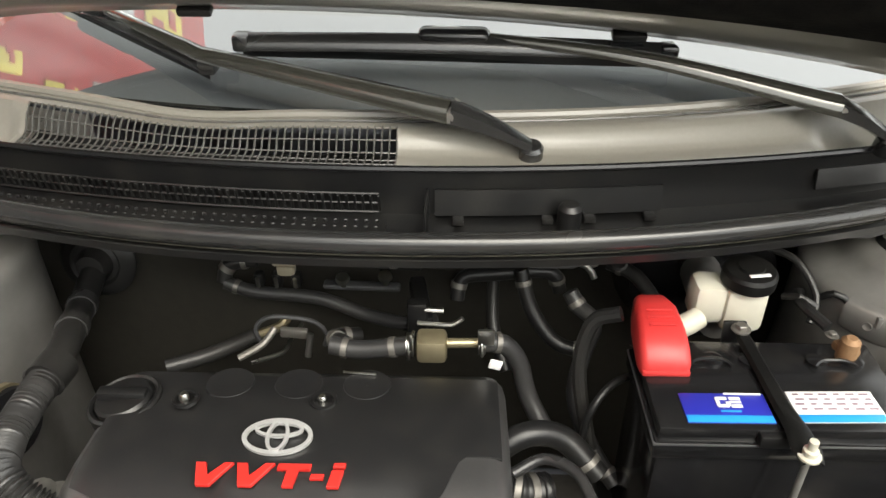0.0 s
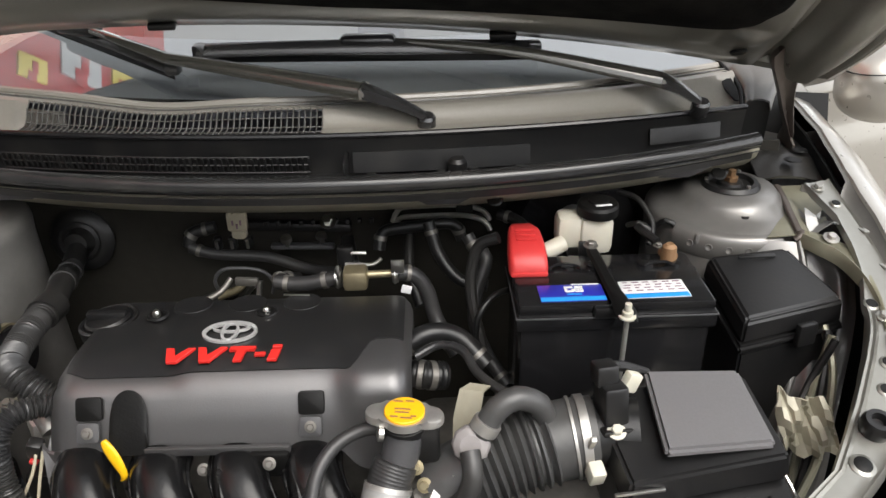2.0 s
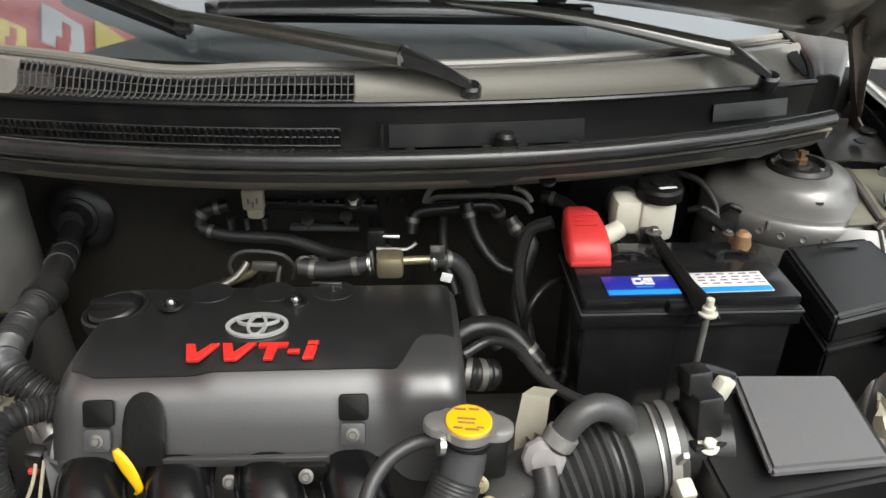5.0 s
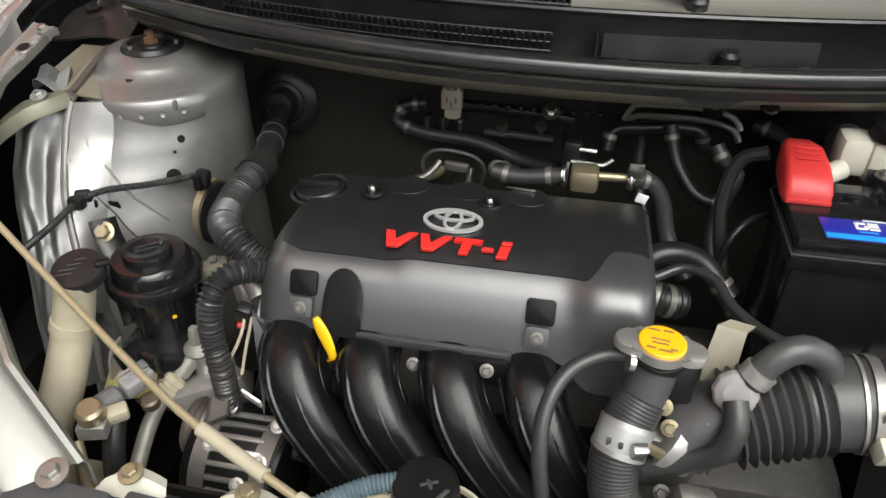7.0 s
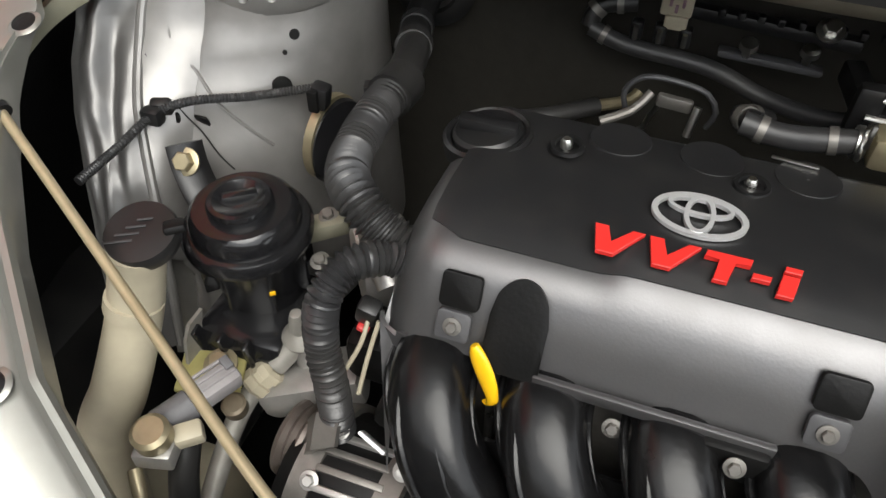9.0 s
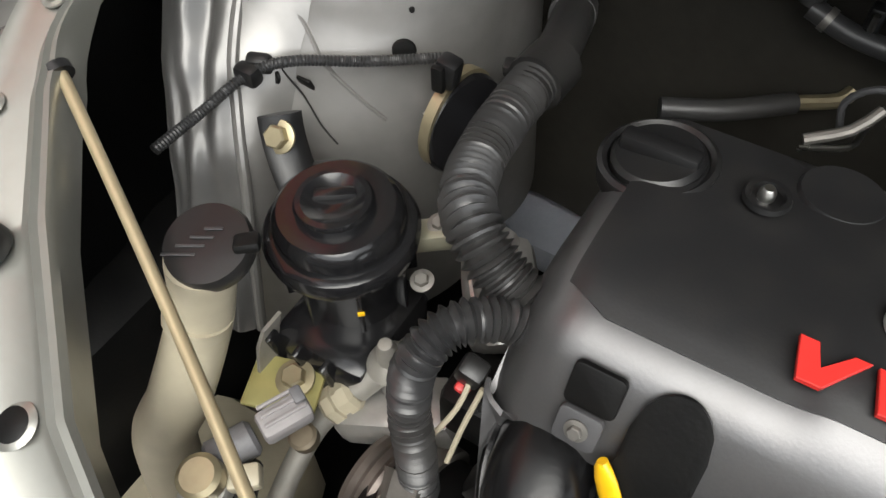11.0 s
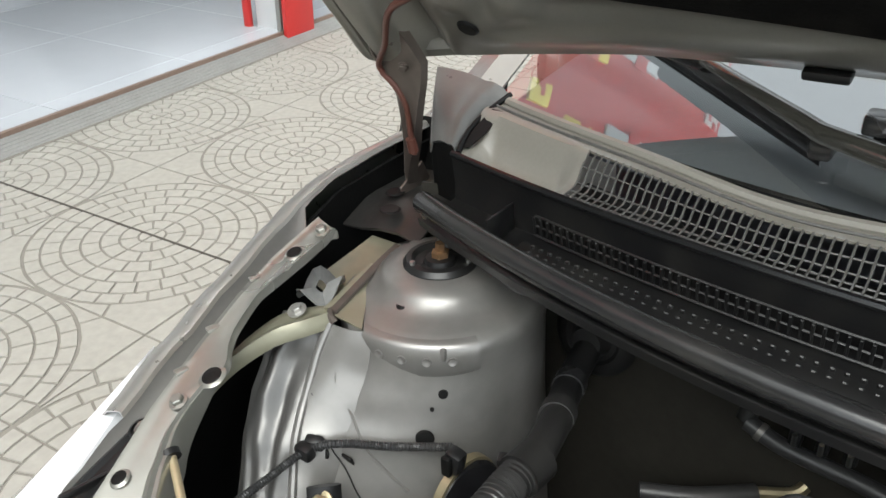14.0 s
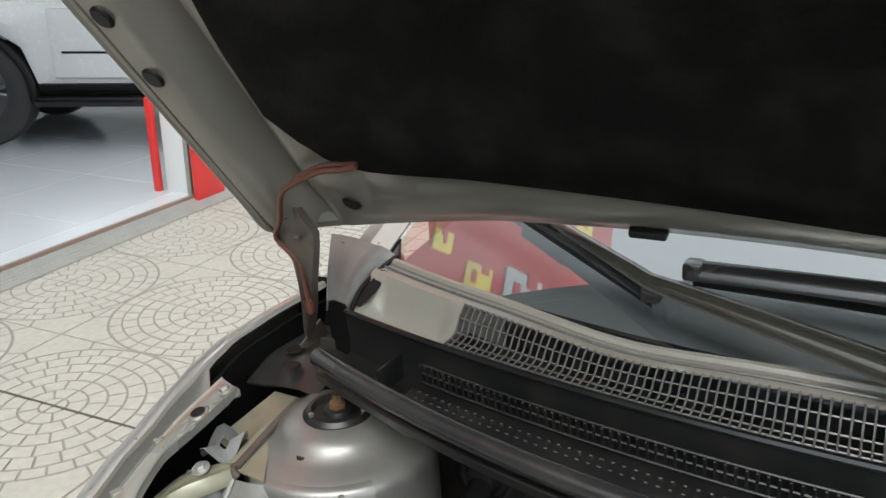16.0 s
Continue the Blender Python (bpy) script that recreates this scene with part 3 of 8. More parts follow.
part("cabin", loft([[suv_p(a, 0.1 + i, 1.06), suv_p(b, 0.3 + i * 0.8, 1.66)] for a, b, i in ((0.55, 1.1, 0.0), (3.0, 2.6, 0.0), (3.0, 2.6, 1.5), (0.55, 1.1, 1.5))], closed=False), "gloss_black", suv)
part("roof", box(suv_p(1.9, 0.86, 1.68), (1.6, 1.25, 0.06), 0.03, (0, 0, SUV_TURN)), "suv_white", suv)
for x in (0.62, 1.62):
    part("door_panel", box(suv_p(x + 0.49, 0.002, 0.78), (0.97, 0.05, 0.50), 0.012, (0, 0, SUV_TURN)), "suv_white", suv)
part("trim_strip", box(suv_p(1.15, -0.026, 0.72), (0.9, 0.012, 0.016), 0.004, (0, 0, SUV_TURN)), "matte_black", suv, "thin black trim strip")
part("side_step", box(suv_p(1.5, -0.07, 0.37), (2.0, 0.20, 0.07), 0.02, (0, 0, SUV_TURN)), "gloss_black", suv, "black running board")
part("sill_trim", box(suv_p(1.5, 0.0, 0.455), (2.0, 0.06, 0.07), 0.015, (0, 0, SUV_TURN)), "matte_black", suv)
part("arch_trim", tube([suv_p(0.45 * math.cos(a), -0.012, 0.40 + 0.47 * math.sin(a)) for a in np.linspace(-0.1, math.pi + 0.1, 9)], 0.03, 10), "matte_black", suv)
part("underbody", box(suv_p(1.2, 0.9, 0.40), (4.0, 1.5, 0.12), 0.03, (0, 0, SUV_TURN)), "matte_black", suv)


def suv_wheel(x, y):
    c, ax = suv_p(x, y, 0.43), suv_m.to_3x3() @ Vector((0, -1, 0))
    w = part("wheel", lathe([(0.05, -0.1), (0.24, -0.1), (0.24, 0.06), (0.05, 0.05)], c, ax, 32), "rim", suv)
    part("tyre", lathe([(0.25, -0.12), (0.37, -0.125), (0.415, -0.10), (0.43, -0.05), (0.43, 0.05), (0.415, 0.09), (0.37, 0.115), (0.29, 0.11), (0.25, 0.09), (0.25, -0.11), (0.25, -0.12)], c, ax, 40), "tyre", w, "black rubber tyre")
    q = ax.to_track_quat("Z", "Y").to_matrix().to_4x4()
    for k in range(6):
        for side in (-0.14, 0.14):
            a = math.tau * k / 6 + side
            d = q @ Vector((math.cos(a), math.sin(a), 0))
            part("spoke", tube([c + ax * 0.085 + d * 0.05, c + ax * 0.095 + d * 0.14, c + ax * 0.075 + d * 0.238], 0.016, 8), "rim", w)
    part("hub_cap", lathe([(0.0, 0.105), (0.04, 0.1), (0.05, 0.08), (0.05, 0.04)], c, ax, 20), "rim", w)


suv_wheel(0.0, 0.12)
suv_wheel(2.65, 0.12)
suv_wheel(0.0, 1.55)
suv_wheel(2.65, 1.55)

# ---- the silver car: its body round the engine bay ----
# x = 0 is the car's middle, y = 0 lies over the front axle, the windscreen is towards +y
STAND[0] = LEAN_M
car = thing("car", "silver saloon car, bonnet and door open", "car", (0, 0, 0))

# crest of the fender, and the two edges of the side rail, each as (y, x, z) or (u, x, y, z)
CREST = [(-0.62, 0.575, 0.735), (-0.45, 0.632, 0.812), (-0.36, 0.662, 0.842), (-0.31, 0.674, 0.856), (-0.22, 0.693, 0.882), (-0.14, 0.710, 0.904), (-0.06, 0.725, 0.925), (0.0, 0.736, 0.939), (0.05, 0.744, 0.946), (0.13, 0.740, 0.955), (0.22, 0.738, 0.958), (0.40, 0.78, 0.96), (0.70, 0.83, 0.965)]
RAIL_OUT = [(0.0, 0.688, -0.030, 0.928), (0.125, 0.686, -0.10, 0.912), (0.25, 0.676, -0.16, 0.898), (0.375, 0.662, -0.22, 0.882), (0.5, 0.645, -0.29, 0.860), (0.625, 0.620, -0.37, 0.832), (0.75, 0.583, -0.435, 0.798), (0.875, 0.52, -0.50, 0.755), (1.0, 0.44, -0.545, 0.708)]
RAIL_IN = [(0.0, 0.648, -0.043, 0.930), (0.125, 0.649, -0.10, 0.916), (0.25, 0.648, -0.145, 0.905), (0.375, 0.639, -0.19, 0.891), (0.5, 0.622, -0.245, 0.871), (0.625, 0.596, -0.31, 0.842), (0.75, 0.551, -0.37, 0.810), (0.875, 0.478, -0.445, 0.765), (1.0, 0.385, -0.50, 0.712)]

# the car's other side, as it stands with its lean
CREST_R = [(-0.62, 0.585, 0.720), (-0.45, 0.645, 0.785), (-0.36, 0.680, 0.814), (-0.30, 0.690, 0.831), (-0.236, 0.699, 0.850), (-0.16, 0.708, 0.872), (-0.064, 0.712, 0.900), (0.0, 0.714, 0.918), (0.05, 0.717, 0.932), (0.114, 0.720, 0.949), (0.22, 0.730, 0.956), (0.40, 0.78, 0.958), (0.70, 0.83, 0.96)]
RAIL_OUT_R = [(0.0, 0.681, -0.015, 0.914), (0.125, 0.684, -0.085, 0.893), (0.25, 0.686, -0.14, 0.877), (0.375, 0.682, -0.195, 0.862), (0.5, 0.672, -0.25, 0.846), (0.625, 0.648, -0.305, 0.830), (0.75, 0.616, -0.361, 0.813), (0.875, 0.560, -0.432, 0.793), (1.0, 0.46, -0.515, 0.768)]
RAIL_IN_R = [(0.0, 0.643, -0.022, 0.912), (0.125, 0.660, -0.085, 0.893), (0.25, 0.655, -0.135, 0.879), (0.375, 0.647, -0.185, 0.865), (0.5, 0.630, -0.245, 0.848), (0.625, 0.598, -0.305, 0.830), (0.75, 0.560, -0.362, 0.813), (0.875, 0.508, -0.432, 0.793), (1.0, 0.40, -0.51, 0.770)]


def crest(s, y):
    return lerp_table(CREST if s < 0 else CREST_R, y)


def fender(s):
    """Outer skin: it rolls over the crest and falls away."""
    rows = []
    for y in np.linspace(-0.30, 0.62, 40):
        x, z = crest(s, y)
        out = min(0.865, x + 0.17)
        rows.append([(s * (x - 0.0035), y, z - 0.004), (s * (x - 0.001), y, z), (s * (x + 0.005), y, z), (s * (x + 0.03), y, z - 0.012), (s * (x + 0.08), y, z - 0.060), (s * (x * 0.4 + out * 0.6), y, z - 0.13), (s * out, y, z - 0.24), (s * (out - 0.005), y, z - 0.42)])
    return loft(rows, solid=0.002)


def fender_flange(s):
    """Grey inner flange between the crest and the rail; behind the rail it is only a narrow lip."""
    rows = []
    for y in np.linspace(-0.40, 0.42, 50):
        x, z = crest(s, y)
        f = 0.18 + 0.82 / (1 + math.exp((y + 0.028) / 0.005))
        rows.append([(s * (x - 0.003), y, z - 0.004), (s * (x - 0.003 - 0.006 * f), y, z - 0.012 * f), (s * (x - 0.003 - 0.020 * f), y, z - 0.019 * f), (s * (x - 0.003 - 0.026 * f), y, z - 0.020 * f)])
    return loft(rows, solid=0.0015)


for s in (-1, 1):
    part("fender", fender(s), "paint", car, "silver painted front fender")
    part("fender_flange", fender_flange(s), "shaded_flange_paint", car, "folded flange, its inward shade put into the colour")
    # black sheet and block put where the hollow behind the fender is only shade
    part("hollow_sheet", loft([[(s * (crest(s, y)[0] - 0.008), y, crest(s, y)[1] - 0.020), (s * (crest(s, y)[0] + 0.02), y, 0.7), (s * 0.74, y, 0.35)] for y in np.linspace(-0.5, 0.5, 12)], solid=0.004), "matte_black", car)
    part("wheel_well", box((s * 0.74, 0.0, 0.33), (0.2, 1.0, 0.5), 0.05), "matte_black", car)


def rail_p(s, u, w, up=0.0):
    """On the side rail: u from its rear tip to the front, w from the inner edge (0) to the outer (1)."""
    a, b = Vector(lerp_table(RAIL_IN if s < 0 else RAIL_IN_R, u)), Vector(lerp_table(RAIL_OUT if s < 0 else RAIL_OUT_R, u))
    p = a.lerp(b, w) + Vector((0, 0, up + (0.007 if s < 0 else 0.0)))
    return Vector((s * p.x, p.y, p.z))


def rail(s):
    rows = []
    for u in np.linspace(0, 1, 80):
        # the inner edge swells to tabs where bolts sit, and draws back in between
        tab = 0.30 * math.exp(-((u - 0.47) / 0.045) ** 2) - 0.18 * math.exp(-((u - 0.27) / 0.09) ** 2) - 0.10 * math.exp(-((u - 0.56) / 0.03) ** 2)
        w0 = -tab if s < 0 else -0.35 * tab
        deep = 0.008 + 0.030 * min(1, max(0, (u - 0.50) / 0.08))
        tip = min(1, u / 0.03)
        rows.append([rail_p(s, u, w0 - 0.03, -deep * tip), rail_p(s, u, w0 - 0.02, -0.004), rail_p(s, u, w0 + 0.03, 0.0012), rail_p(s, u, w0 + 0.10, 0.0), rail_p(s, u, w0 + 0.16, 0.0025 if u > 0.5 else 0.0), rail_p(s, u, w0 + 0.24, -0.001), rail_p(s, u, 0.6, 0.0), rail_p(s, u, 0.86, 0.0), rail_p(s, u, 0.95, 0.002), rail_p(s, u, 1.0, -0.001), rail_p(s, u, 1.03, -0.014)])
    return loft(rows, solid=0.002)


UP_R = (0, -0.3, 1)
for s in (-1, 1):
    r = part("side_rail", rail(s), "rail_paint", car, "silver side rail with bolt holes")
    if s < 0:
        holes = ((0.095, 0.42, 0.0075), (0.485, -0.10, 0.0085), (0.60, 0.70, 0.006), (0.665, 0.68, 0.006), (0.86, 0.42, 0.009))
    else:
        holes = ((0.080, 0.52, 0.0050), (0.470, 0.10, 0.0060), (0.650, 0.52, 0.0060), (0.711, 0.57, 0.0062), (0.862, 0.53, 0.0080))
    # black discs laid on the closed rail carry the shade of its openings
    for u, w, rad in holes:
        c = rail_p(s, u, w, 0.0016)
        part("hole_disc", lathe([(0.0, 0.0008), (rad, 0.0008), (rad * 1.15, 0.0)], c, UP_R, 18), "matte_black", r, "black disc in place of a round opening")
        part("hole_rim", lathe([(rad * 1.1, -0.001), (rad * 1.12, 0.0010), (rad * 1.22, 0.0008), (rad * 1.55, -0.0008)], c + Vector((0, 0, -0.0006)), UP_R, 20), "rail_paint", r)
    bolt("bolt", rail_p(s, 0.03, 0.32, 0.001), UP_R, 0.006, r, "rail_paint", 1.4)
    bolt("bolt", rail_p(s, 0.52, 0.36, 0.001), UP_R, 0.006, r, "rail_paint", 1.4)
    for u, w in ((0.19, 0.94), (0.33, 0.92), (0.43, 0.9)):
        c = rail_p(s, u, w)
        part("stake", box(c, (0.009, 0.013, 0.004), 0.0015, (0, 0, s * 12)), "rail_paint", r)
    part("rubber_stop", lathe([(0.0155, 0), (0.0155, 0.012), (0.013, 0.017), (0.008, 0.017), (0.006, 0.010), (0, 0.010)], rail_p(s, 0.745 if s < 0 else 0.803, 0.52), (0, -0.25, 1), 24), "rubber", r, "black rubber bonnet stop")
    bolt("bolt", Vector((s * 0.405, -0.519, 0.720)), (0, -0.2, 1), 0.008, r, "rail_paint", 1.8)
    # black lamp bracket beside the rail
    b0, b1 = (Vector((0.648, -0.280, 0.850)), Vector((0.638, -0.400, 0.820))) if s < 0 else (Vector((0.641, -0.276, 0.842)), Vector((0.664, -0.372, 0.818)))
    rows = []
    for u in np.linspace(0, 1, 12):
        p, wide = b0.lerp(b1, u), 0.85 + 0.35 * u - 0.5 * max(0, 0.15 - u) / 0.15
        rows.append([(s * (p.x + w * wide), p.y, p.z + h) for w, h in ((-0.016, -0.010), (-0.015, 0.004), (-0.011, 0.006), (-0.008, 0.002), (0.008, 0.002), (0.011, 0.006), (0.015, 0.004), (0.02, -0.012))])
    br = part("lamp_bracket", loft(rows, solid=0.004), "black", car, "black plastic lamp bracket")
    c = b0.lerp(b1, 0.14)
    part("bolt_seat", lathe([(0.0125, 0.0), (0.0125, 0.006), (0.010, 0.007), (0.009, 0.004), (0, 0.004)], (s * c.x, c.y, c.z + 0.002), (0, -0.2, 1), 24), "black", br)
    bolt("bolt", (s * c.x, c.y, c.z + 0.007), (0, -0.2, 1), 0.005, br, "dark_alu")
    c = b0.lerp(b1, 0.62)
    part("rib", box((s * c.x, c.y, c.z + 0.006), (0.005, 0.055, 0.008), 0.002, (-14, 0, s * (-5 if s < 0 else 13))), "black", br)
    # lamp unit and front corner
    lamp_rows = []
    for u in np.linspace(0, 1, 16):
        y = -0.225 - 0.36 * u
        xi, xo = 0.728 - 0.115 * u ** 0.8, 0.742 + 0.075 * u ** 0.7
        z = 0.856 - 0.105 * u
        lamp_rows.append([(s * (xi - 0.004), y, z - 0.07), (s * xi, y, z - 0.012), (s * (xi + 0.008), y, z - 0.002), (s * (xi * 0.6 + xo * 0.4), y, z + 0.006 - 0.01 * u), (s * (xi * 0.25 + xo * 0.75), y, z - 0.018 - 0.03 * u), (s * xo, y, z - 0.06 - 0.06 * u), (s * (xo + 0.012), y, z - 0.16 - 0.06 * u)])
    part("headlamp", loft(lamp_rows, solid=0.003), "lamp_clear", car, "clear headlamp cover")
    part("bumper_corner", loft([[(s * (0.70 - 0.10 * u), -0.33 - 0.33 * u, 0.80 - 0.10 * u), (s * (0.80 - 0.10 * u), -0.34 - 0.36 * u, 0.62 - 0.06 * u), (s * (0.80 - 0.10 * u), -0.34 - 0.36 * u, 0.35)] for u in np.linspace(0, 1, 6)], solid=0.004), "paint", car)

# strut towers
TOWER_X, TOWER_Y = 0.562, 0.024
TOWER = [(0.50, 0.125, 0.15), (0.62, 0.120, 0.125), (0.70, 0.117, 0.098), (0.76, 0.115, 0.066), (0.80, 0.1145, 0.036), (0.825, 0.114, 0.018), (0.838, 0.1145, 0.010), (0.850, 0.1155, 0.005), (0.860, 0.1145, 0.002), (0.8655, 0.110, 0.0), (0.869, 0.100, 0.0), (0.872, 0.086, 0.0), (0.876, 0.076, 0.0), (0.884, 0.068, 0.0), (0.892, 0.061, 0.0), (0.8935, 0.040, 0.0)]
# bright fold down the tower's front, by height, and the outer edge of the sheet beside it
RIDGE = [(0.56, 0.548, -0.272), (0.64, 0.562, -0.243), (0.70, 0.574, -0.218), (0.763, 0.597, -0.182), (0.796, 0.609, -0.152), (0.831, 0.615, -0.122), (0.866, 0.612, -0.098)]
APRON = [(0.56, 0.600, -0.300), (0.64, 0.615, -0.272), (0.70, 0.626, -0.245), (0.763, 0.648, -0.206), (0.796, 0.663, -0.176), (0.831, 0.671, -0.142), (0.866, 0.668, -0.112)]


def tower_ring(a, z):
    """Radius of the tower at the angle a and the height z."""
    r, f = lerp_table(TOWER, z)
    th = a - 4.80
    front = max(0.0, 1 + th / 1.35) ** 1.2 if th < 0 else math.exp(-(th / 0.22) ** 1.5)
    return r + f * front


def tower(s):
    rows = []
    zs = sorted({t[0] for t in TOWER} | set(np.linspace(0.50, 0.86, 24)))
    for z in zs:
        rows.append([(s * (TOWER_X + tower_ring(a, z) * math.cos(a)), TOWER_Y + tower_ring(a, z) * math.sin(a), z) for a in [math.tau * k / 72 for k in range(73)]])
    return loft(rows)


def front_y(x, z):
    """The tower's front face: y at x and z."""
    rx, ry = lerp_table(RIDGE, z)
    wall = 4.70
    wx, wy = TOWER_X + tower_ring(wall, z) * math.cos(wall), TOWER_Y + tower_ring(wall, z) * math.sin(wall)
    if x > wx:
        return wy + (ry - wy) * (x - wx) / max(rx - wx, 0.004)
    best = min(np.linspace(3.3, 4.71, 90), key=lambda a: abs(TOWER_X + tower_ring(a, z) * math.cos(a) - x))
    return TOWER_Y + tower_ring(best, z) * math.sin(best)


def on_front(s, pts, off):
    return [Vector((s * x, front_y(x, z) - off, z)) for x, z in pts]


for s in (-1, 1):
    t = part("strut_tower", tower(s), "bay_paint", car, "dusty silver strut tower", 60)
    c0 = Vector((s * TOWER_X, TOWER_Y, 0))
    # folded lip along the front of the top, with its spot welds
    lip = [3.75 + 1.25 * k / 29 for k in range(30)]
    part("seam_lip", loft([[c0 + Vector((s * rr * math.cos(a), rr * math.sin(a), z)) for rr, z in ((0.108, 0.8672), (0.1145, 0.8665), (0.1190, 0.8625), (0.1205, 0.853), (0.1215, 0.838 - 0.006 * math.sin(math.pi * k / 29)), (0.1185, 0.834 - 0.006 * math.sin(math.pi * k / 29)))] for k, a in enumerate(lip)], solid=0.0015), "bay_paint", t, "folded lip with spot welds", 60)
    for k in range(5):
        ang = 3.98 + 0.21 * k
        part("spot_weld", lathe([(0.005, 0.0), (0.0045, 0.0014), (0.002, 0.0004), (0, 0.0)], c0 + Vector((s * 0.1205 * math.cos(ang), 0.1205 * math.sin(ang), 0.849)), (s * math.cos(ang), math.sin(ang), 0.1), 12), "bay_paint", t)
    part("lip_tab", box(c0 + Vector((s * 0.119 * math.cos(4.05), 0.119 * math.sin(4.05), 0.857)), (0.006, 0.006, 0.014), 0.002, (0, 0, 0)), "bay_paint", t)
    part("bearing_cap", lathe([(0.041, 0), (0.041, 0.006), (0.037, 0.011), (0.031, 0.012), (0.028, 0.006), (0.018, 0.005), (0.016, 0.010), (0.010, 0.011), (0, 0.011)], c0 + Vector((0, 0, 0.889)), (0, 0, 1), 40), "rubber", t, "black rubber strut cap")
    part("strut_nut", lathe([(0.010, 0.0), (0.010, 0.010), (0.0055, 0.011), (0.0055, 0.020), (0, 0.020)], c0 + Vector((0, 0, 0.896)), (0, 0, 1), 6), "bearing", t, "rusty strut nut", 20)
    for k in range(3):
        a = 0.9 + k * 2.1
        part("cap_stud", lathe([(0.003, 0), (0.003, 0.004), (0, 0.005)], c0 + Vector((s * 0.034 * math.cos(a), 0.034 * math.sin(a), 0.900)), (0, 0, 1), 8), "steel", t)
    # openings of the tower: black discs and a patch painted as their shade
    part("hole_disc", lathe([(0, 0.001), (0.0065, 0.001), (0.008, -0.001)], Vector((s * 0.558, -0.046, 0.8775)), (0, -0.15, 1), 16), "matte_black", t, "black disc in place of an opening")
    for x, z, r in ((0.487, 0.813, 0.0045), (0.492, 0.800, 0.002), (0.572, 0.758, 0.0050)):
        part("hole_disc", lathe([(0, 0.001), (r, 0.001), (r * 1.2, -0.001)], Vector((s * x, front_y(x, z) - 0.001, z)), (s * (-0.75 if x < 0.5 else 0.2), -0.9, 0.3), 14), "matte_black", t)
    part("slot", lathe([(0, 0.001), (0.0085, 0.001), (0.010, -0.001)], Vector((s * 0.492, front_y(0.492, 0.772) - 0.001, 0.772)), (s * -0.7, -0.9, 0.3), 16), "matte_black", t)
    part("square_patch", box((s * 0.552, front_y(0.552, 0.752) - 0.0005, 0.752), (0.013, 0.003, 0.012), 0.001, (20, 0, 0)), "matte_black", t)
    # the plate on top, yellow-brown with old primer, and its sealed seam to the outer floor
    part("top_plate", loft([[(s * (x0 + (x1 - x0) * v), y, z + 0.003 * v) for v in np.linspace(0, 1, 5)] for y, x0, x1, z in ((-0.094, 0.572, 0.614, 0.8690), (-0.070, 0.590, 0.618, 0.8705), (-0.040, 0.612, 0.623, 0.8722), (-0.010, 0.622, 0.629, 0.8738), (0.020, 0.628, 0.634, 0.8752), (0.045, 0.634, 0.639, 0.8760))], solid=0.002), "yellow_primer", t, "primer-yellow top plate")
    part("gusset_seam", tube([(s * 0.613, -0.093, 0.8730), (s * 0.622, -0.045, 0.8770), (s * 0.631, 0.000, 0.8800), (s * 0.638, 0.040, 0.8815)], 0.0052, 8, flat=0.7), "rust_steel", t, "dark sealed seam")
    part("seam_bead", tube([(s * 0.621, -0.092, 0.8725), (s * 0.630, -0.045, 0.8760), (s * 0.638, -0.005, 0.8785)], 0.0055, 8, flat=0.6), "yellow_primer", t)
    part("seam_knot", tube([(s * 0.606, -0.098, 0.866), (s * 0.613, -0.097, 0.872), (s * 0.617, -0.090, 0.873)], 0.0042, 8), "rust_steel", t)
    part("outer_floor", loft([[(s * (0.624 + 0.010 * v2 + 0.052 * v), y, 0.8740 + 0.004 * v2 - 0.010 * math.sin(math.pi * v) * (1 - v2)) for v in np.linspace(0, 1, 6)] for v2, y in zip(np.linspace(0, 1, 6), np.linspace(-0.060, 0.050, 6))], solid=0.002), "yellow_primer", t, "primer-yellow floor plate")
    # pressed arm from the seam down beside the rail: a bright outer bead and a broad sheet behind it
    arm = smooth([(0.612, -0.099, 0.873), (0.622, -0.126, 0.874), (0.638, -0.152, 0.871), (0.646, -0.195, 0.864), (0.645, -0.235, 0.853), (0.636, -0.270, 0.842)], 0.010)
    inner = smooth([(0.630, -0.082, 0.872), (0.648, -0.098, 0.872), (0.664, -0.122, 0.870), (0.662, -0.17, 0.866), (0.655, -0.220, 0.856), (0.644, -0.262, 0.844)], 0.010)
    rows = []
    for i, q in enumerate(arm):
        k = inner[min(len(inner) - 1, round(i * (len(inner) - 1) / (len(arm) - 1)))]
        rows.append([Vector((s * v.x, v.y, v.z)) for v in (q + Vector((-0.002, -0.002, -0.014)), q + Vector((-0.001, -0.002, -0.003)), q.lerp(k, 0.08) + Vector((0, 0, 0.0025)), q.lerp(k, 0.22) + Vector((0, 0, 0.001)), q.lerp(k, 0.35) + Vector((0, 0, -0.003)), q.lerp(k, 0.6) + Vector((0, 0, -0.001)), q.lerp(k, 0.85), k + Vector((0, 0, -0.004)))])
    part("brace", loft(rows, solid=0.0015), "yellow_primer", t, "curved pressed brace", 60)
    bolt("bolt", (s * 0.645, -0.112, 0.874), (0, -0.3, 1), 0.006, t, "alu", 1.7)
    part("clear_clip", loft([[(s * (0.652 + 0.022 * math.cos(a) * k), -0.070 + 0.030 * math.sin(a) * k, 0.880 + 0.012 * k * math.sin(3 * a)) for k in (0.3, 0.7, 1.0)] for a in np.linspace(0, math.tau, 20)], solid=0.001), "clear_plastic", t, "crinkled clear plastic clip")
    # sheet beside the fold, dented
    rows = []
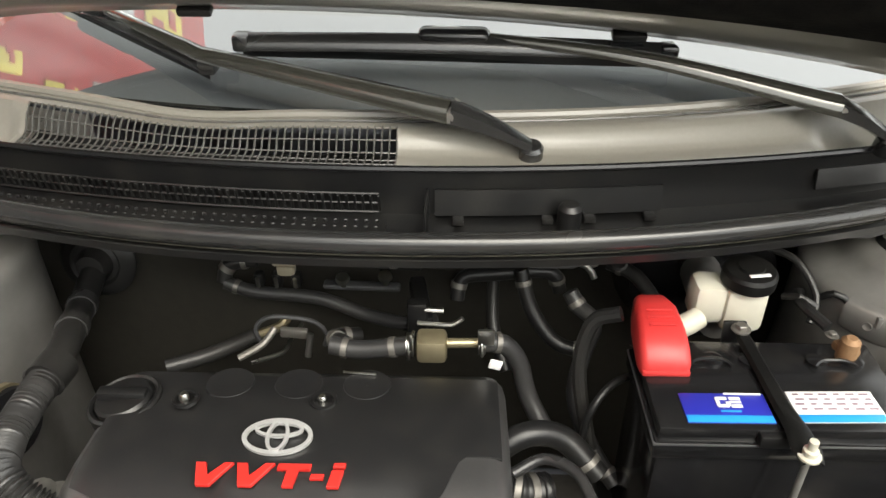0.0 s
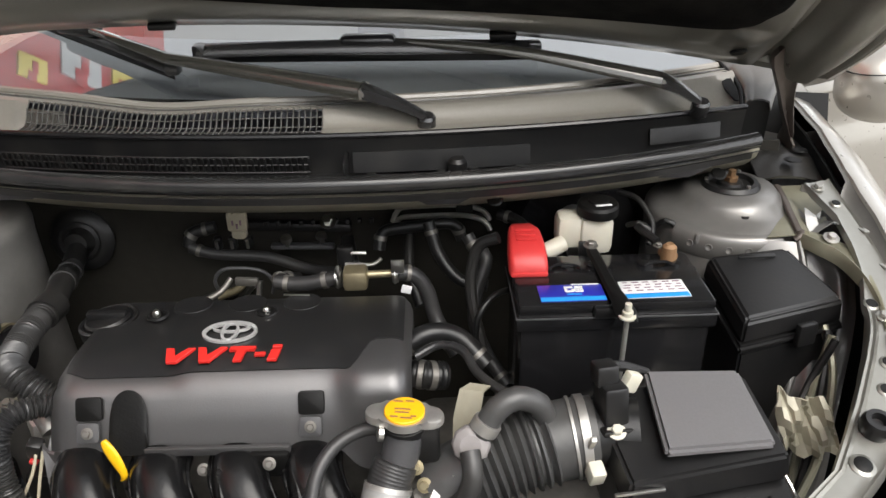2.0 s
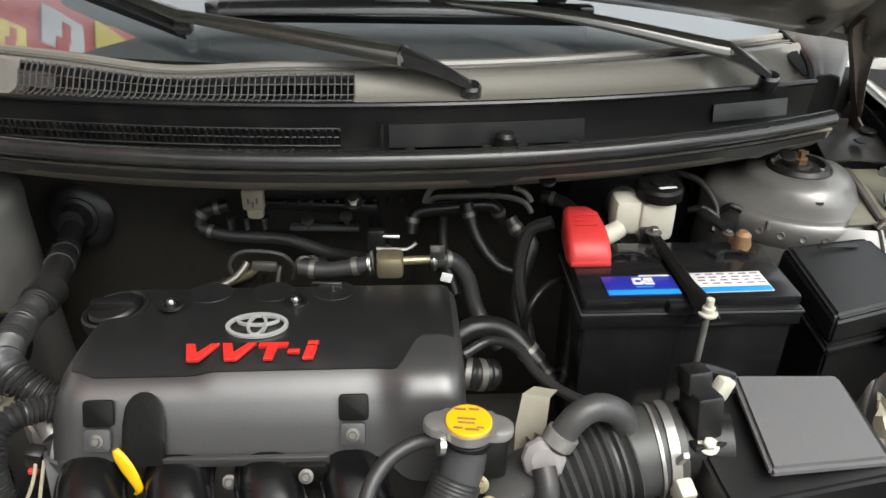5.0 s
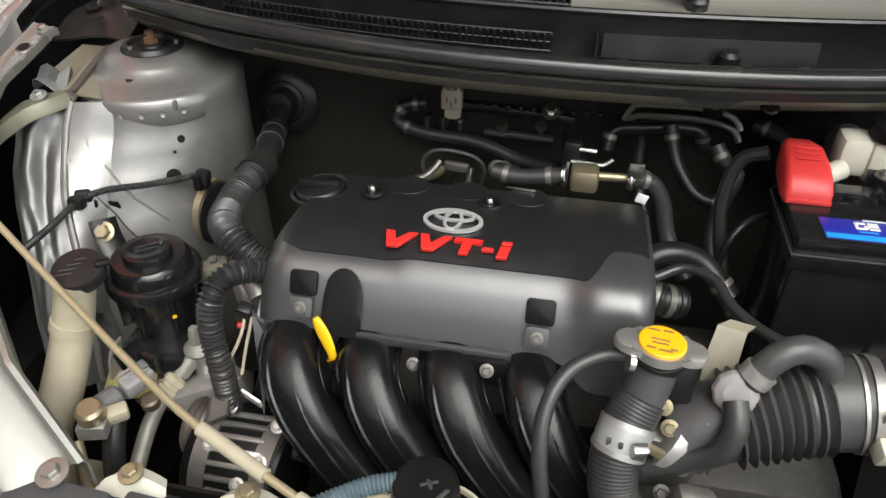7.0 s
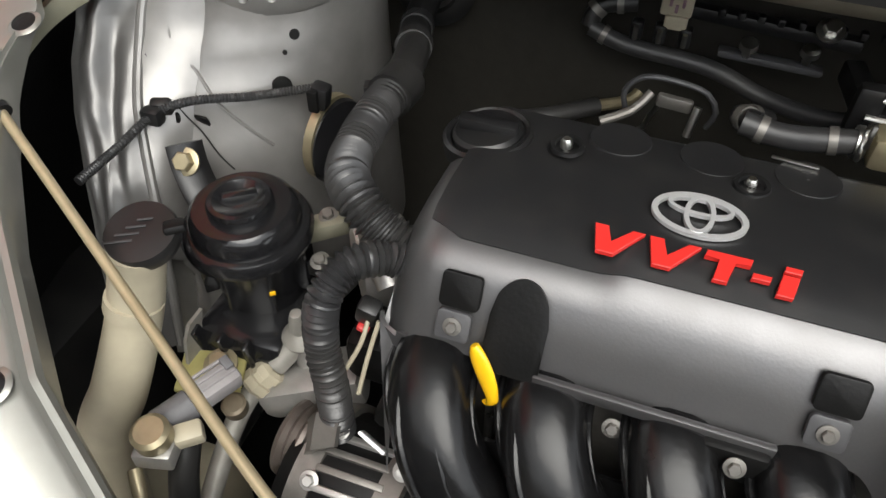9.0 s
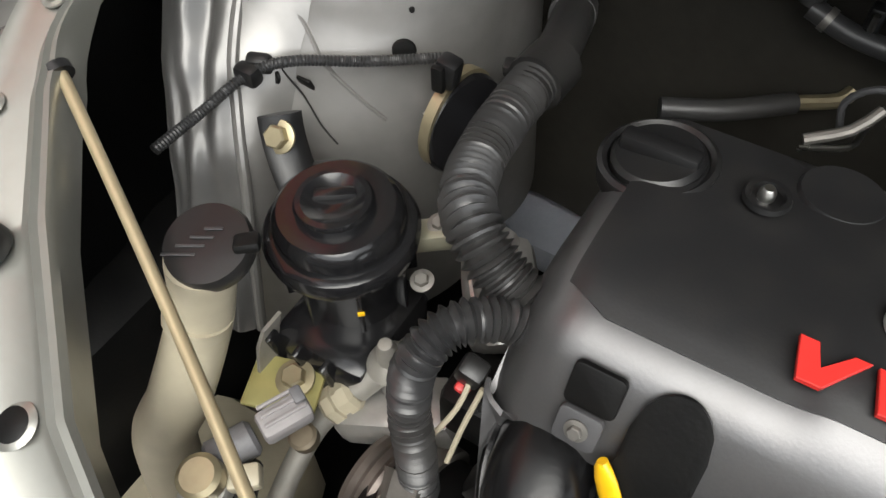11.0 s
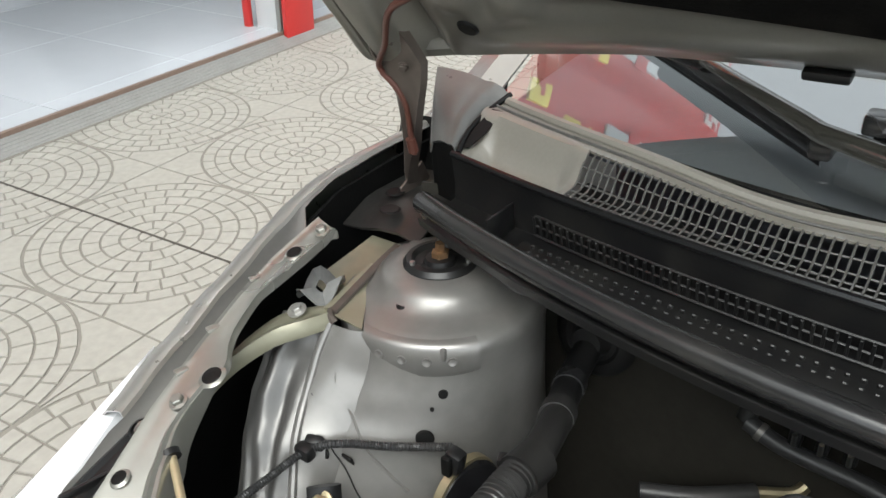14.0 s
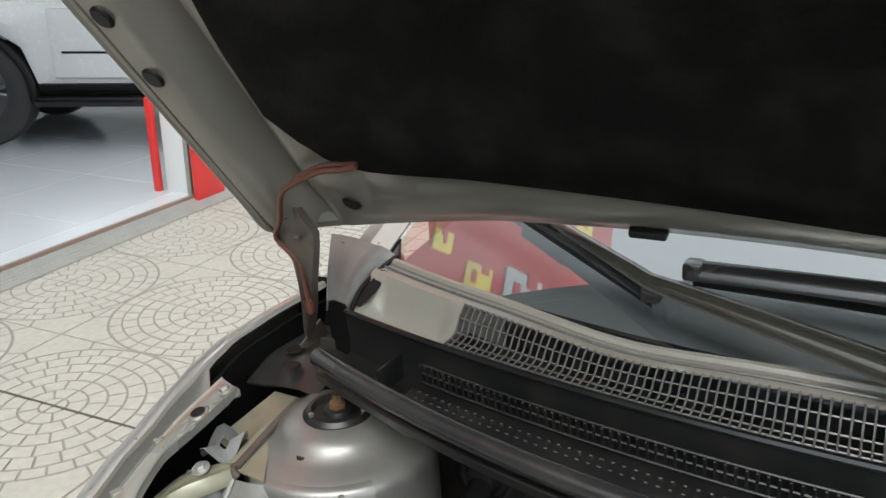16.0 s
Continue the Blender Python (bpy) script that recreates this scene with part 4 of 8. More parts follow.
    for z in np.linspace(0.56, 0.866, 30):
        (x0, y0), (x1, y1) = lerp_table(RIDGE, z), lerp_table(APRON, z)
        row = []
        for v in np.linspace(0, 1, 24):
            w = 0.006 * math.exp(-((v - 0.42) / 0.12) ** 2) * min(1, max(0, (0.85 - z) / 0.05)) - 0.004 * math.exp(-((v - 0.62) / 0.12) ** 2) + 0.005 * math.sin(38 * z + 7 * v) * math.sin(math.pi * v) + 0.004 * math.exp(-((v - 0.86) / 0.06) ** 2) * math.sin(24 * z)
            row.append((s * (x0 + (x1 - x0) * v), y0 + (y1 - y0) * v - 0.016 * math.sin(math.pi * v) * 0.3 + w, z))
        rows.append(row)
    part("apron_side", loft(rows, solid=0.002), "shaded_apron_paint", t, "crumpled silver apron side wall", 70)
    # the tower's front runs on into the fold
    rows = []
    for z in np.linspace(0.56, 0.864, 22):
        x, y = lerp_table(RIDGE, z)
        q = TOWER_X + tower_ring(4.70, z) * math.cos(4.70)
        rows.append([(s * (q + (x - q) * v), front_y(q + (x - q) * v, z) - 0.0008 - 0.003 * math.sin(math.pi * v), z) for v in np.linspace(0, 1, 8)])
    part("ridge_wall", loft(rows, solid=0.002), "bay_paint", t, angle=60)
    part("ridge_fold", tube([(s * lerp_table(RIDGE, z)[0], lerp_table(RIDGE, z)[1], z) for z in np.linspace(0.864, 0.56, 14)], 0.0048, 10), "bay_paint", t, "bright folded ridge")
    part("wire_clip", box((s * 0.580, front_y(0.58, 0.771) - 0.007, 0.771), (0.020, 0.012, 0.016), 0.004, (15, 0, 20)), "black", t)
    part("panel_seam", tube(on_front(s, ((0.604, 0.806), (0.588, 0.788), (0.570, 0.766), (0.552, 0.743), (0.535, 0.722), (0.522, 0.708)), 0.0012), 0.0009, 6), "rubber", t, "dark sheet seam")
    part("press_line", tube(on_front(s, ((0.592, 0.832), (0.584, 0.812), (0.562, 0.790), (0.540, 0.768), (0.515, 0.742), (0.495, 0.722)), 0.0010), 0.0016, 8), "bay_paint", t, "raised press line")
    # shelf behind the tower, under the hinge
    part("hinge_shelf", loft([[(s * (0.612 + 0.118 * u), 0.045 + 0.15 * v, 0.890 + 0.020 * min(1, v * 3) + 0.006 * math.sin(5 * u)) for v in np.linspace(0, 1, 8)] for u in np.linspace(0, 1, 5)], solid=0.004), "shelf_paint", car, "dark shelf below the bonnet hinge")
    # two black discs on the shelf stand in for shaded openings
    for x, y in ((0.665, 0.062), (0.692, 0.103)):
        part("hole_disc", lathe([(0, 0.0015), (0.011, 0.0015), (0.013, 0.0)], (s * x, y, 0.913), (0, 0, 1), 16), "matte_black", car)
    part("cowl_side", loft([[(s * (0.60 + 0.20 * u), 0.17 + 0.06 * u, 0.90), (s * (0.60 + 0.20 * u), 0.19 + 0.06 * u, 0.985 - 0.03 * u)] for u in np.linspace(0, 1, 6)], solid=0.004), "matte_black", car)

# firewall and the beam under the cowl
part("firewall", loft([[(x, 0.16 + 0.02 * math.sin(9 * x) - 0.3 * max(0, abs(x) - 0.5), z) for x in np.linspace(-0.66, 0.66, 30)] for z in np.linspace(0.35, 0.93, 8)], solid=0.006), "dark_wall", car, "dark padded firewall")


def seal_y(x):
    return -0.076 + 0.10 * (abs(x) / 0.58) ** 2.2


def seal_z(x):
    return 0.950 + 0.008 * (abs(x) / 0.58) ** 2


def cowl_y(x):
    return 0.018 + 0.085 * (abs(x) / 0.60) ** 2


XS = np.linspace(-0.60, 0.60, 49)
part("cowl_beam", loft([[(x, seal_y(x) + 0.008, seal_z(x) - 0.016), (x, seal_y(x) + 0.016, seal_z(x) - 0.030), (x, seal_y(x) + 0.045, seal_z(x) - 0.052), (x, seal_y(x) + 0.12, seal_z(x) - 0.062), (x, 0.17, seal_z(x) - 0.07)] for x in XS], solid=0.004), "beam_paint", car, "dusty olive-grey beam under the cowl")
for x in (-0.42, 0.15, 0.47):
    part("beam_tab", loft([[(x + w, seal_y(x) + 0.006 + 0.003 * k, seal_z(x) - 0.020 - 0.008 * k) for w in (-0.045 + 0.012 * k, 0, 0.045 - 0.012 * k)] for k in range(3)], solid=0.003), "grey_plastic", car)
    # a black disc on the beam, drawn as the dark of an opening
    part("hole_disc", lathe([(0, 0.002), (0.009, 0.002), (0.011, 0)], (x + 0.07, seal_y(x) + 0.030, seal_z(x) - 0.042), (0, -0.5, 1), 14), "matte_black", car)

# bonnet seal
seal = thing("bonnet_seal", "black rubber bonnet seal along the cowl", "seal", (0, -0.076, 0.95))
part("bulb", tube([(x, seal_y(x), seal_z(x)) for x in np.linspace(-0.585, 0.59, 25)], 0.0115, 14), "seal_rubber", seal)
part("foot", loft([[(x, seal_y(x) - 0.010, seal_z(x) - 0.012), (x, seal_y(x) - 0.008, seal_z(x) - 0.020), (x, seal_y(x) + 0.012, seal_z(x) - 0.018)] for x in np.linspace(-0.58, 0.58, 40)], solid=0.002), "rubber", seal)

# ---- cowl panel ----
cowl = thing("cowl_panel", "black and grey plastic cowl panel below the windscreen", "cowl", (0, 0.02, 0.95))


def ws_edge(x):
    """The lower edge of the glass: place and height."""
    return 0.098 + 0.10 * (abs(x) / 0.6) ** 2.2, 1.008 + 0.012 * (abs(x) / 0.6) ** 2


def step(v):
    """A low shelf in front, a rising wall, and a flat rim along the glass."""
    q = min(1, max(0, (v - 0.30) / 0.34))
    return 0.12 * v + 0.88 * q * q * (3 - 2 * q)


def cowl_top(x, v):
    """The cowl's upper skin, from its front edge (v = 0) to the glass (v = 1)."""
    y0, z0 = cowl_y(x), 0.984
    y1, z1 = ws_edge(x)
    dip = 0.010 * math.exp(-((x + 0.25) / 0.10) ** 2)
    # a sunk pocket at each end
    ends = min(1, max(0, (abs(x) - 0.448) / 0.02)) * min(1, max(0, (0.585 - abs(x)) / 0.02))
    pocket = 0.016 * ends * min(1, v / 0.16) * min(1, max(0, (0.66 - v) / 0.14))
    return Vector((x, y0 + (y1 - y0) * v, z0 + (z1 - z0) * step(v) - dip * step(v) - pocket))


GRILLE = (-0.44, -0.012)


def cowl_skin(x0, x1, v0=0.0, v1=1.0, n=24):
    return loft([[cowl_top(x, v) for v in np.linspace(v0, v1, 18)] for x in np.linspace(x0, x1, n)], solid=0.0025)


part("top_skin", cowl_skin(-0.598, GRILLE[0], n=28), "cowl", cowl, "weathered grey cowl skin")
part("top_skin", cowl_skin(GRILLE[1], 0.598, n=64), "cowl", cowl, "grey cowl skin")
part("top_skin", cowl_skin(GRILLE[0], GRILLE[1], 0.66, 1.0), "cowl", cowl)
# open grille of crossing bars
for k in range(53):
    x = GRILLE[0] + (GRILLE[1] - GRILLE[0]) * k / 52
    part("grille_bar", tube([cowl_top(x, v) for v in (0.02, 0.16, 0.30, 0.40, 0.50, 0.66)], 0.0011, 5, step=0.02), "grille", cowl)
for v in (0.12, 0.24, 0.38, 0.50):
    part("grille_rail", tube([cowl_top(x, v) + Vector((0, 0, -0.002)) for x in np.linspace(*GRILLE, 14)], 0.0011, 5, step=0.03), "grille", cowl)
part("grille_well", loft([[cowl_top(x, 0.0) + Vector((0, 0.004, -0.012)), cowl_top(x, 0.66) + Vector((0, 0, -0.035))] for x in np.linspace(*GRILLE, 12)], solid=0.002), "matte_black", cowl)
# moulding along the glass
# no groove is cut: a dark tube on the rim stands for its shade
part("rim_line", tube([cowl_top(x, 0.80) + Vector((0, 0, 0.0012)) for x in np.linspace(-0.59, 0.59, 41)], 0.0016, 6), "grille", cowl, "thin dark tube for the shade of the rim's groove")
part("glass_moulding", tube([(x, ws_edge(x)[0] - 0.002, ws_edge(x)[1] + 0.002 - 0.010 * math.exp(-((x + 0.25) / 0.10) ** 2)) for x in np.linspace(-0.60, 0.60, 31)], 0.006, 8), "cowl", cowl)
# lip and front wall
part("front_lip", tube([(x, cowl_y(x) - 0.001, 0.983) for x in np.linspace(-0.60, 0.60, 31)], 0.0042, 8), "gloss_black", cowl)
part("front_wall", loft([[(x, cowl_y(x), 0.983), (x, cowl_y(x) + 0.003, 0.965), (x, cowl_y(x) + 0.006, 0.945), (x, cowl_y(x) + 0.004, 0.925)] for x in XS], solid=0.003), "cowl_black", cowl)
part("tray", loft([[(x, cowl_y(x) + 0.004, 0.928), (x, (cowl_y(x) + seal_y(x)) / 2, 0.925), (x, seal_y(x) + 0.006, 0.940)] for x in XS], solid=0.003), "cowl_black", cowl)
# lower slotted screen
for k in range(52):
    x = -0.47 + 0.44 * k / 51
    part("screen_bar", box((x, cowl_y(x) - 0.004, 0.944), (0.0028, 0.004, 0.022), 0.0005, (12, 0, 0), 1), "cowl_black", cowl)
for z in (0.933, 0.944, 0.955):
    part("screen_rail", tube([(x, cowl_y(x) - 0.0045, z) for x in np.linspace(-0.47, -0.03, 12)], 0.0014, 5, step=0.03), "cowl_black", cowl)
for row, (dy, dz) in enumerate(((0.030, 0.9345), (0.038, 0.9315), (0.046, 0.9280))):
    for k in range(40):
        x = -0.455 + 0.425 * k / 39
        part("peg", box((x, cowl_y(x) - dy, dz + 0.002), (0.0045, 0.0035, 0.005), 0.001, (0, 0, 0), 1), "cowl_black", cowl)
part("screen_foot", loft([[(x, cowl_y(x) - 0.025, 0.936), (x, cowl_y(x) - 0.045, 0.934), (x, cowl_y(x) - 0.055, 0.926)] for x in np.linspace(-0.47, -0.02, 20)], solid=0.002), "cowl_black", cowl)
# raised blank panel and clips on the driver's side
part("blank_panel", loft([[(x, cowl_y(x) - 0.004, 0.960), (x, cowl_y(x) - 0.010, 0.932)] for x in np.linspace(0.03, 0.275, 12)], solid=0.004), "cowl_black", cowl, "dark blank panel")
part("blank_panel", loft([[(x, cowl_y(x) - 0.004, 0.966), (x, cowl_y(x) - 0.010, 0.944)] for x in np.linspace(0.45, 0.56, 6)], solid=0.004), "cowl_black", cowl)
for x in (0.055, 0.15, 0.195, 0.26):
    part("clip", box((x, cowl_y(x) - 0.020, 0.932), (0.012, 0.012, 0.006), 0.001), "cowl_black", cowl)
part("pipe_stub", lathe([(0.013, 0), (0.013, 0.025), (0.009, 0.03), (0, 0.03)], (0.172, cowl_y(0.17) - 0.028, 0.925), (0, 0, 1), 18), "cowl_black", cowl)
part("rib", box((0.022, cowl_y(0) - 0.03, 0.945), (0.003, 0.05, 0.035), 0.001), "cowl_black", cowl)
part("rib", box((-0.50, cowl_y(-0.5) - 0.03, 0.945), (0.003, 0.05, 0.03), 0.001), "cowl_black", cowl)
for s in (-1, 1):
    inner = smooth([(0.597, 0.104, 0.986), (0.603, 0.130, 0.999), (0.600, 0.160, 1.013), (0.586, 0.195, 1.030)], 0.010)
    outer = smooth([(0.640, 0.116, 0.985), (0.655, 0.140, 1.010), (0.676, 0.172, 1.030), (0.697, 0.205, 1.044)], 0.010)
    rows = []
    for i in range(12):
        a, b = inner[round(i * (len(inner) - 1) / 11)], outer[round(i * (len(outer) - 1) / 11)]
        row = [a + Vector((0, 0, -0.012)), a] + [a.lerp(b, q) + Vector((0, 0, 0.006 * math.sin(math.pi * q) + (0.003 if 0.05 < q < 0.3 else 0))) for q in (0.08, 0.2, 0.3, 0.36, 0.5, 0.65, 0.8, 0.9)] + [b, b + Vector((0.004, 0, -0.014))]
        rows.append([(s * p.x, p.y, p.z) for p in row])
    part("end_wall", loft([[(x, y + 0.003, z - 0.003) for x, y, z in rows[0]], [(x, y + 0.006, 0.915) for x, y, z in rows[0]]], solid=0.002), "matte_black", cowl)
    ec = part("end_cap", loft(rows, solid=0.002), "grille", cowl, "dark grey cowl end cap", 50)
    # a black tube and wedge put in as the shade between cap and skin
    part("edge_shade", tube([(s * (p.x - 0.004), p.y, p.z - 0.001) for p in inner], 0.0032, 8), "matte_black", ec, "black strip for the shade beside the cap")
    part("shade_wedge", loft([[(s * 0.592, 0.112, 0.9895), (s * 0.586, 0.113, 0.9895)], [(s * 0.594, 0.135, 1.003), (s * 0.578, 0.137, 1.001)], [(s * 0.588, 0.165, 1.019), (s * 0.574, 0.165, 1.018)]], solid=0.002), "matte_black", ec)

# ---- windscreen, pillars, dashboard ----
SLOPE = 0.53


def screen_p(x, d):
    y, z = ws_edge(x)
    return Vector((x * (1 - 0.10 * d), y + d, z + SLOPE * d - 0.05 * d * d))


ws = part("windscreen", loft([[screen_p(x, d) for d in np.linspace(0, 0.85, 12)] for x in np.linspace(-0.60, 0.60, 25)]), "glass", car, "tinted windscreen glass mirroring the sign and sky")
ws.visible_shadow = False
part("frit_band", loft([[screen_p(x, d) + Vector((0, 0, -0.006)) for d in (0, 0.010)] for x in np.linspace(-0.60, 0.60, 25)], solid=0.001), "gloss_black", car)
for s in (-1, 1):
    part("pillar", loft([[screen_p(s * 0.605, d) + Vector((s * a, b, c)) for a, b, c in ((0, 0, 0.004), (0.03, 0.0, 0.012), (0.075, 0.03, 0.0), (0.10, 0.06, -0.06))] for d in np.linspace(-0.03, 0.85, 10)], solid=0.004), "paint", car, "silver windscreen pillar")
part("dashboard", loft([[(x, 0.106 + 0.10 * (abs(x) / 0.6) ** 2.2 + d, 0.990 + 0.012 * (abs(x) / 0.6) ** 2 + 0.028 * math.sin(d * 6)) for d in (0.0, 0.05, 0.10, 0.18, 0.28, 0.37)] + [(x, 0.54, 0.94), (x, 0.56, 0.7)] for x in np.linspace(-0.60, 0.60, 25)], solid=0.01), "interior", car, "blue-grey dashboard behind the glass")
part("roof", loft([[(x, 0.98 + 0.5 * u, 1.46 - 0.05 * (x / 0.55) ** 2) for u in (0, 0.5, 1, 2.6)] for x in np.linspace(-0.55, 0.55, 8)], solid=0.02), "paint", car)
part("cabin_back", box((0, 2.2, 0.65), (1.3, 0.05, 0.6), 0.02), "interior", car)
for x in (-0.36, 0.36):
    part("seat_cushion", box((x, 0.92, 0.80), (0.60, 0.62, 0.14), 0.05, (-4, 0, 0)), "seat_cloth", car, "grey cloth seat")
    part("seat_back", box((x, 1.28, 1.02), (0.60, 0.14, 0.60), 0.05, (-14, 0, 0)), "seat_cloth", car)
for s in (-1, 1):
    part("body_side", box((s * 0.80, 1.65, 0.62), (0.06, 2.0, 0.68), 0.03), "paint", car)
    part("cabin_floor", box((s * 0.35, 1.2, 0.30), (0.7, 2.2, 0.06), 0.02), "interior", car)
part("front_panel", box((0, -0.66, 0.52), (1.1, 0.06, 0.34), 0.03), "paint", car)
part("undertray", box((0, -0.1, 0.20), (1.2, 1.1, 0.03), 0.01), "matte_black", car)

# ---- bonnet ----
HOOD_L = 0.92


def hood(u, v, off=0.0):
    """The bonnet's inner face; u across (-1 to 1), v metres from its rear edge, off above it."""
    wx = 0.697 - 0.025 * v - 0.08 * max(0, v - 0.6) ** 2
    # propped on one side only, it sags on the other
    y0, z0 = 0.192 - (0.111 if u < 0 else 0.116) * abs(u) ** 2.5, 1.116 - 0.033 * u * u - 0.055 * max(0, (u + 0.6) / 1.6)
    a0, a1 = radians(23.7 + 27 * abs(u) ** 3 * (1 if u < 0 else 0.25)), radians(51.5)
    ramp = 0.13 + 0.20 * max(0, u)
    y, z, n = y0, z0, 16
    for k in range(n):
        q = v * (k + 0.5) / n
        b = min(1, q / ramp)
        a = a0 + (a1 - a0) * b * b * (3 - 2 * b)
        y -= math.cos(a) * v / n
        z += math.sin(a) * v / n
    b = min(1, v / ramp)
    a = a0 + (a1 - a0) * b * b * (3 - 2 * b)
    crown = 0.035 * (1 - u * u) * min(1, v / 0.3)
    return Vector((u * wx, y + math.sin(a) * (off + crown) * 1.0, z + math.cos(a) * (off + crown)))


bonnet = thing("bonnet", "open silver bonnet with black felt lining", "bonnet", (0, 0.19, 1.10))
US, VS = np.linspace(-1, 1, 41), np.concatenate((np.linspace(0, 0.14, 20), np.linspace(0.165, HOOD_L, 24)))


def frame_off(u, v):
    """Pressed channel along the sides of the inner panel."""
    a = abs(u)
    band = -0.012 * math.exp(-((a - 0.943) / 0.034) ** 4)
    groove = 0.030 * math.exp(-((a - 0.888) / 0.020) ** 2) * min(1, (v + 0.02) / 0.06)
    lip = 0.006 * math.exp(-((a - 0.985) / 0.010) ** 2)
    rear = -0.007 * math.exp(-((v - 0.055) / 0.03) ** 4) * min(1, max(0, 0.84 - a) / 0.05)
    pads = -0.008 * sum(math.exp(-((a - p) / 0.030) ** 4 - ((v - q) / 0.016) ** 4) for p, q in ((0.80, 0.098), (0.72, 0.094)))
    return band + groove + lip + rear + pads


# inner panel and fold take the darkened silver, shade in its colour
part("inner_panel", loft([[hood(u, v, frame_off(u, v)) for v in VS] for u in np.linspace(-1, 1, 161)], solid=0.002), "shaded_inner_paint", bonnet, "silver pressed inner panel")
part("outer_panel", loft([[hood(u * 1.012, v, 0.026) for v in VS] for u in US], solid=0.002), "paint", bonnet)
part("edge_fold", tube([hood(-1, v, 0.012) for v in np.linspace(HOOD_L, 0.0, 20)] + [hood(u, 0.0, 0.012) for u in np.linspace(-0.96, 0.96, 25)] + [hood(1, v, 0.012) for v in np.linspace(0.0, HOOD_L, 20)], 0.0135, 8, flat=0.9), "shaded_inner_paint", bonnet, "folded silver edge")
pad_rows = []
for u in np.linspace(-0.85, 0.85, 60):
    e = abs(u) / 0.85
    v0, v1 = 0.0735 + 0.06 * abs(u) ** 1.2 + 0.15 * e ** 28, 0.84 - 0.14 * e ** 7
    row = []
    for k in range(30):
        t = k / 29
        v = v0 + (v1 - v0) * t
        edge = 1.5 * min(1, min(t, 1 - t) * 16) * min(1, (1 - e) * 18 + 0.12)
        puff = 0.004 * math.sin(u * 14) * math.sin(v * 19) + 0.005 * math.exp(-((u + 0.25) ** 2 / 0.006 + (v - 0.22) ** 2 / 0.002))
        row.append(hood(u * (1 - 0.22 * max(0, v - 0.22)), v, -0.009 - 0.010 * edge + puff * edge))
    pad_rows.append(row)
part("felt_pad", loft(pad_rows), "felt", bonnet, "black felt heat shield")
for s in (-1, 1):
    # the panel stays closed; black discs give the shade of its openings
    for u, v, r in ((0.80 if s < 0 else 0.806, 0.062, 0.0095), (0.947, 0.267, 0.0095), (0.947, 0.339, 0.0095), (0.947, 0.48, 0.0095)):
        c = hood(s * u, v, frame_off(u, v) - 0.002)
        n = (hood(s * u, v, -1) - hood(s * u, v, 0)).normalized()
        part("hole_disc", lathe([(0, 0.003), (r, 0.003), (r * 1.2, 0.0015), (r * 1.25, 0.0)], c, n, 20), "matte_black", bonnet, "black oval disc in place of an opening")
    c = hood(s * 0.3556, 0.012, -0.006)
    part("rear_buffer", box(c, (0.040, 0.016, 0.010), 0.003, (20, 0, 0)), "rubber", bonnet, "black rubber buffer")
    # hinge
    h = part("hinge", box((s * 0.684, 0.132, 0.917), (0.004, 0.050, 0.03), 0.002, (25, 0, 0)), "rust_steel", bonnet, "dull steel hinge")
    # narrow below, it twists and widens to its two bolts
    rows = []
    for x0, x1, y0, z0 in ((0.690, 0.687, 0.132, 0.906), (0.684, 0.680, 0.122, 0.930), (0.668, 0.657, 0.106, 0.978), (0.660, 0.644, 0.095, 1.012), (0.656, 0.631, 0.086, 1.042), (0.664, 0.622, 0.080, 1.064), (0.678, 0.617, 0.076, 1.084), (0.682, 0.628, 0.073, 1.102), (0.674, 0.640, 0.068, 1.122)):
        x1, y1, z1 = x1, y0, z0 + 0.004
        dz = -0.030 * max(0, (z0 - 0.95) / 0.15) if s > 0 else 0
        a, b = Vector((s * x0, y0, z0 + dz)), Vector((s * x1, y1, z1 + dz))
        rows.append([a + Vector((s * 0.002, -0.006, 0.006)), a, a.lerp(b, 0.3) + Vector((0, 0.003, 0.001)), a.lerp(b, 0.7) + Vector((0, 0.003, 0.001)), b, b + Vector((s * -0.001, 0.008, 0.002))])
    part("arm", loft(rows, solid=0.0025), "rust_steel", h, "twisted dull brown hinge arm", 60)
    part("ear", loft([[(s * (0.672 + 0.010 * k), 0.078, 1.080 + 0.010 * j - (0.030 if s > 0 else 0)) for k in (0, 0.6, 1.0 - 0.5 * abs(j - 2) / 2)] for j in range(5)], solid=0.003), "rust_steel", h)
    for x, y, z in ((0.638, 0.076, 1.084), (0.648, 0.070, 1.112)):
        bolt("bolt", (s * x, y - 0.004, z - (0.032 if s > 0 else 0.0)), (s * -0.3, -0.8, -0.4), 0.0045, h, "rust_steel", 1.3)
tube_l = thing("washer_tube", "reddish-brown washer tube tied along the hinge", "tube", (-0.66, 0.09, 0.98))
over = [hood(u, v, -0.020) for u, v in ((-0.925, 0.050), (-0.885, 0.098), (-0.845, 0.117), (-0.80, 0.132), (-0.765, 0.134), (-0.735, 0.140))]
part("tube", tube([(-0.654, 0.100, 0.972), (-0.655, 0.096, 1.000), (-0.652, 0.088, 1.034), (-0.657, 0.080, 1.056), (-0.671, 0.070, 1.080)] + over, 0.0034, 10), "rust", tube_l)
part("tube", tube([p + Vector((0.002, 0.004, 0.006)) for p in over[1:]], 0.0030, 8), "rust", tube_l)
part("tape", tube([(-0.655, 0.100, 0.975), (-0.656, 0.097, 0.992)], 0.0062, 10), "rust", tube_l, "brown tape round the tube")

# ---- open door with its mirror ----
DOOR_A, DOOR_D = Vector((0.835, 0.50, 0)), Vector((0.917, 0.398, 0))
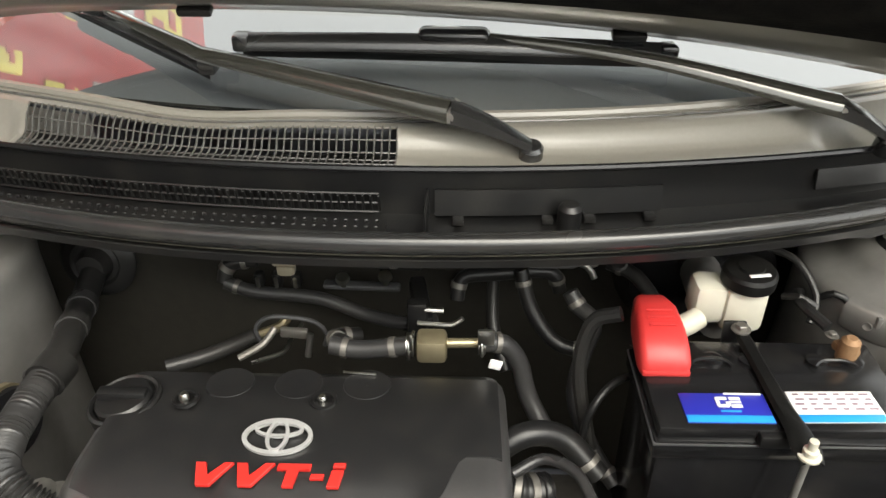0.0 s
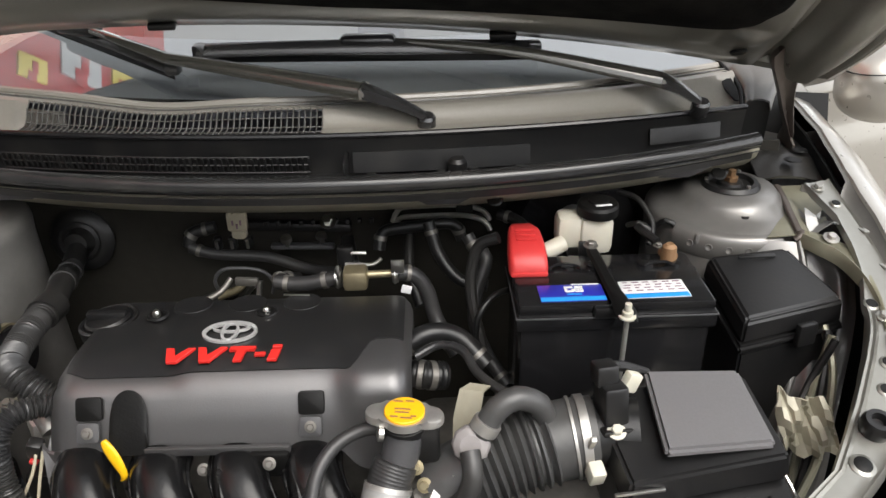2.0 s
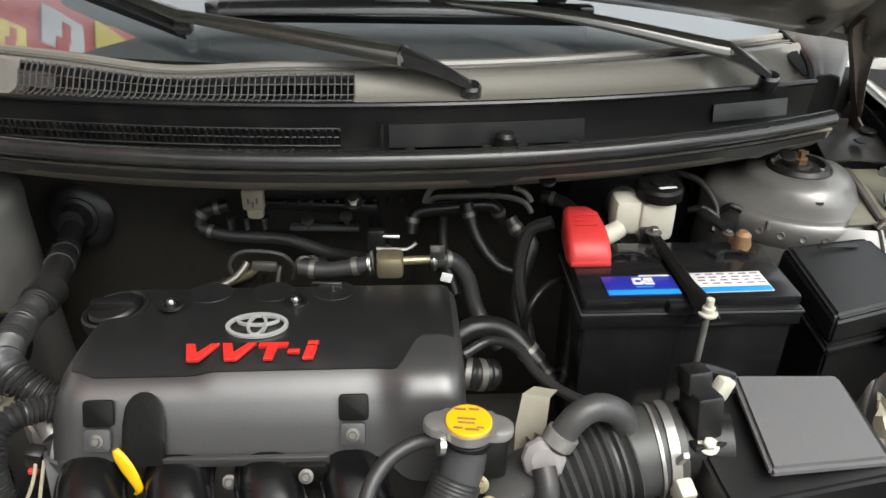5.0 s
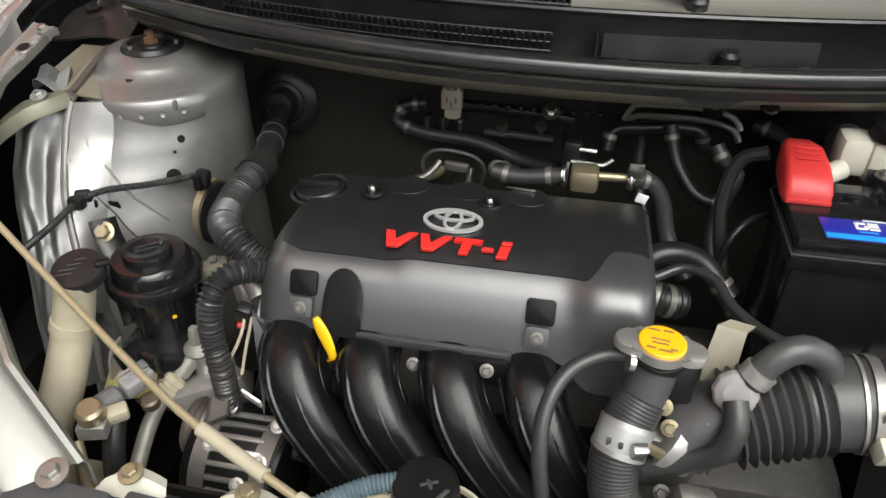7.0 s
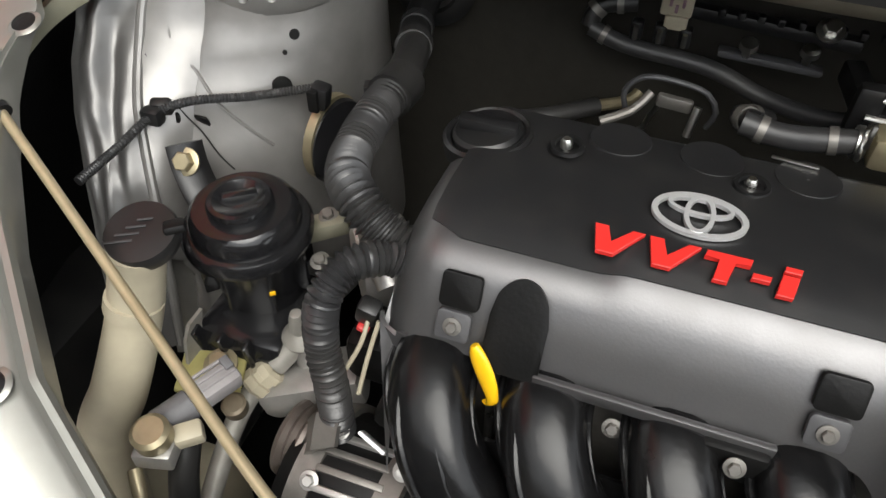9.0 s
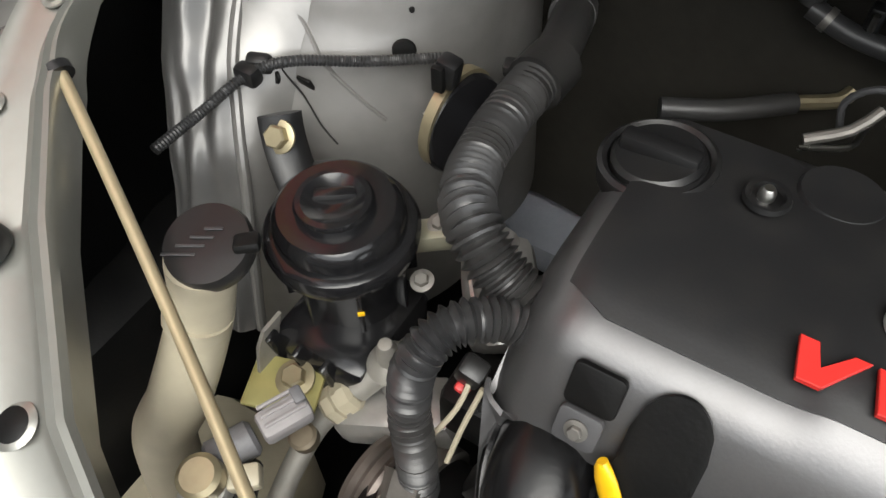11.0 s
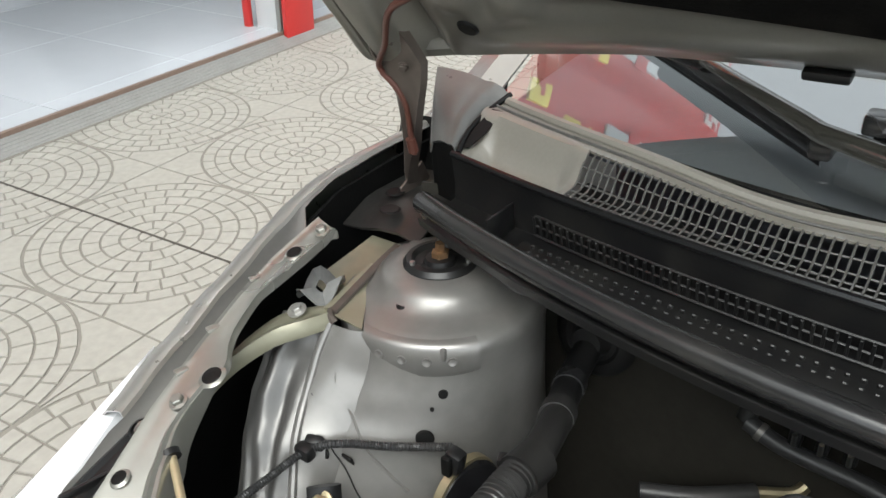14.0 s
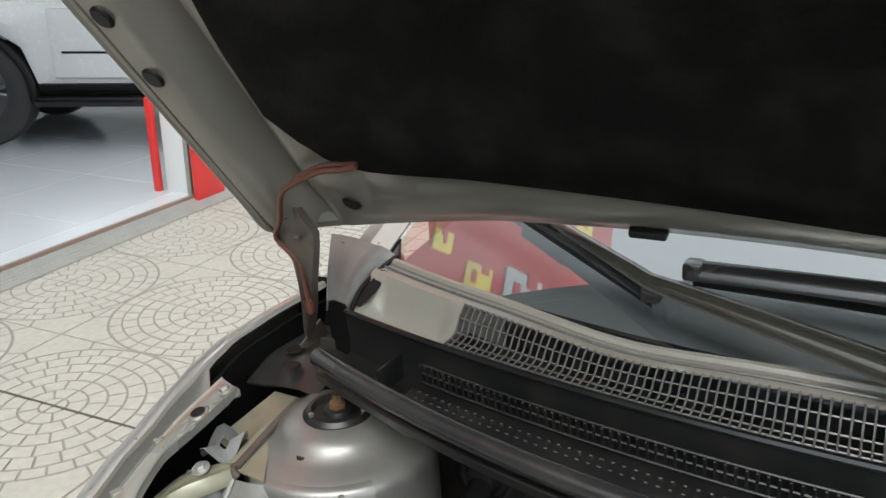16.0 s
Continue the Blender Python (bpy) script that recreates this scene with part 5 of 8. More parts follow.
DOOR_N = Vector((0.398, -0.917, 0))


def door_p(u, z, off=0.0):
    bulge = 0.05 * math.sin(min(1, max(0, (z - 0.28) / 0.68)) * math.pi) ** 0.7
    crease = 0.012 * math.exp(-((z - 0.86) / 0.02) ** 2) - 0.010 * math.exp(-((z - 0.80) / 0.05) ** 2)
    return DOOR_A + DOOR_D * u + DOOR_N * (bulge + crease + off - 0.03) + Vector((0, 0, z))


door = thing("open_door", "silver car door standing open, with chrome handle", "door", (0.835, 0.50, 0.3))
zs = np.linspace(0.30, 0.97, 22)
part("outer_skin", loft([[door_p(u - (0.02 + 0.05 * (z - 0.30) if u > 1.0 else 0), z + (0.05 * max(0, u - 0.95) * 3 if z < 0.35 else 0)) for z in zs] for u in np.linspace(0.0, 1.11, 24)], solid=0.003), "paint", door)
part("inner_panel", loft([[door_p(u, z, -0.10) for z in np.linspace(0.31, 0.96, 6)] for u in (0.02, 0.5, 1.08)], solid=0.01), "interior", door)
part("belt_moulding", tube([door_p(u, 0.975, -0.01) for u in np.linspace(0.02, 1.08, 8)], 0.010, 8), "gloss_black", door)
wpane = part("window", loft([[door_p(u, 0.98, -0.03), door_p(u * 0.9 + 0.08, 1.20, -0.06)] for u in (0.2, 0.6, 1.05)]), "glass", door, "tinted side window")
wpane.visible_shadow = False
part("window_frame", tube([door_p(0.08, 0.98, -0.03), door_p(0.45, 1.25, -0.06), door_p(0.75, 1.36, -0.08), door_p(1.05, 1.32, -0.08), door_p(1.08, 0.98, -0.03)], 0.016, 8), "gloss_black", door)
hd = part("door_handle", tube([door_p(0.89, 0.855, 0.004), door_p(0.92, 0.865, 0.035), door_p(0.98, 0.87, 0.042), door_p(1.04, 0.865, 0.035), door_p(1.07, 0.855, 0.004)], 0.014, 12, flat=1.1), "chrome", door, "chrome door handle")
part("handle_cup", lathe([(0.0, -0.002), (0.04, 0.0), (0.048, 0.004), (0.05, 0.001)], door_p(0.97, 0.85, 0.002), DOOR_N, 24), "paint", hd)
part("key_lock", lathe([(0.014, 0), (0.014, 0.012), (0.010, 0.016), (0, 0.016)], door_p(0.92, 0.812, 0.006), DOOR_N, 20), "chrome", hd)
mc = DOOR_A + DOOR_D * 0.100 + DOOR_N * 0.17 + Vector((0, 0, 1.010))
mirror = part("side_mirror", bmx(), "paint", door, "silver door mirror with clear indicator")
bm = bmx()
bmesh.ops.create_uvsphere(bm, u_segments=28, v_segments=18, radius=1)
for v in bm.verts:
    v.co = Vector((math.copysign(abs(v.co.x) ** 0.75, v.co.x), v.co.y, math.copysign(abs(v.co.z) ** 0.8, v.co.z)))
mm = Matrix.Translation(mc) @ Matrix.Rotation(math.atan2(DOOR_D.y, DOOR_D.x), 4, "Z") @ Matrix.Rotation(radians(-6), 4, "Y")
bmesh.ops.transform(bm, matrix=mm @ Matrix.Diagonal((0.135, 0.075, 0.075, 1)), verts=bm.verts)
bmesh.ops.translate(bm, verts=bm.verts, vec=-base_of(mirror))
bm.to_mesh(mirror.data)
bm.free()
mirror.data.shade_smooth()
part("mirror_foot", tube([mc + Vector((-0.04, 0.05, -0.045)), mc + Vector((-0.05, 0.10, -0.06)), DOOR_A + DOOR_D * 0.16 + Vector((0, 0, 0.985))], 0.024, 12), "gloss_black", mirror)
low = bmx()
bmesh.ops.create_uvsphere(low, u_segments=28, v_segments=18, radius=1)
for v in low.verts:
    v.co = Vector((math.copysign(abs(v.co.x) ** 0.75, v.co.x), v.co.y, math.copysign(abs(v.co.z) ** 0.8, v.co.z)))
bmesh.ops.delete(low, geom=[v for v in low.verts if v.co.z > -0.30], context="VERTS")
bmesh.ops.transform(low, matrix=mm @ Matrix.Diagonal((0.1365, 0.0765, 0.0765, 1)), verts=low.verts)
part("lower_shell", low, "gloss_black", mirror, "black lower mirror shell")
part("lower_trim", loft([[mm @ Vector((0.13 * math.cos(a) * k, -0.074 * math.sin(a) * k - 0.002, -0.03 - 0.045 * (1 - k))) for k in (1.02, 0.9, 0.6)] for a in np.linspace(-0.3, 3.4, 24)], solid=0.002), "gloss_black", mirror)
part("indicator", loft([[mm @ Vector((0.131 * math.cos(a) * 1.01, -0.073 * math.sin(a) * 1.03 - 0.001, z)) for z in (-0.004, -0.014, -0.024)] for a in np.linspace(0.15, 1.3, 14)], solid=0.003), "amber", mirror, "clear indicator strip")

# ---- wipers ----
def wiper(pivot, knuckle, tip, blade_a, blade_b, label, via=None):
    pv, kn, tp, a, b = (Vector(q) for q in (pivot, knuckle, tip, blade_a, blade_b))
    w = thing("wiper", label, "wiper", pivot, "windscreen wipers")
    # root: a rounded, raised casting
    rows = []
    for u in np.linspace(0, 1, 12):
        p = pv.lerp(kn, u) + Vector((0, 0, 0.003 * math.sin(math.pi * u)))
        d = (kn - pv).normalized()
        side = d.cross(Vector((0, 0, 1))).normalized() * (0.0105 + 0.0065 * min(1, u * 1.4))
        h = 0.009 + 0.010 * u
        rows.append([p - side, p - side * 0.9 + Vector((0, 0, h * 0.8)), p + Vector((0, 0, h)), p + side * 0.9 + Vector((0, 0, h * 0.8)), p + side, p - Vector((0, 0, 0.006))])
    part("arm_root", loft(rows, closed=True, caps=True), "wiper", w)
    part("pivot_cap", lathe([(0.013, -0.016), (0.013, 0.002), (0.010, 0.006), (0, 0.007)], pv, (0, -0.3, 1), 22), "wiper", w)
    part("hinge_pin", rod_between(kn + Vector((-0.004, -0.016, 0.006)), kn + Vector((0.004, 0.016, 0.010)), 0.006, 12), "alu", w, "bare metal hinge pin")
    rows = []
    line = smooth([kn, kn.lerp(Vector(via), 0.9), Vector(via), Vector(via).lerp(tp, 0.15), tp] if via else [kn, kn.lerp(tp, 0.5) + Vector((0, 0, 0.011)), tp], 0.02)
    for i, p in enumerate(line):
        u = i / (len(line) - 1)
        d = (line[min(i + 1, len(line) - 1)] - line[max(i - 1, 0)]).normalized()
        wd, h = 0.018 - 0.012 * u, 0.020 - 0.013 * u
        s1 = d.cross(Vector((0, 0, 1))).normalized() * wd
        rows.append([p - s1, p - s1 * 0.95 + Vector((0, 0, h * 0.7)), p - s1 * 0.3 + Vector((0, 0, h)), p + s1 * 0.6 + Vector((0, 0, h * 0.9)), p + s1 + Vector((0, 0, h * 0.3)), p + s1 * 0.8 - Vector((0, 0, 0.003))])
    part("arm", loft(rows, closed=True, caps=True), "wiper_arm", w, angle=60)
    bl = part("blade", loft([[q + Vector((0, dy, dz)) for dy, dz in ((-0.013, -0.004), (-0.012, 0.003), (-0.004, 0.012), (0.004, 0.014), (0.010, 0.006), (0.010, -0.004))] for q in [a.lerp(b, u) + Vector((0, 0, 0.004 * math.sin(math.pi * u))) for u in np.linspace(0, 1, 20)]], closed=True, caps=True), "wiper", w, "black flat blade")
    part("rubber_lip", loft([[q + Vector((0, dy, dz)) for dy, dz in ((-0.003, -0.004), (-0.001, -0.014), (0.001, -0.014), (0.003, -0.004))] for q in (a, a.lerp(b, 0.5), b)], closed=True, caps=True), "rubber", bl)
    part("adapter", box(tp.lerp(a.lerp(b, 0.5), 0.5) + Vector((0, 0, 0.006)), (0.085, 0.030, 0.024), 0.009, (0, 0, math.degrees(math.atan2((b - a).y, (b - a).x))), 3), "gloss_black", bl, "glossy adapter block")
    for e in (a, b):
        part("end_cap", box(e + Vector((0, 0, 0.004)), (0.020, 0.026, 0.020), 0.004), "wiper", bl)
    return w


wiper((0.520, 0.070, 0.998), (0.466, 0.088, 1.022), (0.050, 0.196, 1.070), (-0.205, 0.192, 1.058), (0.295, 0.170, 1.056), "black wiper with a wide flat blade across the glass")
wiper((0.132, 0.042, 0.996), (0.047, 0.048, 1.028), (-0.405, 0.236, 1.096), (-0.236, 0.150, 1.044), (-0.55, 0.335, 1.108), "black wiper lying on the glass, its arm shining pale", (-0.233, 0.134, 1.060))

# ---- engine: cover, manifold, dipstick ----
cover = thing("engine_cover", "gunmetal plastic engine cover with red lettering and oval emblem", "engine cover", (-0.10, -0.2, 0.70))
PROF = [(-0.088, 0.735), (-0.090, 0.775), (-0.096, 0.796), (-0.110, 0.804), (-0.160, 0.810), (-0.215, 0.815), (-0.243, 0.814), (-0.262, 0.808), (-0.276, 0.799), (-0.288, 0.786), (-0.300, 0.764), (-0.310, 0.742), (-0.312, 0.737)]


def cover_row(x):
    """The cover's outline at x: it falls away at both ends; its right end carries a round bulge."""
    el, er = max(0, (-0.272 - x) / 0.036), max(0, (x - 0.085) / 0.022)
    e = min(1, max(el, er))
    f = 1 - math.sqrt(max(0, 1 - e * e))
    lump = 0.5 + 0.5 * math.tanh((x - 0.035) / 0.012)
    row = []
    for k, (y, z) in enumerate(PROF):
        zz = z - f * (0.050 if el > er else 0.02) * (1 if z > 0.74 else 0)
        yy = y + f * 0.018 * (1 if k > 6 else -0.3)
        # the raised middle of the top, and the bulge at the end
        if 3 <= k <= 7:
            zz += -0.006 * (0.5 - 0.5 * math.tanh((x + 0.175 + (y + 0.2) * 0.35) / 0.008))
        if k in (7, 8, 9):
            yy -= lump * 0.012
            zz += lump * 0.006
        if k >= 11:
            zz -= lump * 0.03
            yy -= lump * 0.008
        row.append((x, yy, zz))
    return row


cx = [-0.308, -0.306, -0.300, -0.292, -0.282, -0.272] + list(np.linspace(-0.262, 0.075, 60)) + [0.082, 0.09, 0.098, 0.104, 0.107]
part("shell", loft([cover_row(x) for x in cx], solid=0.003), "cover", cover, "satin silver-grey shell", 50)
top_rows = []
for x in np.linspace(-0.285, 0.098, 60):
    row = cover_row(x)
    a, b = Vector(row[7]), Vector(row[8])
    tip = a.lerp(b, 0.2 if x > -0.265 else -0.6 * (-0.265 - x) / 0.02)
    # the panel's front edge draws back over the bulge
    back = min(1, max(0, (x - 0.035) / 0.03))
    back = back * back * (3 - 2 * back)
    pts = [Vector(p) for p in row[1:7]] + [Vector(row[6]).lerp(tip, 0.6), tip]
    pts[5:8] = [q.lerp(pts[4], 0.9 * back) for q in pts[5:8]]
    top_rows.append([p + Vector((0, -0.0006, 0.0022)) for p in pts])
part("top_panel", loft(top_rows, solid=0.0015), "cover_top", cover, "satin black top panel", 50)
part("left_skirt", loft([[(-0.308, y, z) for y, z in ((-0.10, 0.745), (-0.18, 0.758), (-0.26, 0.752), (-0.297, 0.725))], [(-0.314, y, z) for y, z in ((-0.10, 0.69), (-0.18, 0.69), (-0.26, 0.69), (-0.30, 0.69))]], solid=0.004), "cover", cover)
# sunk squares, bolt pockets and dipstick scoop


def face(x, v, off=0.0):
    """On the sloping front: v runs up the slope from the squares' middle."""
    return Vector((x, -0.2955 + 0.47 * v, 0.777 + 0.88 * v)) + Vector((0, -0.88, 0.47)) * off


def face_patch(name, x, v, w, h, material, off=0.002, r=0.004, top=None):
    n = 20
    poly = []
    for cxx, cyy, a0 in ((w - r, h - r, 0), (-w + r, h - r, 90), (-w + r, -h + r, 180), (w - r, -h + r, 270)):
        for k in range(5):
            a = radians(a0 + 22.5 * k)
            poly.append((cxx + r * math.cos(a), cyy + r * math.sin(a)))
    m = Matrix.Translation(face(x, v, off - 0.004)) @ Matrix(((1, 0, 0), (0, 0.47, -0.88), (0, 0.88, 0.47))).to_4x4()
    return part(name, prism(poly, 0.004, m, 0.001), material, cover)


for x in (-0.248, -0.004):
    face_patch("blank_square", x, 0.006, 0.0145, 0.013, "matte_black", 0.0045)
    face_patch("bolt_pocket", x - 0.001, -0.020, 0.0125, 0.011, "grey_plastic", 0.0055)
    bolt("cover_bolt", face(x - 0.001, -0.020, 0.006), (0, -0.88, 0.47), 0.0042, cover, "dark_alu")
sc = []
for u in np.linspace(-1, 1, 15):
    v_top = -0.004 + 0.030 * math.sqrt(max(0, 1 - u * u))
    sc.append([face(-0.205 + 0.0205 * u, -0.046, 0.004), face(-0.205 + 0.0205 * u, (v_top - 0.046) / 2, 0.0065), face(-0.205 + 0.0205 * u, v_top, 0.003)])
part("dipstick_scoop", loft(sc, solid=0.003), "matte_black", cover, "matte black scoop round the dipstick")
part("lower_strip", box((-0.108, -0.3175, 0.7395), (0.160, 0.006, 0.011), 0.002, (0, 0.5, 0)), "cover", cover, "lower edge")
# oval emblem of three rings, and the lettering
TOPM = Matrix.Translation((-0.108, -0.205, 0.8185)) @ Euler((radians(1.5), 0, 0)).to_matrix().to_4x4()
bm = ellipse_ring((0, 0), 0.0325, 0.0215, 0.0042, 0.003, TOPM)
ellipse_ring((0, 0.0085), 0.0225, 0.0095, 0.0030, 0.0032, TOPM, bm)
ellipse_ring((0, 0.0005), 0.0105, 0.0190, 0.0034, 0.0034, TOPM, bm)
part("emblem", bm, "emblem", cover, "silver oval ring emblem")
LM = Matrix.Translation((-0.175, -0.2595, 0.8150)) @ Euler((radians(9), 0, 0)).to_matrix().to_4x4()


def letter(poly, x):
    part("letter", prism([(x + a * 0.0275 + 0.004 * b, b * 0.0225) for a, b in poly], 0.004, LM, 0.0005, seg=1), "letter_red", cover, "raised red letter")


V = [(0, 1), (0.34, 1), (0.56, 0.38), (0.92, 1), (1.22, 1), (0.74, 0), (0.32, 0)]
letter(V, -0.002)
letter(V, 0.0345)
letter([(0, 1), (1.05, 1), (1.05, 0.74), (0.70, 0.74), (0.70, 0), (0.36, 0), (0.36, 0.74), (0, 0.74)], 0.0715)
letter([(0, 0.56), (0.42, 0.56), (0.42, 0.36), (0, 0.36)], 0.103)
letter([(0, 0.74), (0.38, 0.74), (0.38, 0), (0, 0)], 0.120)
letter([(0, 1.06), (0.38, 1.06), (0.38, 0.86), (0, 0.86)], 0.120)
# oil filler cap in its ring, small stud wells
part("cap_ring", lathe([(0.037, -0.012), (0.037, 0.002), (0.034, 0.004), (0.031, 0.002), (0.030, -0.008)], (-0.278, -0.142, 0.800), (-0.12, 0, 1), 36), "black", cover)
cap = thing("oil_cap", "black oil filler cap with a bar grip", "oil cap", (-0.278, -0.142, 0.80))
part("disc", lathe([(0.029, -0.006), (0.029, 0.004), (0.026, 0.007), (0, 0.007)], (-0.278, -0.142, 0.800), (-0.12, 0, 1), 32), "black", cap)
part("grip", box((-0.278, -0.142, 0.809), (0.050, 0.013, 0.012), 0.003, (0, 0, 0)), "black", cap)
for x, y in ((-0.212, -0.150), (-0.075, -0.150)):
    part("stud_well", lathe([(0.014, 0.0), (0.013, 0.003), (0.010, 0.003), (0.009, 0.0)], (x, y, 0.811), (0, 0, 1), 22), "black", cover)
    part("stud", lathe([(0.005, 0), (0.005, 0.007), (0.003, 0.010), (0, 0.010)], (x - 0.001, y, 0.809), (0, 0, 1), 12), "steel", cover)
for x in (-0.175, -0.105, -0.035):
    part("rear_dent", lathe([(0.026, -0.004), (0.024, 0.0012), (0.014, 0.001), (0, 0.0)], (x, -0.122, 0.8075), (0, 0.1, 1), 28), "cover_top", cover)
part("rear_line", box((-0.045, -0.105, 0.8085), (0.035, 0.003, 0.002), 0.0008, (0, 0, -5)), "steel", cover)

engine = thing("engine_block", "dark engine block under the cover", "engine", (-0.1, -0.15, 0.45))
part("head", box((-0.10, -0.19, 0.655), (0.40, 0.20, 0.17), 0.02), "dark_alu", engine, "grimy cast cylinder head")
part("block", box((-0.10, -0.17, 0.45), (0.42, 0.30, 0.26), 0.03), "matte_black", engine)
part("gearbox", box((0.22, -0.16, 0.46), (0.28, 0.30, 0.24), 0.05), "dark_alu", engine, "grimy cast gearbox")
part("rear_pipe", tube([(-0.322, 0.041, 0.680), (-0.272, 0.067, 0.680), (-0.222, 0.107, 0.680)], 0.010, 12), "hose", engine)
part("rear_pipe_tip", tube([(-0.222, 0.107, 0.680), (-0.190, 0.125, 0.683), (-0.182, 0.135, 0.690)], 0.007, 10), "brass", engine)
part("heat_plate", tube([(-0.155, 0.11, 0.700), (-0.164, 0.075, 0.700), (-0.170, 0.05, 0.700), (-0.205, 0.03, 0.700)], 0.0028, 8), "steel", engine)

manifold = thing("intake_manifold", "black plastic intake manifold with four runners", "manifold", (-0.1, -0.36, 0.45))
for k, x0 in enumerate((-0.262, -0.178, -0.090, -0.008)):
    rows = []
    path = smooth([(x0, -0.245, 0.700), (x0, -0.295, 0.714), (x0 + 0.006, -0.335, 0.706), (x0 + 0.030, -0.366, 0.675), (x0 + 0.082, -0.386, 0.615), (x0 + 0.145, -0.390, 0.545), (x0 + 0.18, -0.375, 0.47)], 0.012)
    for i, p in enumerate(path):
        d = (path[min(i + 1, len(path) - 1)] - path[max(i - 1, 0)]).normalized()
        side = Vector((1, 0, 0)) - d * d.x
        side.normalize()
        up = side.cross(d).normalized()
        wx, wz = 0.0305, 0.029
        rows.append([p + side * (wx * math.copysign(abs(math.cos(a)) ** 0.75, math.cos(a))) + up * (wz * math.copysign(abs(math.sin(a)) ** 0.75, math.sin(a))) for a in [math.tau * j / 22 for j in range(22)]])
    r = part("runner", loft(rows, closed=True, caps=True), "manifold", manifold)
    for sgn in (-1, 1):
        part("seam", tube([Vector(p) + Vector((sgn * 0.0315, -0.004, 0.004)) for p in path[2:-4:2]], 0.0032, 6), "manifold", r)
        part("rib", tube([Vector(p) + Vector((sgn * 0.014, -0.021 - 0.006 * min(1, i / 3), 0.020 - 0.014 * min(1, i / 4))) for i, p in enumerate(path[3:-3:2])], 0.0026, 6), "manifold", r)
part("web", loft([[(x, -0.335 - 0.03 * u, 0.672 - 0.11 * u) for u in np.linspace(0, 1, 5)] for x in np.linspace(-0.24, 0.07, 8)], solid=0.004), "manifold", manifold)
part("flange", box((-0.12, -0.262, 0.690), (0.36, 0.03, 0.055), 0.008), "manifold", manifold)
part("plenum", tube([(-0.26, -0.40, 0.47), (-0.05, -0.41, 0.46), (0.12, -0.40, 0.47)], 0.065, 20), "manifold", manifold)
part("bracket_box", box((-0.052, -0.305, 0.722), (0.046, 0.045, 0.034), 0.005), "matte_black", manifold)
for x, y, z in ((-0.128, -0.318, 0.712), (-0.050, -0.332, 0.731)):
    bolt("bolt", (x, y, z), (0, -0.8, 0.5), 0.0045, manifold, "dark_alu")
for x, z in ((-0.045, 0.665), (-0.13, 0.655)):
    part("pad", box((x, -0.358, z), (0.036, 0.006, 0.026), 0.002, (25, 0, 0)), "grey_plastic", manifold)
    bolt("rivet", (x, -0.361, z + 0.002), (0, -0.9, 0.4), 0.005, manifold, "grey_plastic")

dip = thing("dipstick", "yellow plastic dipstick handle", "dipstick", (-0.226, -0.335, 0.69))
rows = []
for (x, y, z), w in (((-0.2305, -0.316, 0.757), 0.0030), ((-0.2285, -0.318, 0.754), 0.0056), ((-0.225, -0.3205, 0.748), 0.0074), ((-0.220, -0.3235, 0.739), 0.0078), ((-0.215, -0.3265, 0.729), 0.0066), ((-0.212, -0.328, 0.720), 0.0050), ((-0.2115, -0.328, 0.714), 0.0050), ((-0.213, -0.3265, 0.710), 0.0062), ((-0.216, -0.3245, 0.709), 0.0050)):
    c, side, out = Vector((x, y, z)), Vector((0.86, -0.10, 0.50)), Vector((-0.2, -0.9, 0.2))
    rows.append([c + side * (w * math.cos(a)) + out * (0.0034 * math.sin(a)) for a in [math.tau * k / 14 for k in range(14)]])
part("handle", loft(rows, closed=True, caps=True), "yellow", dip, "curved leaf-shaped yellow handle")
part("blade", rod_between((-0.214, -0.326, 0.712), (-0.214, -0.325, 0.60), 0.003), "steel", dip)

# ---- battery with cap, strap and labels ----
bat = thing("battery", "black car battery with blue and white label", "battery", (0.35, -0.155, 0.63))
part("case", box((0.350, -0.155, 0.725), (0.228, 0.118, 0.195), 0.006), "gloss_black", bat)
part("lid_skirt", box((0.350, -0.155, 0.826), (0.238, 0.127, 0.022), 0.003), "gloss_black", bat)
part("lid", box((0.350, -0.155, 0.843), (0.232, 0.121, 0.016), 0.004), "gloss_black", bat)
part("lid_groove", box((0.350, -0.155, 0.8335), (0.2395, 0.1285, 0.0025), 0.0008), "grey_plastic", bat)
for x in (0.262, 0.305, 0.34, 0.405, 0.44):
    part("vent_plug", lathe([(0.010, 0), (0.010, 0.003), (0.007, 0.004), (0, 0.004)], (x, -0.125, 0.851), (0, 0, 1), 20), "gloss_black", bat)
for x in (0.30, 0.42):
    part("handle_ring", tube([(x - 0.02, -0.135, 0.853), (x - 0.012, -0.128, 0.855), (x + 0.012, -0.128, 0.855), (x + 0.02, -0.135, 0.853)], 0.0022, 8), "gloss_black", bat)
lab = part("label", box((0.299, -0.1905, 0.8515), (0.078, 0.037, 0.0012), 0.0003, (0, 0, 0.5)), "label_blue", bat, "blue printed label")
part("cyan_stripe", box((0.299, -0.2045, 0.8523), (0.077, 0.0085, 0.001), 0.0002, (0, 0, 0.5)), "label_cyan", lab)
for x, y, w, h in ((0.297, -0.1795, 0.010, 0.0035), (0.309, -0.1795, 0.010, 0.0035), (0.293, -0.184, 0.0035, 0.011), (0.302, -0.186, 0.004, 0.005), (0.309, -0.184, 0.010, 0.0028), (0.297, -0.189, 0.010, 0.0035), (0.309, -0.189, 0.010, 0.0035)):
    part("logo_bar", box((x, y, 0.8530), (w, h, 0.0008), 0.0002, (0, 0, 0.5)), "label_white", lab)
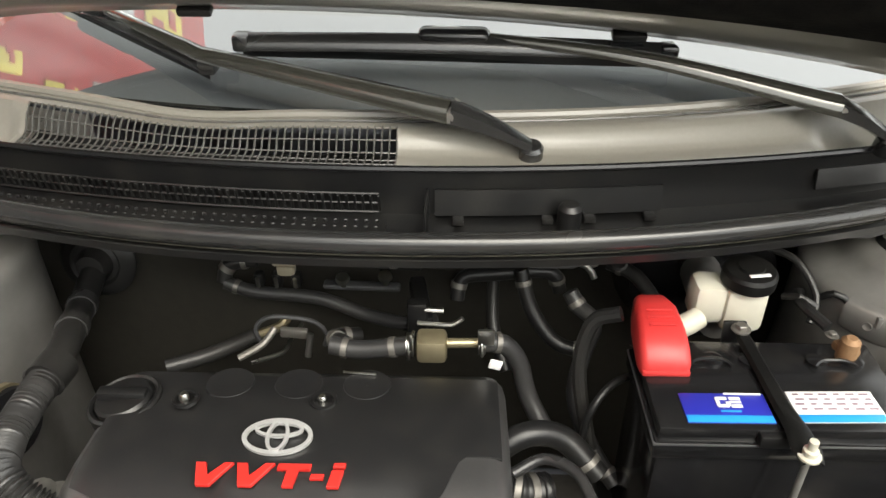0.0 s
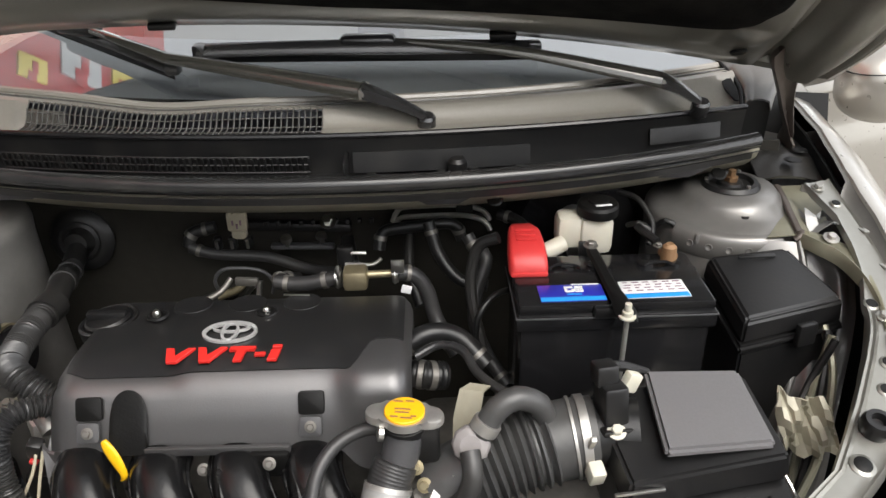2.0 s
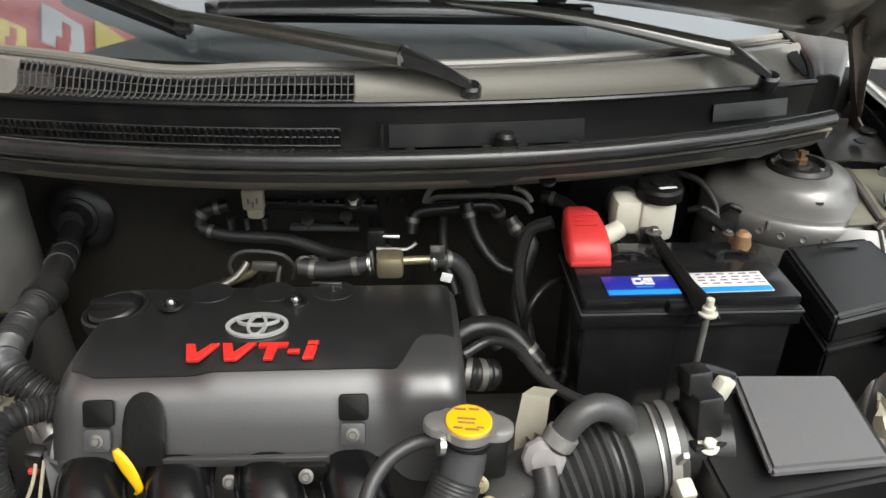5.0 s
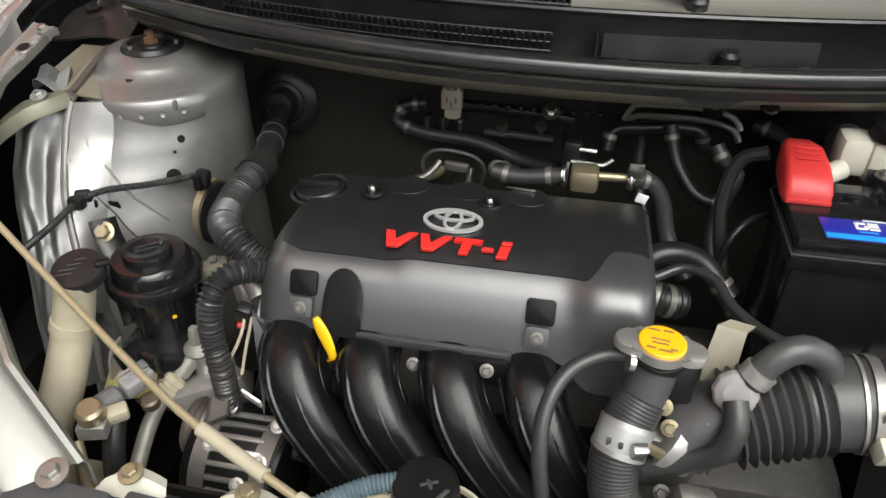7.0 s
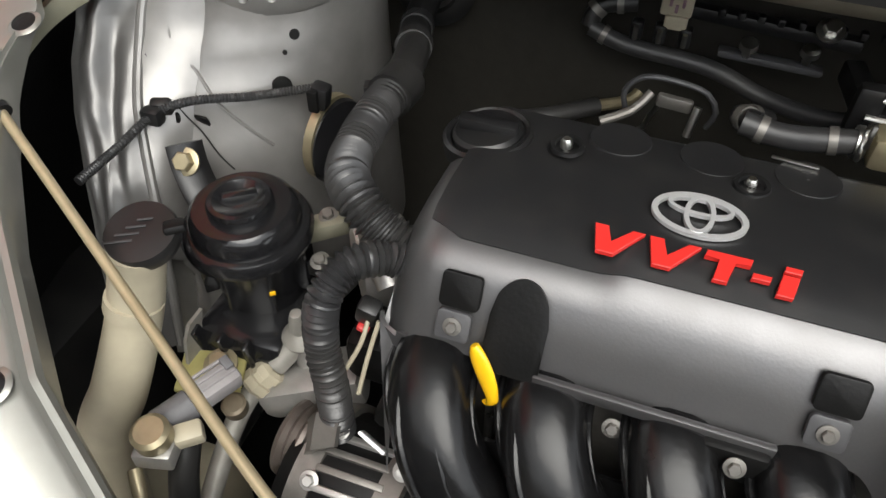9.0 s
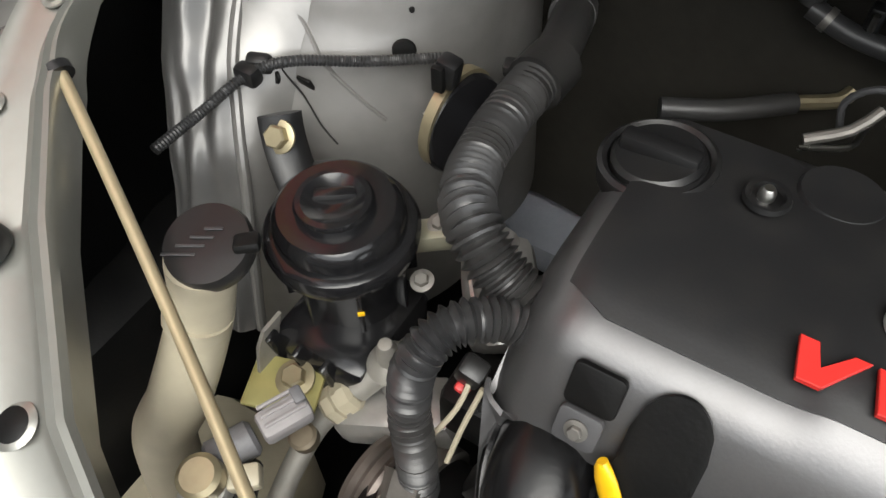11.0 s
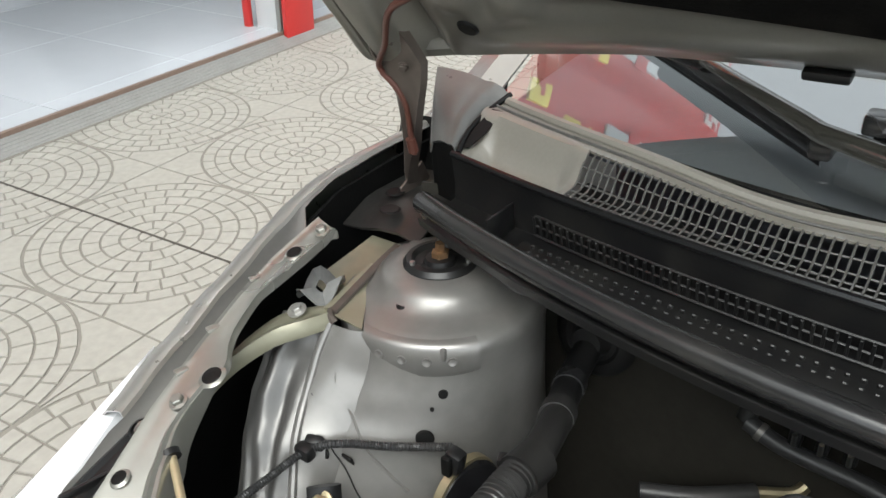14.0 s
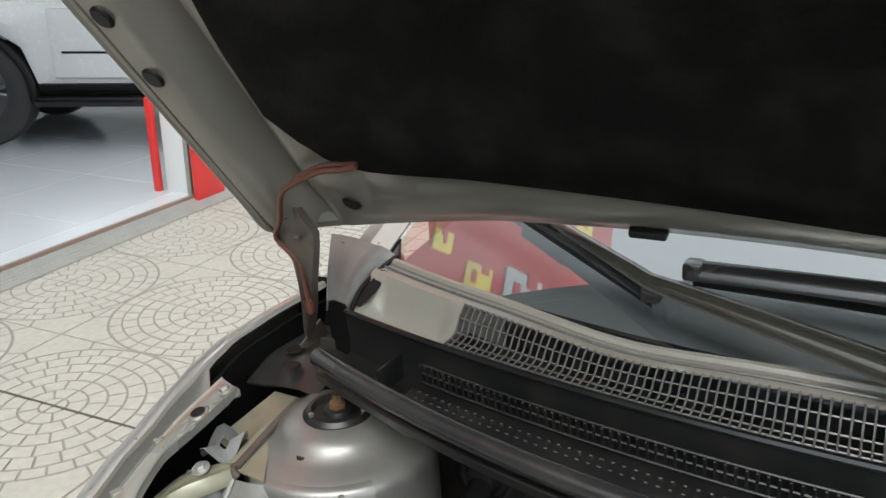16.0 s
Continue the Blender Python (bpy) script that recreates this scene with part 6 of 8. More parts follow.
part("logo_bar", box((0.302, -0.1955, 0.8530), (0.018, 0.002, 0.0008), 0.0002), "label_cyan", lab)
part("white_bar", box((0.318, -0.1735, 0.8530), (0.034, 0.002, 0.0008), 0.0002), "label_white", lab)
lab2 = part("label", box((0.399, -0.1865, 0.8515), (0.079, 0.039, 0.0012), 0.0003, (0, 0, 1.5)), "label_white", bat, "white printed label with a light blue stripe")
part("cyan_stripe", box((0.3985, -0.2015, 0.8523), (0.078, 0.009, 0.001), 0.0002, (0, 0, 1.5)), "label_cyan", lab2)
for j in range(4):
    for i in range(6):
        part("print_bar", box((0.367 + 0.0125 * i + 0.002 * (j % 2), -0.172 - 0.0062 * j + 0.0003 * i, 0.8525), (0.008 if (i + j) % 3 else 0.005, 0.0014, 0.0006), 0, (0, 0, 1.5)), "print_dark", lab2)
part("terminal", lathe([(0.010, 0), (0.009, 0.022), (0.005, 0.026), (0, 0.026)], (0.436, -0.118, 0.85), (0, 0, 1), 20), "copper", bat, "corroded terminal post")
clampm = part("cable_clamp", box((0.436, -0.114, 0.859), (0.018, 0.022, 0.010), 0.003, (0, 0, 15)), "copper", bat, "corroded brass clamp")
bolt("clamp_bolt", (0.428, -0.098, 0.862), (0, 0, 1), 0.0042, clampm, "dark_alu")
part("ground_cable", tube([(0.430, -0.085, 0.862), (0.415, -0.05, 0.866), (0.43, -0.01, 0.85), (0.46, 0.03, 0.82)], 0.006, 10), "rubber", bat)

rc = thing("terminal_cover", "bright red plastic battery terminal cover", "terminal cover", (0.245, -0.125, 0.85))
rows = []
for y, x0, x1, low, top in ((-0.056, 0.242, 0.266, 0.858, 0.876), (-0.062, 0.237, 0.270, 0.853, 0.883), (-0.085, 0.233, 0.275, 0.852, 0.888), (-0.112, 0.231, 0.277, 0.851, 0.885), (-0.132, 0.230, 0.278, 0.850, 0.877), (-0.143, 0.231, 0.278, 0.850, 0.868), (-0.148, 0.233, 0.276, 0.850, 0.858)):
    b = 0.006
    rows.append([Vector(q) for q in ((x0, y, low), (x0, y, top - b), (x0 + b * 0.4, y, top - b * 0.3), (x0 + b, y, top), (x1 - b, y, top), (x1 - b * 0.4, y, top - b * 0.3), (x1, y, top - b), (x1, y, low))])
part("hood", loft(rows, closed=True, caps=True), "red", rc, angle=40)
for k in range(3):
    part("ridge", box((0.254, -0.094 - 0.010 * k, 0.8885 - 0.0012 * k), (0.026, 0.003, 0.0025), 0.001, (5, 0, 0)), "red", rc)
part("front_lip", box((0.2545, -0.147, 0.8535), (0.046, 0.006, 0.006), 0.002), "red", rc)
part("cable", tube([(0.222, -0.080, 0.872), (0.195, -0.075, 0.855), (0.185, -0.09, 0.80), (0.20, -0.12, 0.72)], 0.008, 10), "rubber", rc)

hold = thing("battery_strap", "black steel battery hold-down strap", "strap", (0.345, -0.16, 0.86))
rows = []
for p, w in (((0.342, -0.080, 0.858), 0.006), ((0.343, -0.100, 0.8565), 0.008), ((0.346, -0.150, 0.8555), 0.008), ((0.348, -0.190, 0.8555), 0.009), ((0.351, -0.218, 0.8555), 0.011), ((0.353, -0.236, 0.852), 0.013), ((0.354, -0.252, 0.848), 0.010)):
    rows.append([Vector(p) + Vector((-w, 0, 0)), Vector(p) + Vector((-w * 0.6, 0, 0.003)), Vector(p) + Vector((w * 0.6, 0, 0.003)), Vector(p) + Vector((w, 0, 0))])
part("bar", loft(rows, solid=0.002), "matte_black", hold)
part("edge_hook", box((0.336, -0.218, 0.842), (0.030, 0.012, 0.014), 0.003), "black", hold)
part("hook_bolt", rod_between((0.353, -0.244, 0.862), (0.350, -0.246, 0.66), 0.0032), "alu", hold, "grey steel hook bolt")
part("nut", lathe([(0.010, 0), (0.010, 0.002), (0.0065, 0.003), (0.0065, 0.008), (0.004, 0.009), (0.004, 0.018), (0, 0.019)], (0.353, -0.244, 0.850), (0, 0, 1), 12), "white_plastic", hold, "pale dusty nut")
bolt("rear_bolt", (0.342, -0.088, 0.860), (0, 0, 1), 0.006, hold, "dark_alu")
part("rear_bracket", box((0.341, -0.076, 0.845), (0.024, 0.005, 0.03), 0.002, (-10, 0, 0)), "black", hold)
tray = part("battery_tray", box((0.350, -0.155, 0.618), (0.26, 0.15, 0.025), 0.006), "black", car)

# ---- fuse box ----
fb = thing("fuse_box", "black plastic fuse box with a clipped lid", "fuse box", (0.56, -0.17, 0.70))


def quad_block(top, zs, inset, bm=None):
    """A block under four top corners: rings at drops zs, each inset a little."""
    c = sum((Vector(p) for p in top), Vector()) / 4
    rows = [[Vector(p) + (c - Vector(p)).normalized() * i - Vector((0, 0, z)) for p in top] for z, i in zip(zs, inset)]
    bm = loft(rows, bm, closed=True, caps=True)
    bmesh.ops.bevel(bm, geom=[e for e in bm.edges], offset=0.0035, segments=2, affect="EDGES")
    return bm


FT = [(0.484, -0.118, 0.858), (0.594, -0.105, 0.862), (0.632, -0.196, 0.836), (0.492, -0.240, 0.836)]
part("lid", quad_block(FT, (0.0, 0.004, 0.032), (0.008, 0.002, 0.0)), "black", fb, angle=30)
part("rim", quad_block(FT, (0.034, 0.044), (-0.005, -0.005)), "black", fb)
part("body", quad_block(FT, (0.046, 0.18), (0.002, 0.012)), "black", fb)
part("clip", box((0.575, -0.224, 0.806), (0.026, 0.010, 0.030), 0.003, (0, 0, 17)), "black", fb)
part("clip", box((0.628, -0.15, 0.816), (0.010, 0.024, 0.026), 0.003, (0, 0, 10)), "black", fb)
part("raised_mark", box((0.545, -0.128, 0.8605), (0.05, 0.006, 0.0015), 0.0005, (14, 2, 5)), "black", fb)
for k in range(6):
    part("harness", tube([(0.55 + 0.008 * k, -0.18, 0.70), (0.56 + 0.01 * k, -0.16 - 0.02 * (k % 3), 0.63), (0.58 + 0.01 * k, -0.12, 0.56)], 0.005, 8), "rubber", fb)

# ---- air filter box, sensor, bellows ----
ab = thing("air_filter_box", "grey and black plastic air filter box", "air box", (0.41, -0.37, 0.70))
AT = [(0.357, -0.312, 0.828), (0.453, -0.320, 0.832), (0.464, -0.404, 0.806), (0.352, -0.418, 0.812)]
part("lid", quad_block(AT, (0.0, 0.010), (0.0, -0.002)), "lid_grey", ab, "raised grey lid panel")
part("upper_shell", quad_block([(0.30, -0.318, 0.806), (0.462, -0.316, 0.822), (0.476, -0.412, 0.796), (0.318, -0.432, 0.784)], (0.0, 0.03), (0.0, -0.006)), "black", ab)
part("lower_shell", quad_block([(0.305, -0.322, 0.77), (0.472, -0.318, 0.775), (0.488, -0.440, 0.758), (0.315, -0.452, 0.752)], (0.0, 0.14), (0.0, 0.02)), "black", ab)
part("neck", tube([(0.292, -0.348, 0.772), (0.315, -0.350, 0.776), (0.345, -0.355, 0.780)], 0.036, 22), "black", ab)
for k in range(6):
    part("rib", box((0.345 + 0.022 * k, -0.4475 + 0.0015 * k, 0.738), (0.004, 0.010, 0.05), 0.001, (-14, 0, 0)), "black", ab)
part("wire_clip", tube([(0.468, -0.425, 0.782), (0.474, -0.440, 0.77), (0.480, -0.446, 0.745), (0.470, -0.45, 0.735)], 0.002, 8), "steel", ab)
part("front_edge", box((0.325, -0.437, 0.779), (0.055, 0.004, 0.003), 0.001, (0, 8, 14)), "steel", ab, "pale edge strip")
maf = thing("air_flow_sensor", "black air flow sensor on the intake neck", "sensor", (0.312, -0.352, 0.80))
part("body", box((0.312, -0.354, 0.822), (0.026, 0.036, 0.042), 0.004, (-12, 0, 10)), "black", maf)
part("flange", box((0.314, -0.362, 0.798), (0.034, 0.040, 0.006), 0.002, (-12, 0, 10)), "black", maf)
part("plug", box((0.306, -0.342, 0.848), (0.024, 0.024, 0.024), 0.004, (-12, 0, 10)), "black", maf)
bolt("screw", (0.314, -0.378, 0.802), (0, -0.4, 1), 0.006, maf, "white_plastic")
part("lead", tube([(0.308, -0.332, 0.842), (0.318, -0.312, 0.832), (0.335, -0.302, 0.826), (0.365, -0.298, 0.812)], 0.006, 10), "rubber", maf)
part("white_clip", box((0.335, -0.338, 0.833), (0.018, 0.012, 0.022), 0.003, (0, 25, 20)), "white_plastic", maf, "off-white cable clip")

bel = thing("intake_hose", "dark rubber intake hose with bellows", "intake hose", (0.23, -0.36, 0.70))
part("throttle_end", tube([(0.135, -0.372, 0.725), (0.155, -0.368, 0.738), (0.175, -0.364, 0.746)], 0.038, 24), "bellows", bel)
part("bellows", tube([(0.175, -0.364, 0.746), (0.21, -0.357, 0.756), (0.252, -0.350, 0.765)], 0.042, 28, ridges=0.0042, pitch=0.0098), "bellows", bel)
part("box_end", tube([(0.252, -0.350, 0.765), (0.275, -0.348, 0.769), (0.300, -0.348, 0.772)], 0.042, 24), "bellows", bel)
cl = part("hose_clamp", tube([(0.283, -0.348, 0.770), (0.292, -0.348, 0.771)], 0.0445, 28), "alu", bel, "dull metal band clamp")
part("clamp_screw", box((0.292, -0.396, 0.765), (0.016, 0.018, 0.022), 0.003, (20, 0, 10)), "white_plastic", cl, "pale clamp screw block")
part("clamp_strap", tube([(0.276, -0.348, 0.769), (0.279, -0.348, 0.7695)], 0.0440, 28), "alu", cl)
part("clamp_tail", box((0.287, -0.388, 0.795), (0.006, 0.006, 0.035), 0.001, (30, 0, 0)), "alu", cl)
part("breather", tube([(0.178, -0.372, 0.800), (0.195, -0.366, 0.826), (0.215, -0.360, 0.834), (0.238, -0.356, 0.822), (0.246, -0.352, 0.800)], 0.0125, 14), "bellows", bel, "grey breather hose")
vs = thing("vacuum_valve", "pale grey plastic valve with a hose", "valve", (0.172, -0.365, 0.785))
part("hex_body", lathe([(0.016, -0.008), (0.0195, -0.004), (0.0200, 0.002), (0.018, 0.006), (0.011, 0.010), (0, 0.010)], (0.168, -0.378, 0.792), (-0.1, -0.9, 0.5), 10), "sensor_grey", vs, angle=20)
part("collar", tube([(0.180, -0.372, 0.804), (0.186, -0.370, 0.814)], 0.015, 14), "alu", vs)
part("hose", tube([(0.166, -0.392, 0.795), (0.168, -0.408, 0.780), (0.162, -0.412, 0.755), (0.145, -0.408, 0.735), (0.105, -0.402, 0.708)], 0.0105, 14), "hose", vs)

# ---- radiator filler, hoses ----
rad = thing("radiator_filler", "radiator cap with orange sticker on its filler neck", "radiator cap", (0.10, -0.36, 0.76))
capm = (0.102, -0.365, 0.822)
poly = []
for k in range(48):
    a = math.tau * k / 48
    r = 0.0235 + 0.0165 * max(0, abs(math.cos(a)) - 0.80) / 0.20
    poly.append((r * math.cos(a), r * math.sin(a) * 0.98))
CM = Matrix.Translation(capm) @ Euler((radians(-1), radians(2), radians(-6))).to_matrix().to_4x4()
cp = part("cap", prism(poly, 0.009, CM @ Matrix.Translation((0, 0, -0.006)), 0.003), "alu", rad, "silver metal cap with two ears")
part("sticker", lathe([(0.0205, 0.0), (0.0205, 0.0022), (0.0195, 0.003), (0, 0.0034)], CM @ Vector((0, 0, 0.003)), CM.to_3x3() @ Vector((0, 0, 1)), 32), "orange", cp, "worn orange sticker")
for k, (x, y, w) in enumerate(((-0.008, 0.012, 0.010), (0.004, 0.013, 0.009), (-0.009, -0.012, 0.008), (0.003, -0.013, 0.012), (0.010, -0.010, 0.006), (-0.002, 0.0, 0.016), (-0.002, -0.005, 0.014))):
    bm = box((0, 0, 0), (w, 0.0018, 0.0006), 0)
    bmesh.ops.transform(bm, matrix=CM @ Matrix.Translation((x, y, 0.0066)), verts=bm.verts)
    part("print_bar", bm, "copper", cp)
part("neck", lathe([(0.019, -0.03), (0.019, 0.0), (0.023, 0.004), (0.023, 0.008)], (0.102, -0.367, 0.808), (0, -0.05, 1), 24), "black", rad)
part("filler_pipe", tube([(0.101, -0.368, 0.80), (0.095, -0.378, 0.775), (0.088, -0.388, 0.755)], 0.0195, 20), "grey_plastic", rad)
part("tab", box((0.112, -0.362, 0.79), (0.05, 0.03, 0.05), 0.006), "black", rad)
uh = thing("radiator_hose", "thick ribbed rubber radiator hose with wire clamp", "hose", (0.075, -0.41, 0.70))
part("hose", tube([(0.092, -0.382, 0.775), (0.083, -0.396, 0.755), (0.076, -0.412, 0.728), (0.078, -0.427, 0.700), (0.092, -0.438, 0.680), (0.125, -0.442, 0.668), (0.17, -0.44, 0.655)], 0.0225, 22, ridges=0.0002, pitch=0.0036), "hose", uh)
wc = part("clamp_band", tube([(0.0835, -0.3955, 0.7555), (0.0805, -0.4025, 0.7465), (0.0775, -0.4095, 0.7345)], 0.0243, 28), "pale_band", uh, "scuffed pale band clamp")
for a, b in (((0.0838, -0.3948, 0.7565), (0.0826, -0.398, 0.7525)), ((0.0783, -0.4075, 0.738), (0.0771, -0.4102, 0.7335))):
    part("clamp_wire", tube([a, b], 0.0249, 28), "alu", wc)
for k in range(4):
    a = 3.9 + 0.22 * k
    part("print_bar", box((0.0805 + 0.0246 * math.cos(a), -0.4015 + 0.0246 * math.sin(a) * 0.95, 0.7455 + 0.010 * (k % 2)), (0.004, 0.003, 0.008), 0.0005), "grey_plastic", wc)
part("clamp_ear", box((0.092, -0.424, 0.750), (0.014, 0.010, 0.026), 0.002, (20, 0, 15)), "steel", wc)
oh = thing("overflow_hose", "thin grey overflow hose from the radiator cap", "hose", (0.05, -0.38, 0.75))
part("hose", tube([(0.092, -0.370, 0.806), (0.062, -0.362, 0.802), (0.030, -0.376, 0.792), (0.012, -0.402, 0.772), (0.010, -0.430, 0.733), (0.024, -0.455, 0.655), (0.03, -0.46, 0.60)], 0.0072, 14), "hose", oh)
part("clamp", tube([(0.080, -0.376, 0.8085), (0.075, -0.3768, 0.8095)], 0.0088, 16), "steel", oh, "steel spring clamp")
jn = thing("thermostat_housing", "cast aluminium housing with bolts and brackets", "housing", (0.14, -0.36, 0.66))
part("casting", box((0.125, -0.352, 0.695), (0.07, 0.07, 0.09), 0.016, (10, 8, 12)), "dark_alu", jn)
part("flange", lathe([(0.040, -0.006), (0.042, 0.0), (0.040, 0.008), (0.034, 0.01), (0, 0.01)], (0.125, -0.372, 0.722), (-0.7, 0.1, 0.4), 24), "alu", jn)
for x, y, z in ((0.120, -0.392, 0.752), (0.128, -0.402, 0.728), (0.140, -0.39, 0.70), (0.112, -0.385, 0.77), (0.125, -0.405, 0.68)):
    bolt("bolt", (x, y, z), (-0.2, -0.8, 0.5), 0.005, jn, "brass" if z > 0.74 else "dark_alu")
part("lever", box((0.108, -0.408, 0.738), (0.034, 0.006, 0.010), 0.002, (0, 35, 10)), "brass", jn)
part("bracket", loft([[(0.150, -0.335, 0.73), (0.152, -0.318, 0.775), (0.160, -0.300, 0.800), (0.172, -0.292, 0.802)], [(0.178, -0.345, 0.735), (0.180, -0.325, 0.778), (0.186, -0.306, 0.800), (0.194, -0.298, 0.802)]], solid=0.003), "beam_paint", jn, "folded pale metal bracket")
for k in range(4):
    part("coil", tube([(0.142 + 0.007 * k, -0.392, 0.70), (0.146 + 0.007 * k, -0.402, 0.735), (0.150 + 0.007 * k, -0.392, 0.765)], 0.0022, 8), "alu", jn)

# ---- hoses and pipes at the back of the bay ----
HOSES = (
    ("heater_hose", "thick grey heater hose curving down", 0.0108, "hose", ((0.085, -0.050, 0.806), (0.108, -0.045, 0.800), (0.126, -0.048, 0.775), (0.138, -0.06, 0.735), (0.165, -0.09, 0.695))),
    ("heater_hose", "long grey heater hose beside the battery", 0.0095, "hose", ((0.186, 0.02, 0.826), (0.196, 0.01, 0.812), (0.212, -0.01, 0.803), (0.198, -0.03, 0.765), (0.192, -0.05, 0.725), (0.21, -0.085, 0.685), (0.235, -0.12, 0.66))),
    ("vacuum_hose", "long black vacuum hose across the firewall", 0.0085, "hose", ((-0.240, 0.085, 0.785), (-0.20, 0.08, 0.775), (-0.12, 0.075, 0.770), (-0.06, 0.06, 0.757), (-0.01, 0.04, 0.76), (0.03, 0.03, 0.772))),
    ("vacuum_hose", "black hose over the fuel rail", 0.0095, "rubber", ((-0.20, 0.10, 0.812), (-0.235, 0.095, 0.805), (-0.242, 0.088, 0.785))),
    ("coolant_hose", "grey coolant hose to the metal joint", 0.0105, "hose", ((-0.085, -0.045, 0.795), (-0.05, -0.05, 0.793), (0.002, -0.052, 0.802))),
    ("coolant_hose", "bent black hose above the joint", 0.010, "rubber", ((-0.06, 0.0, 0.772), (-0.085, -0.02, 0.785), (-0.07, -0.042, 0.794))),
    ("air_hose", "wide black rubber air hose", 0.013, "rubber", ((0.085, -0.170, 0.755), (0.125, -0.155, 0.775), (0.165, -0.150, 0.765), (0.20, -0.17, 0.735))),
    ("vacuum_hose", "black hose beneath the brake pipes", 0.009, "rubber", ((0.055, 0.05, 0.79), (0.062, 0.06, 0.815), (0.10, 0.06, 0.822), (0.165, 0.06, 0.826), (0.18, 0.06, 0.80))),
    ("vacuum_hose", "black hose falling behind the engine", 0.009, "rubber", ((0.130, 0.05, 0.835), (0.145, 0.03, 0.79), (0.175, 0.01, 0.757), (0.215, 0.0, 0.752))),
    ("vacuum_hose", "black hose into the firewall", 0.008, "rubber", ((0.10, 0.08, 0.80), (0.10, 0.04, 0.76), (0.115, 0.0, 0.72))),
    ("vacuum_hose", "curled black hose near the brake servo", 0.0085, "rubber", ((0.235, 0.06, 0.84), (0.265, 0.04, 0.835), (0.285, 0.0, 0.815), (0.275, -0.03, 0.795), (0.255, -0.02, 0.79))),
    ("wiring_loop", "thin black wiring loop", 0.004, "rubber", ((0.190, -0.12, 0.72), (0.192, -0.13, 0.78), (0.215, -0.11, 0.802), (0.245, -0.09, 0.80))),
    ("wiring_loop", "thin wrapped wire to the throttle", 0.0055, "conduit", ((0.110, -0.205, 0.776), (0.14, -0.195, 0.786), (0.168, -0.215, 0.79), (0.182, -0.25, 0.785), (0.205, -0.29, 0.79), (0.235, -0.325, 0.80))),
    ("black_bend", "short ribbed black breather hose", 0.0175, "rubber", ((0.10, -0.195, 0.745), (0.125, -0.198, 0.742), (0.145, -0.19, 0.735))),
)
for name, label, r, material, pts in HOSES:
    t = thing(name, label, "hose", pts[0])
    part("hose", tube(pts, r, 14, ridges=0.0012 if name == "black_bend" else 0.0, pitch=0.007), material, t)
    if r > 0.008:
        # spring clamps near the ends
        path = smooth(pts, 0.006)
        for i in (2, len(path) - 4):
            part("clamp", tube([path[i], path[i + 1]], r + 0.0014, 16), "dark_alu", t, "dull spring clamp")

pipes = thing("brake_pipes", "bright steel pipes along the firewall", "pipe", (0.14, 0.10, 0.83))
for dz, dy in ((0.0, 0.0), (-0.014, -0.006)):
    part("pipe", tube([(0.075, 0.095 + dy, 0.815 + dz), (0.085, 0.095 + dy, 0.836 + dz), (0.11, 0.095 + dy, 0.840 + dz), (0.18, 0.095 + dy, 0.840 + dz), (0.215, 0.09 + dy, 0.832 + dz), (0.225, 0.085 + dy, 0.818 + dz)], 0.0042, 10), "steel", pipes)
part("bracket", box((0.186, 0.09, 0.848), (0.026, 0.012, 0.034), 0.004), "black", pipes)
bolt("bolt", (0.186, 0.082, 0.856), (0, -1, 0.3), 0.006, pipes, "brass")

joint = thing("pipe_joint", "dull metal coolant joint with spring clips", "joint", (0.03, -0.055, 0.80))
part("body", box((0.028, -0.052, 0.802), (0.034, 0.030, 0.030), 0.006), "brass", joint)
part("tube", rod_between((0.045, -0.052, 0.806), (0.085, -0.05, 0.806), 0.0055), "brass", joint)
for x, z in ((0.004, 0.802), (0.083, 0.807)):
    part("spring_clip", tube([(x, -0.0645, z - 0.008), (x, -0.066, z), (x, -0.058, z + 0.013), (x + 0.004, -0.046, z + 0.015)], 0.0022, 8), "steel", joint)
    part("clip_band", tube([(x - 0.004, -0.051, z), (x + 0.004, -0.051, z)], 0.0135, 18), "steel", joint)
part("clip_ear", box((0.006, -0.066, 0.818), (0.004, 0.004, 0.022), 0.001), "steel", joint)
part("clip_ear", box((0.087, -0.062, 0.823), (0.018, 0.004, 0.020), 0.001, (0, 0, 0)), "steel", joint)
part("violet_tag", box((0.098, -0.068, 0.790), (0.014, 0.003, 0.012), 0.001, (0, 15, 0)), "label_white", joint, "pale tag")

rl = thing("fuel_rail", "black rail with bolts on the firewall side", "rail", (-0.1, 0.1, 0.80))
part("bar", box((-0.075, 0.105, 0.808), (0.17, 0.016, 0.014), 0.004, (0, 3, 0)), "black", rl)
part("lower_bar", box((-0.066, 0.088, 0.781), (0.098, 0.014, 0.008), 0.003, (0, 2, 0)), "grey_plastic", rl)
for x, z in ((-0.089, 0.790), (-0.035, 0.794)):
    part("stud", lathe([(0.004, 0), (0.004, 0.010), (0.009, 0.012), (0.008, 0.018), (0, 0.019)], (x, 0.084, z - 0.006), (0, -0.3, 1), 14), "steel", rl)
bolt("bolt", (-0.024, 0.09, 0.820), (0, -0.6, 1), 0.008, rl)
for x in (-0.195, -0.172, -0.148):
    part("plug", box((x, 0.085, 0.792), (0.012, 0.014, 0.020), 0.003), "black", rl)
    part("pin", rod_between((x, 0.076, 0.786), (x, 0.074, 0.800), 0.0025), "steel", rl)
for k in range(10):
    x = -0.12 + 0.018 * k
    part("lug", box((x, 0.096, 0.818), (0.007, 0.010, 0.008), 0.002), "black", rl)
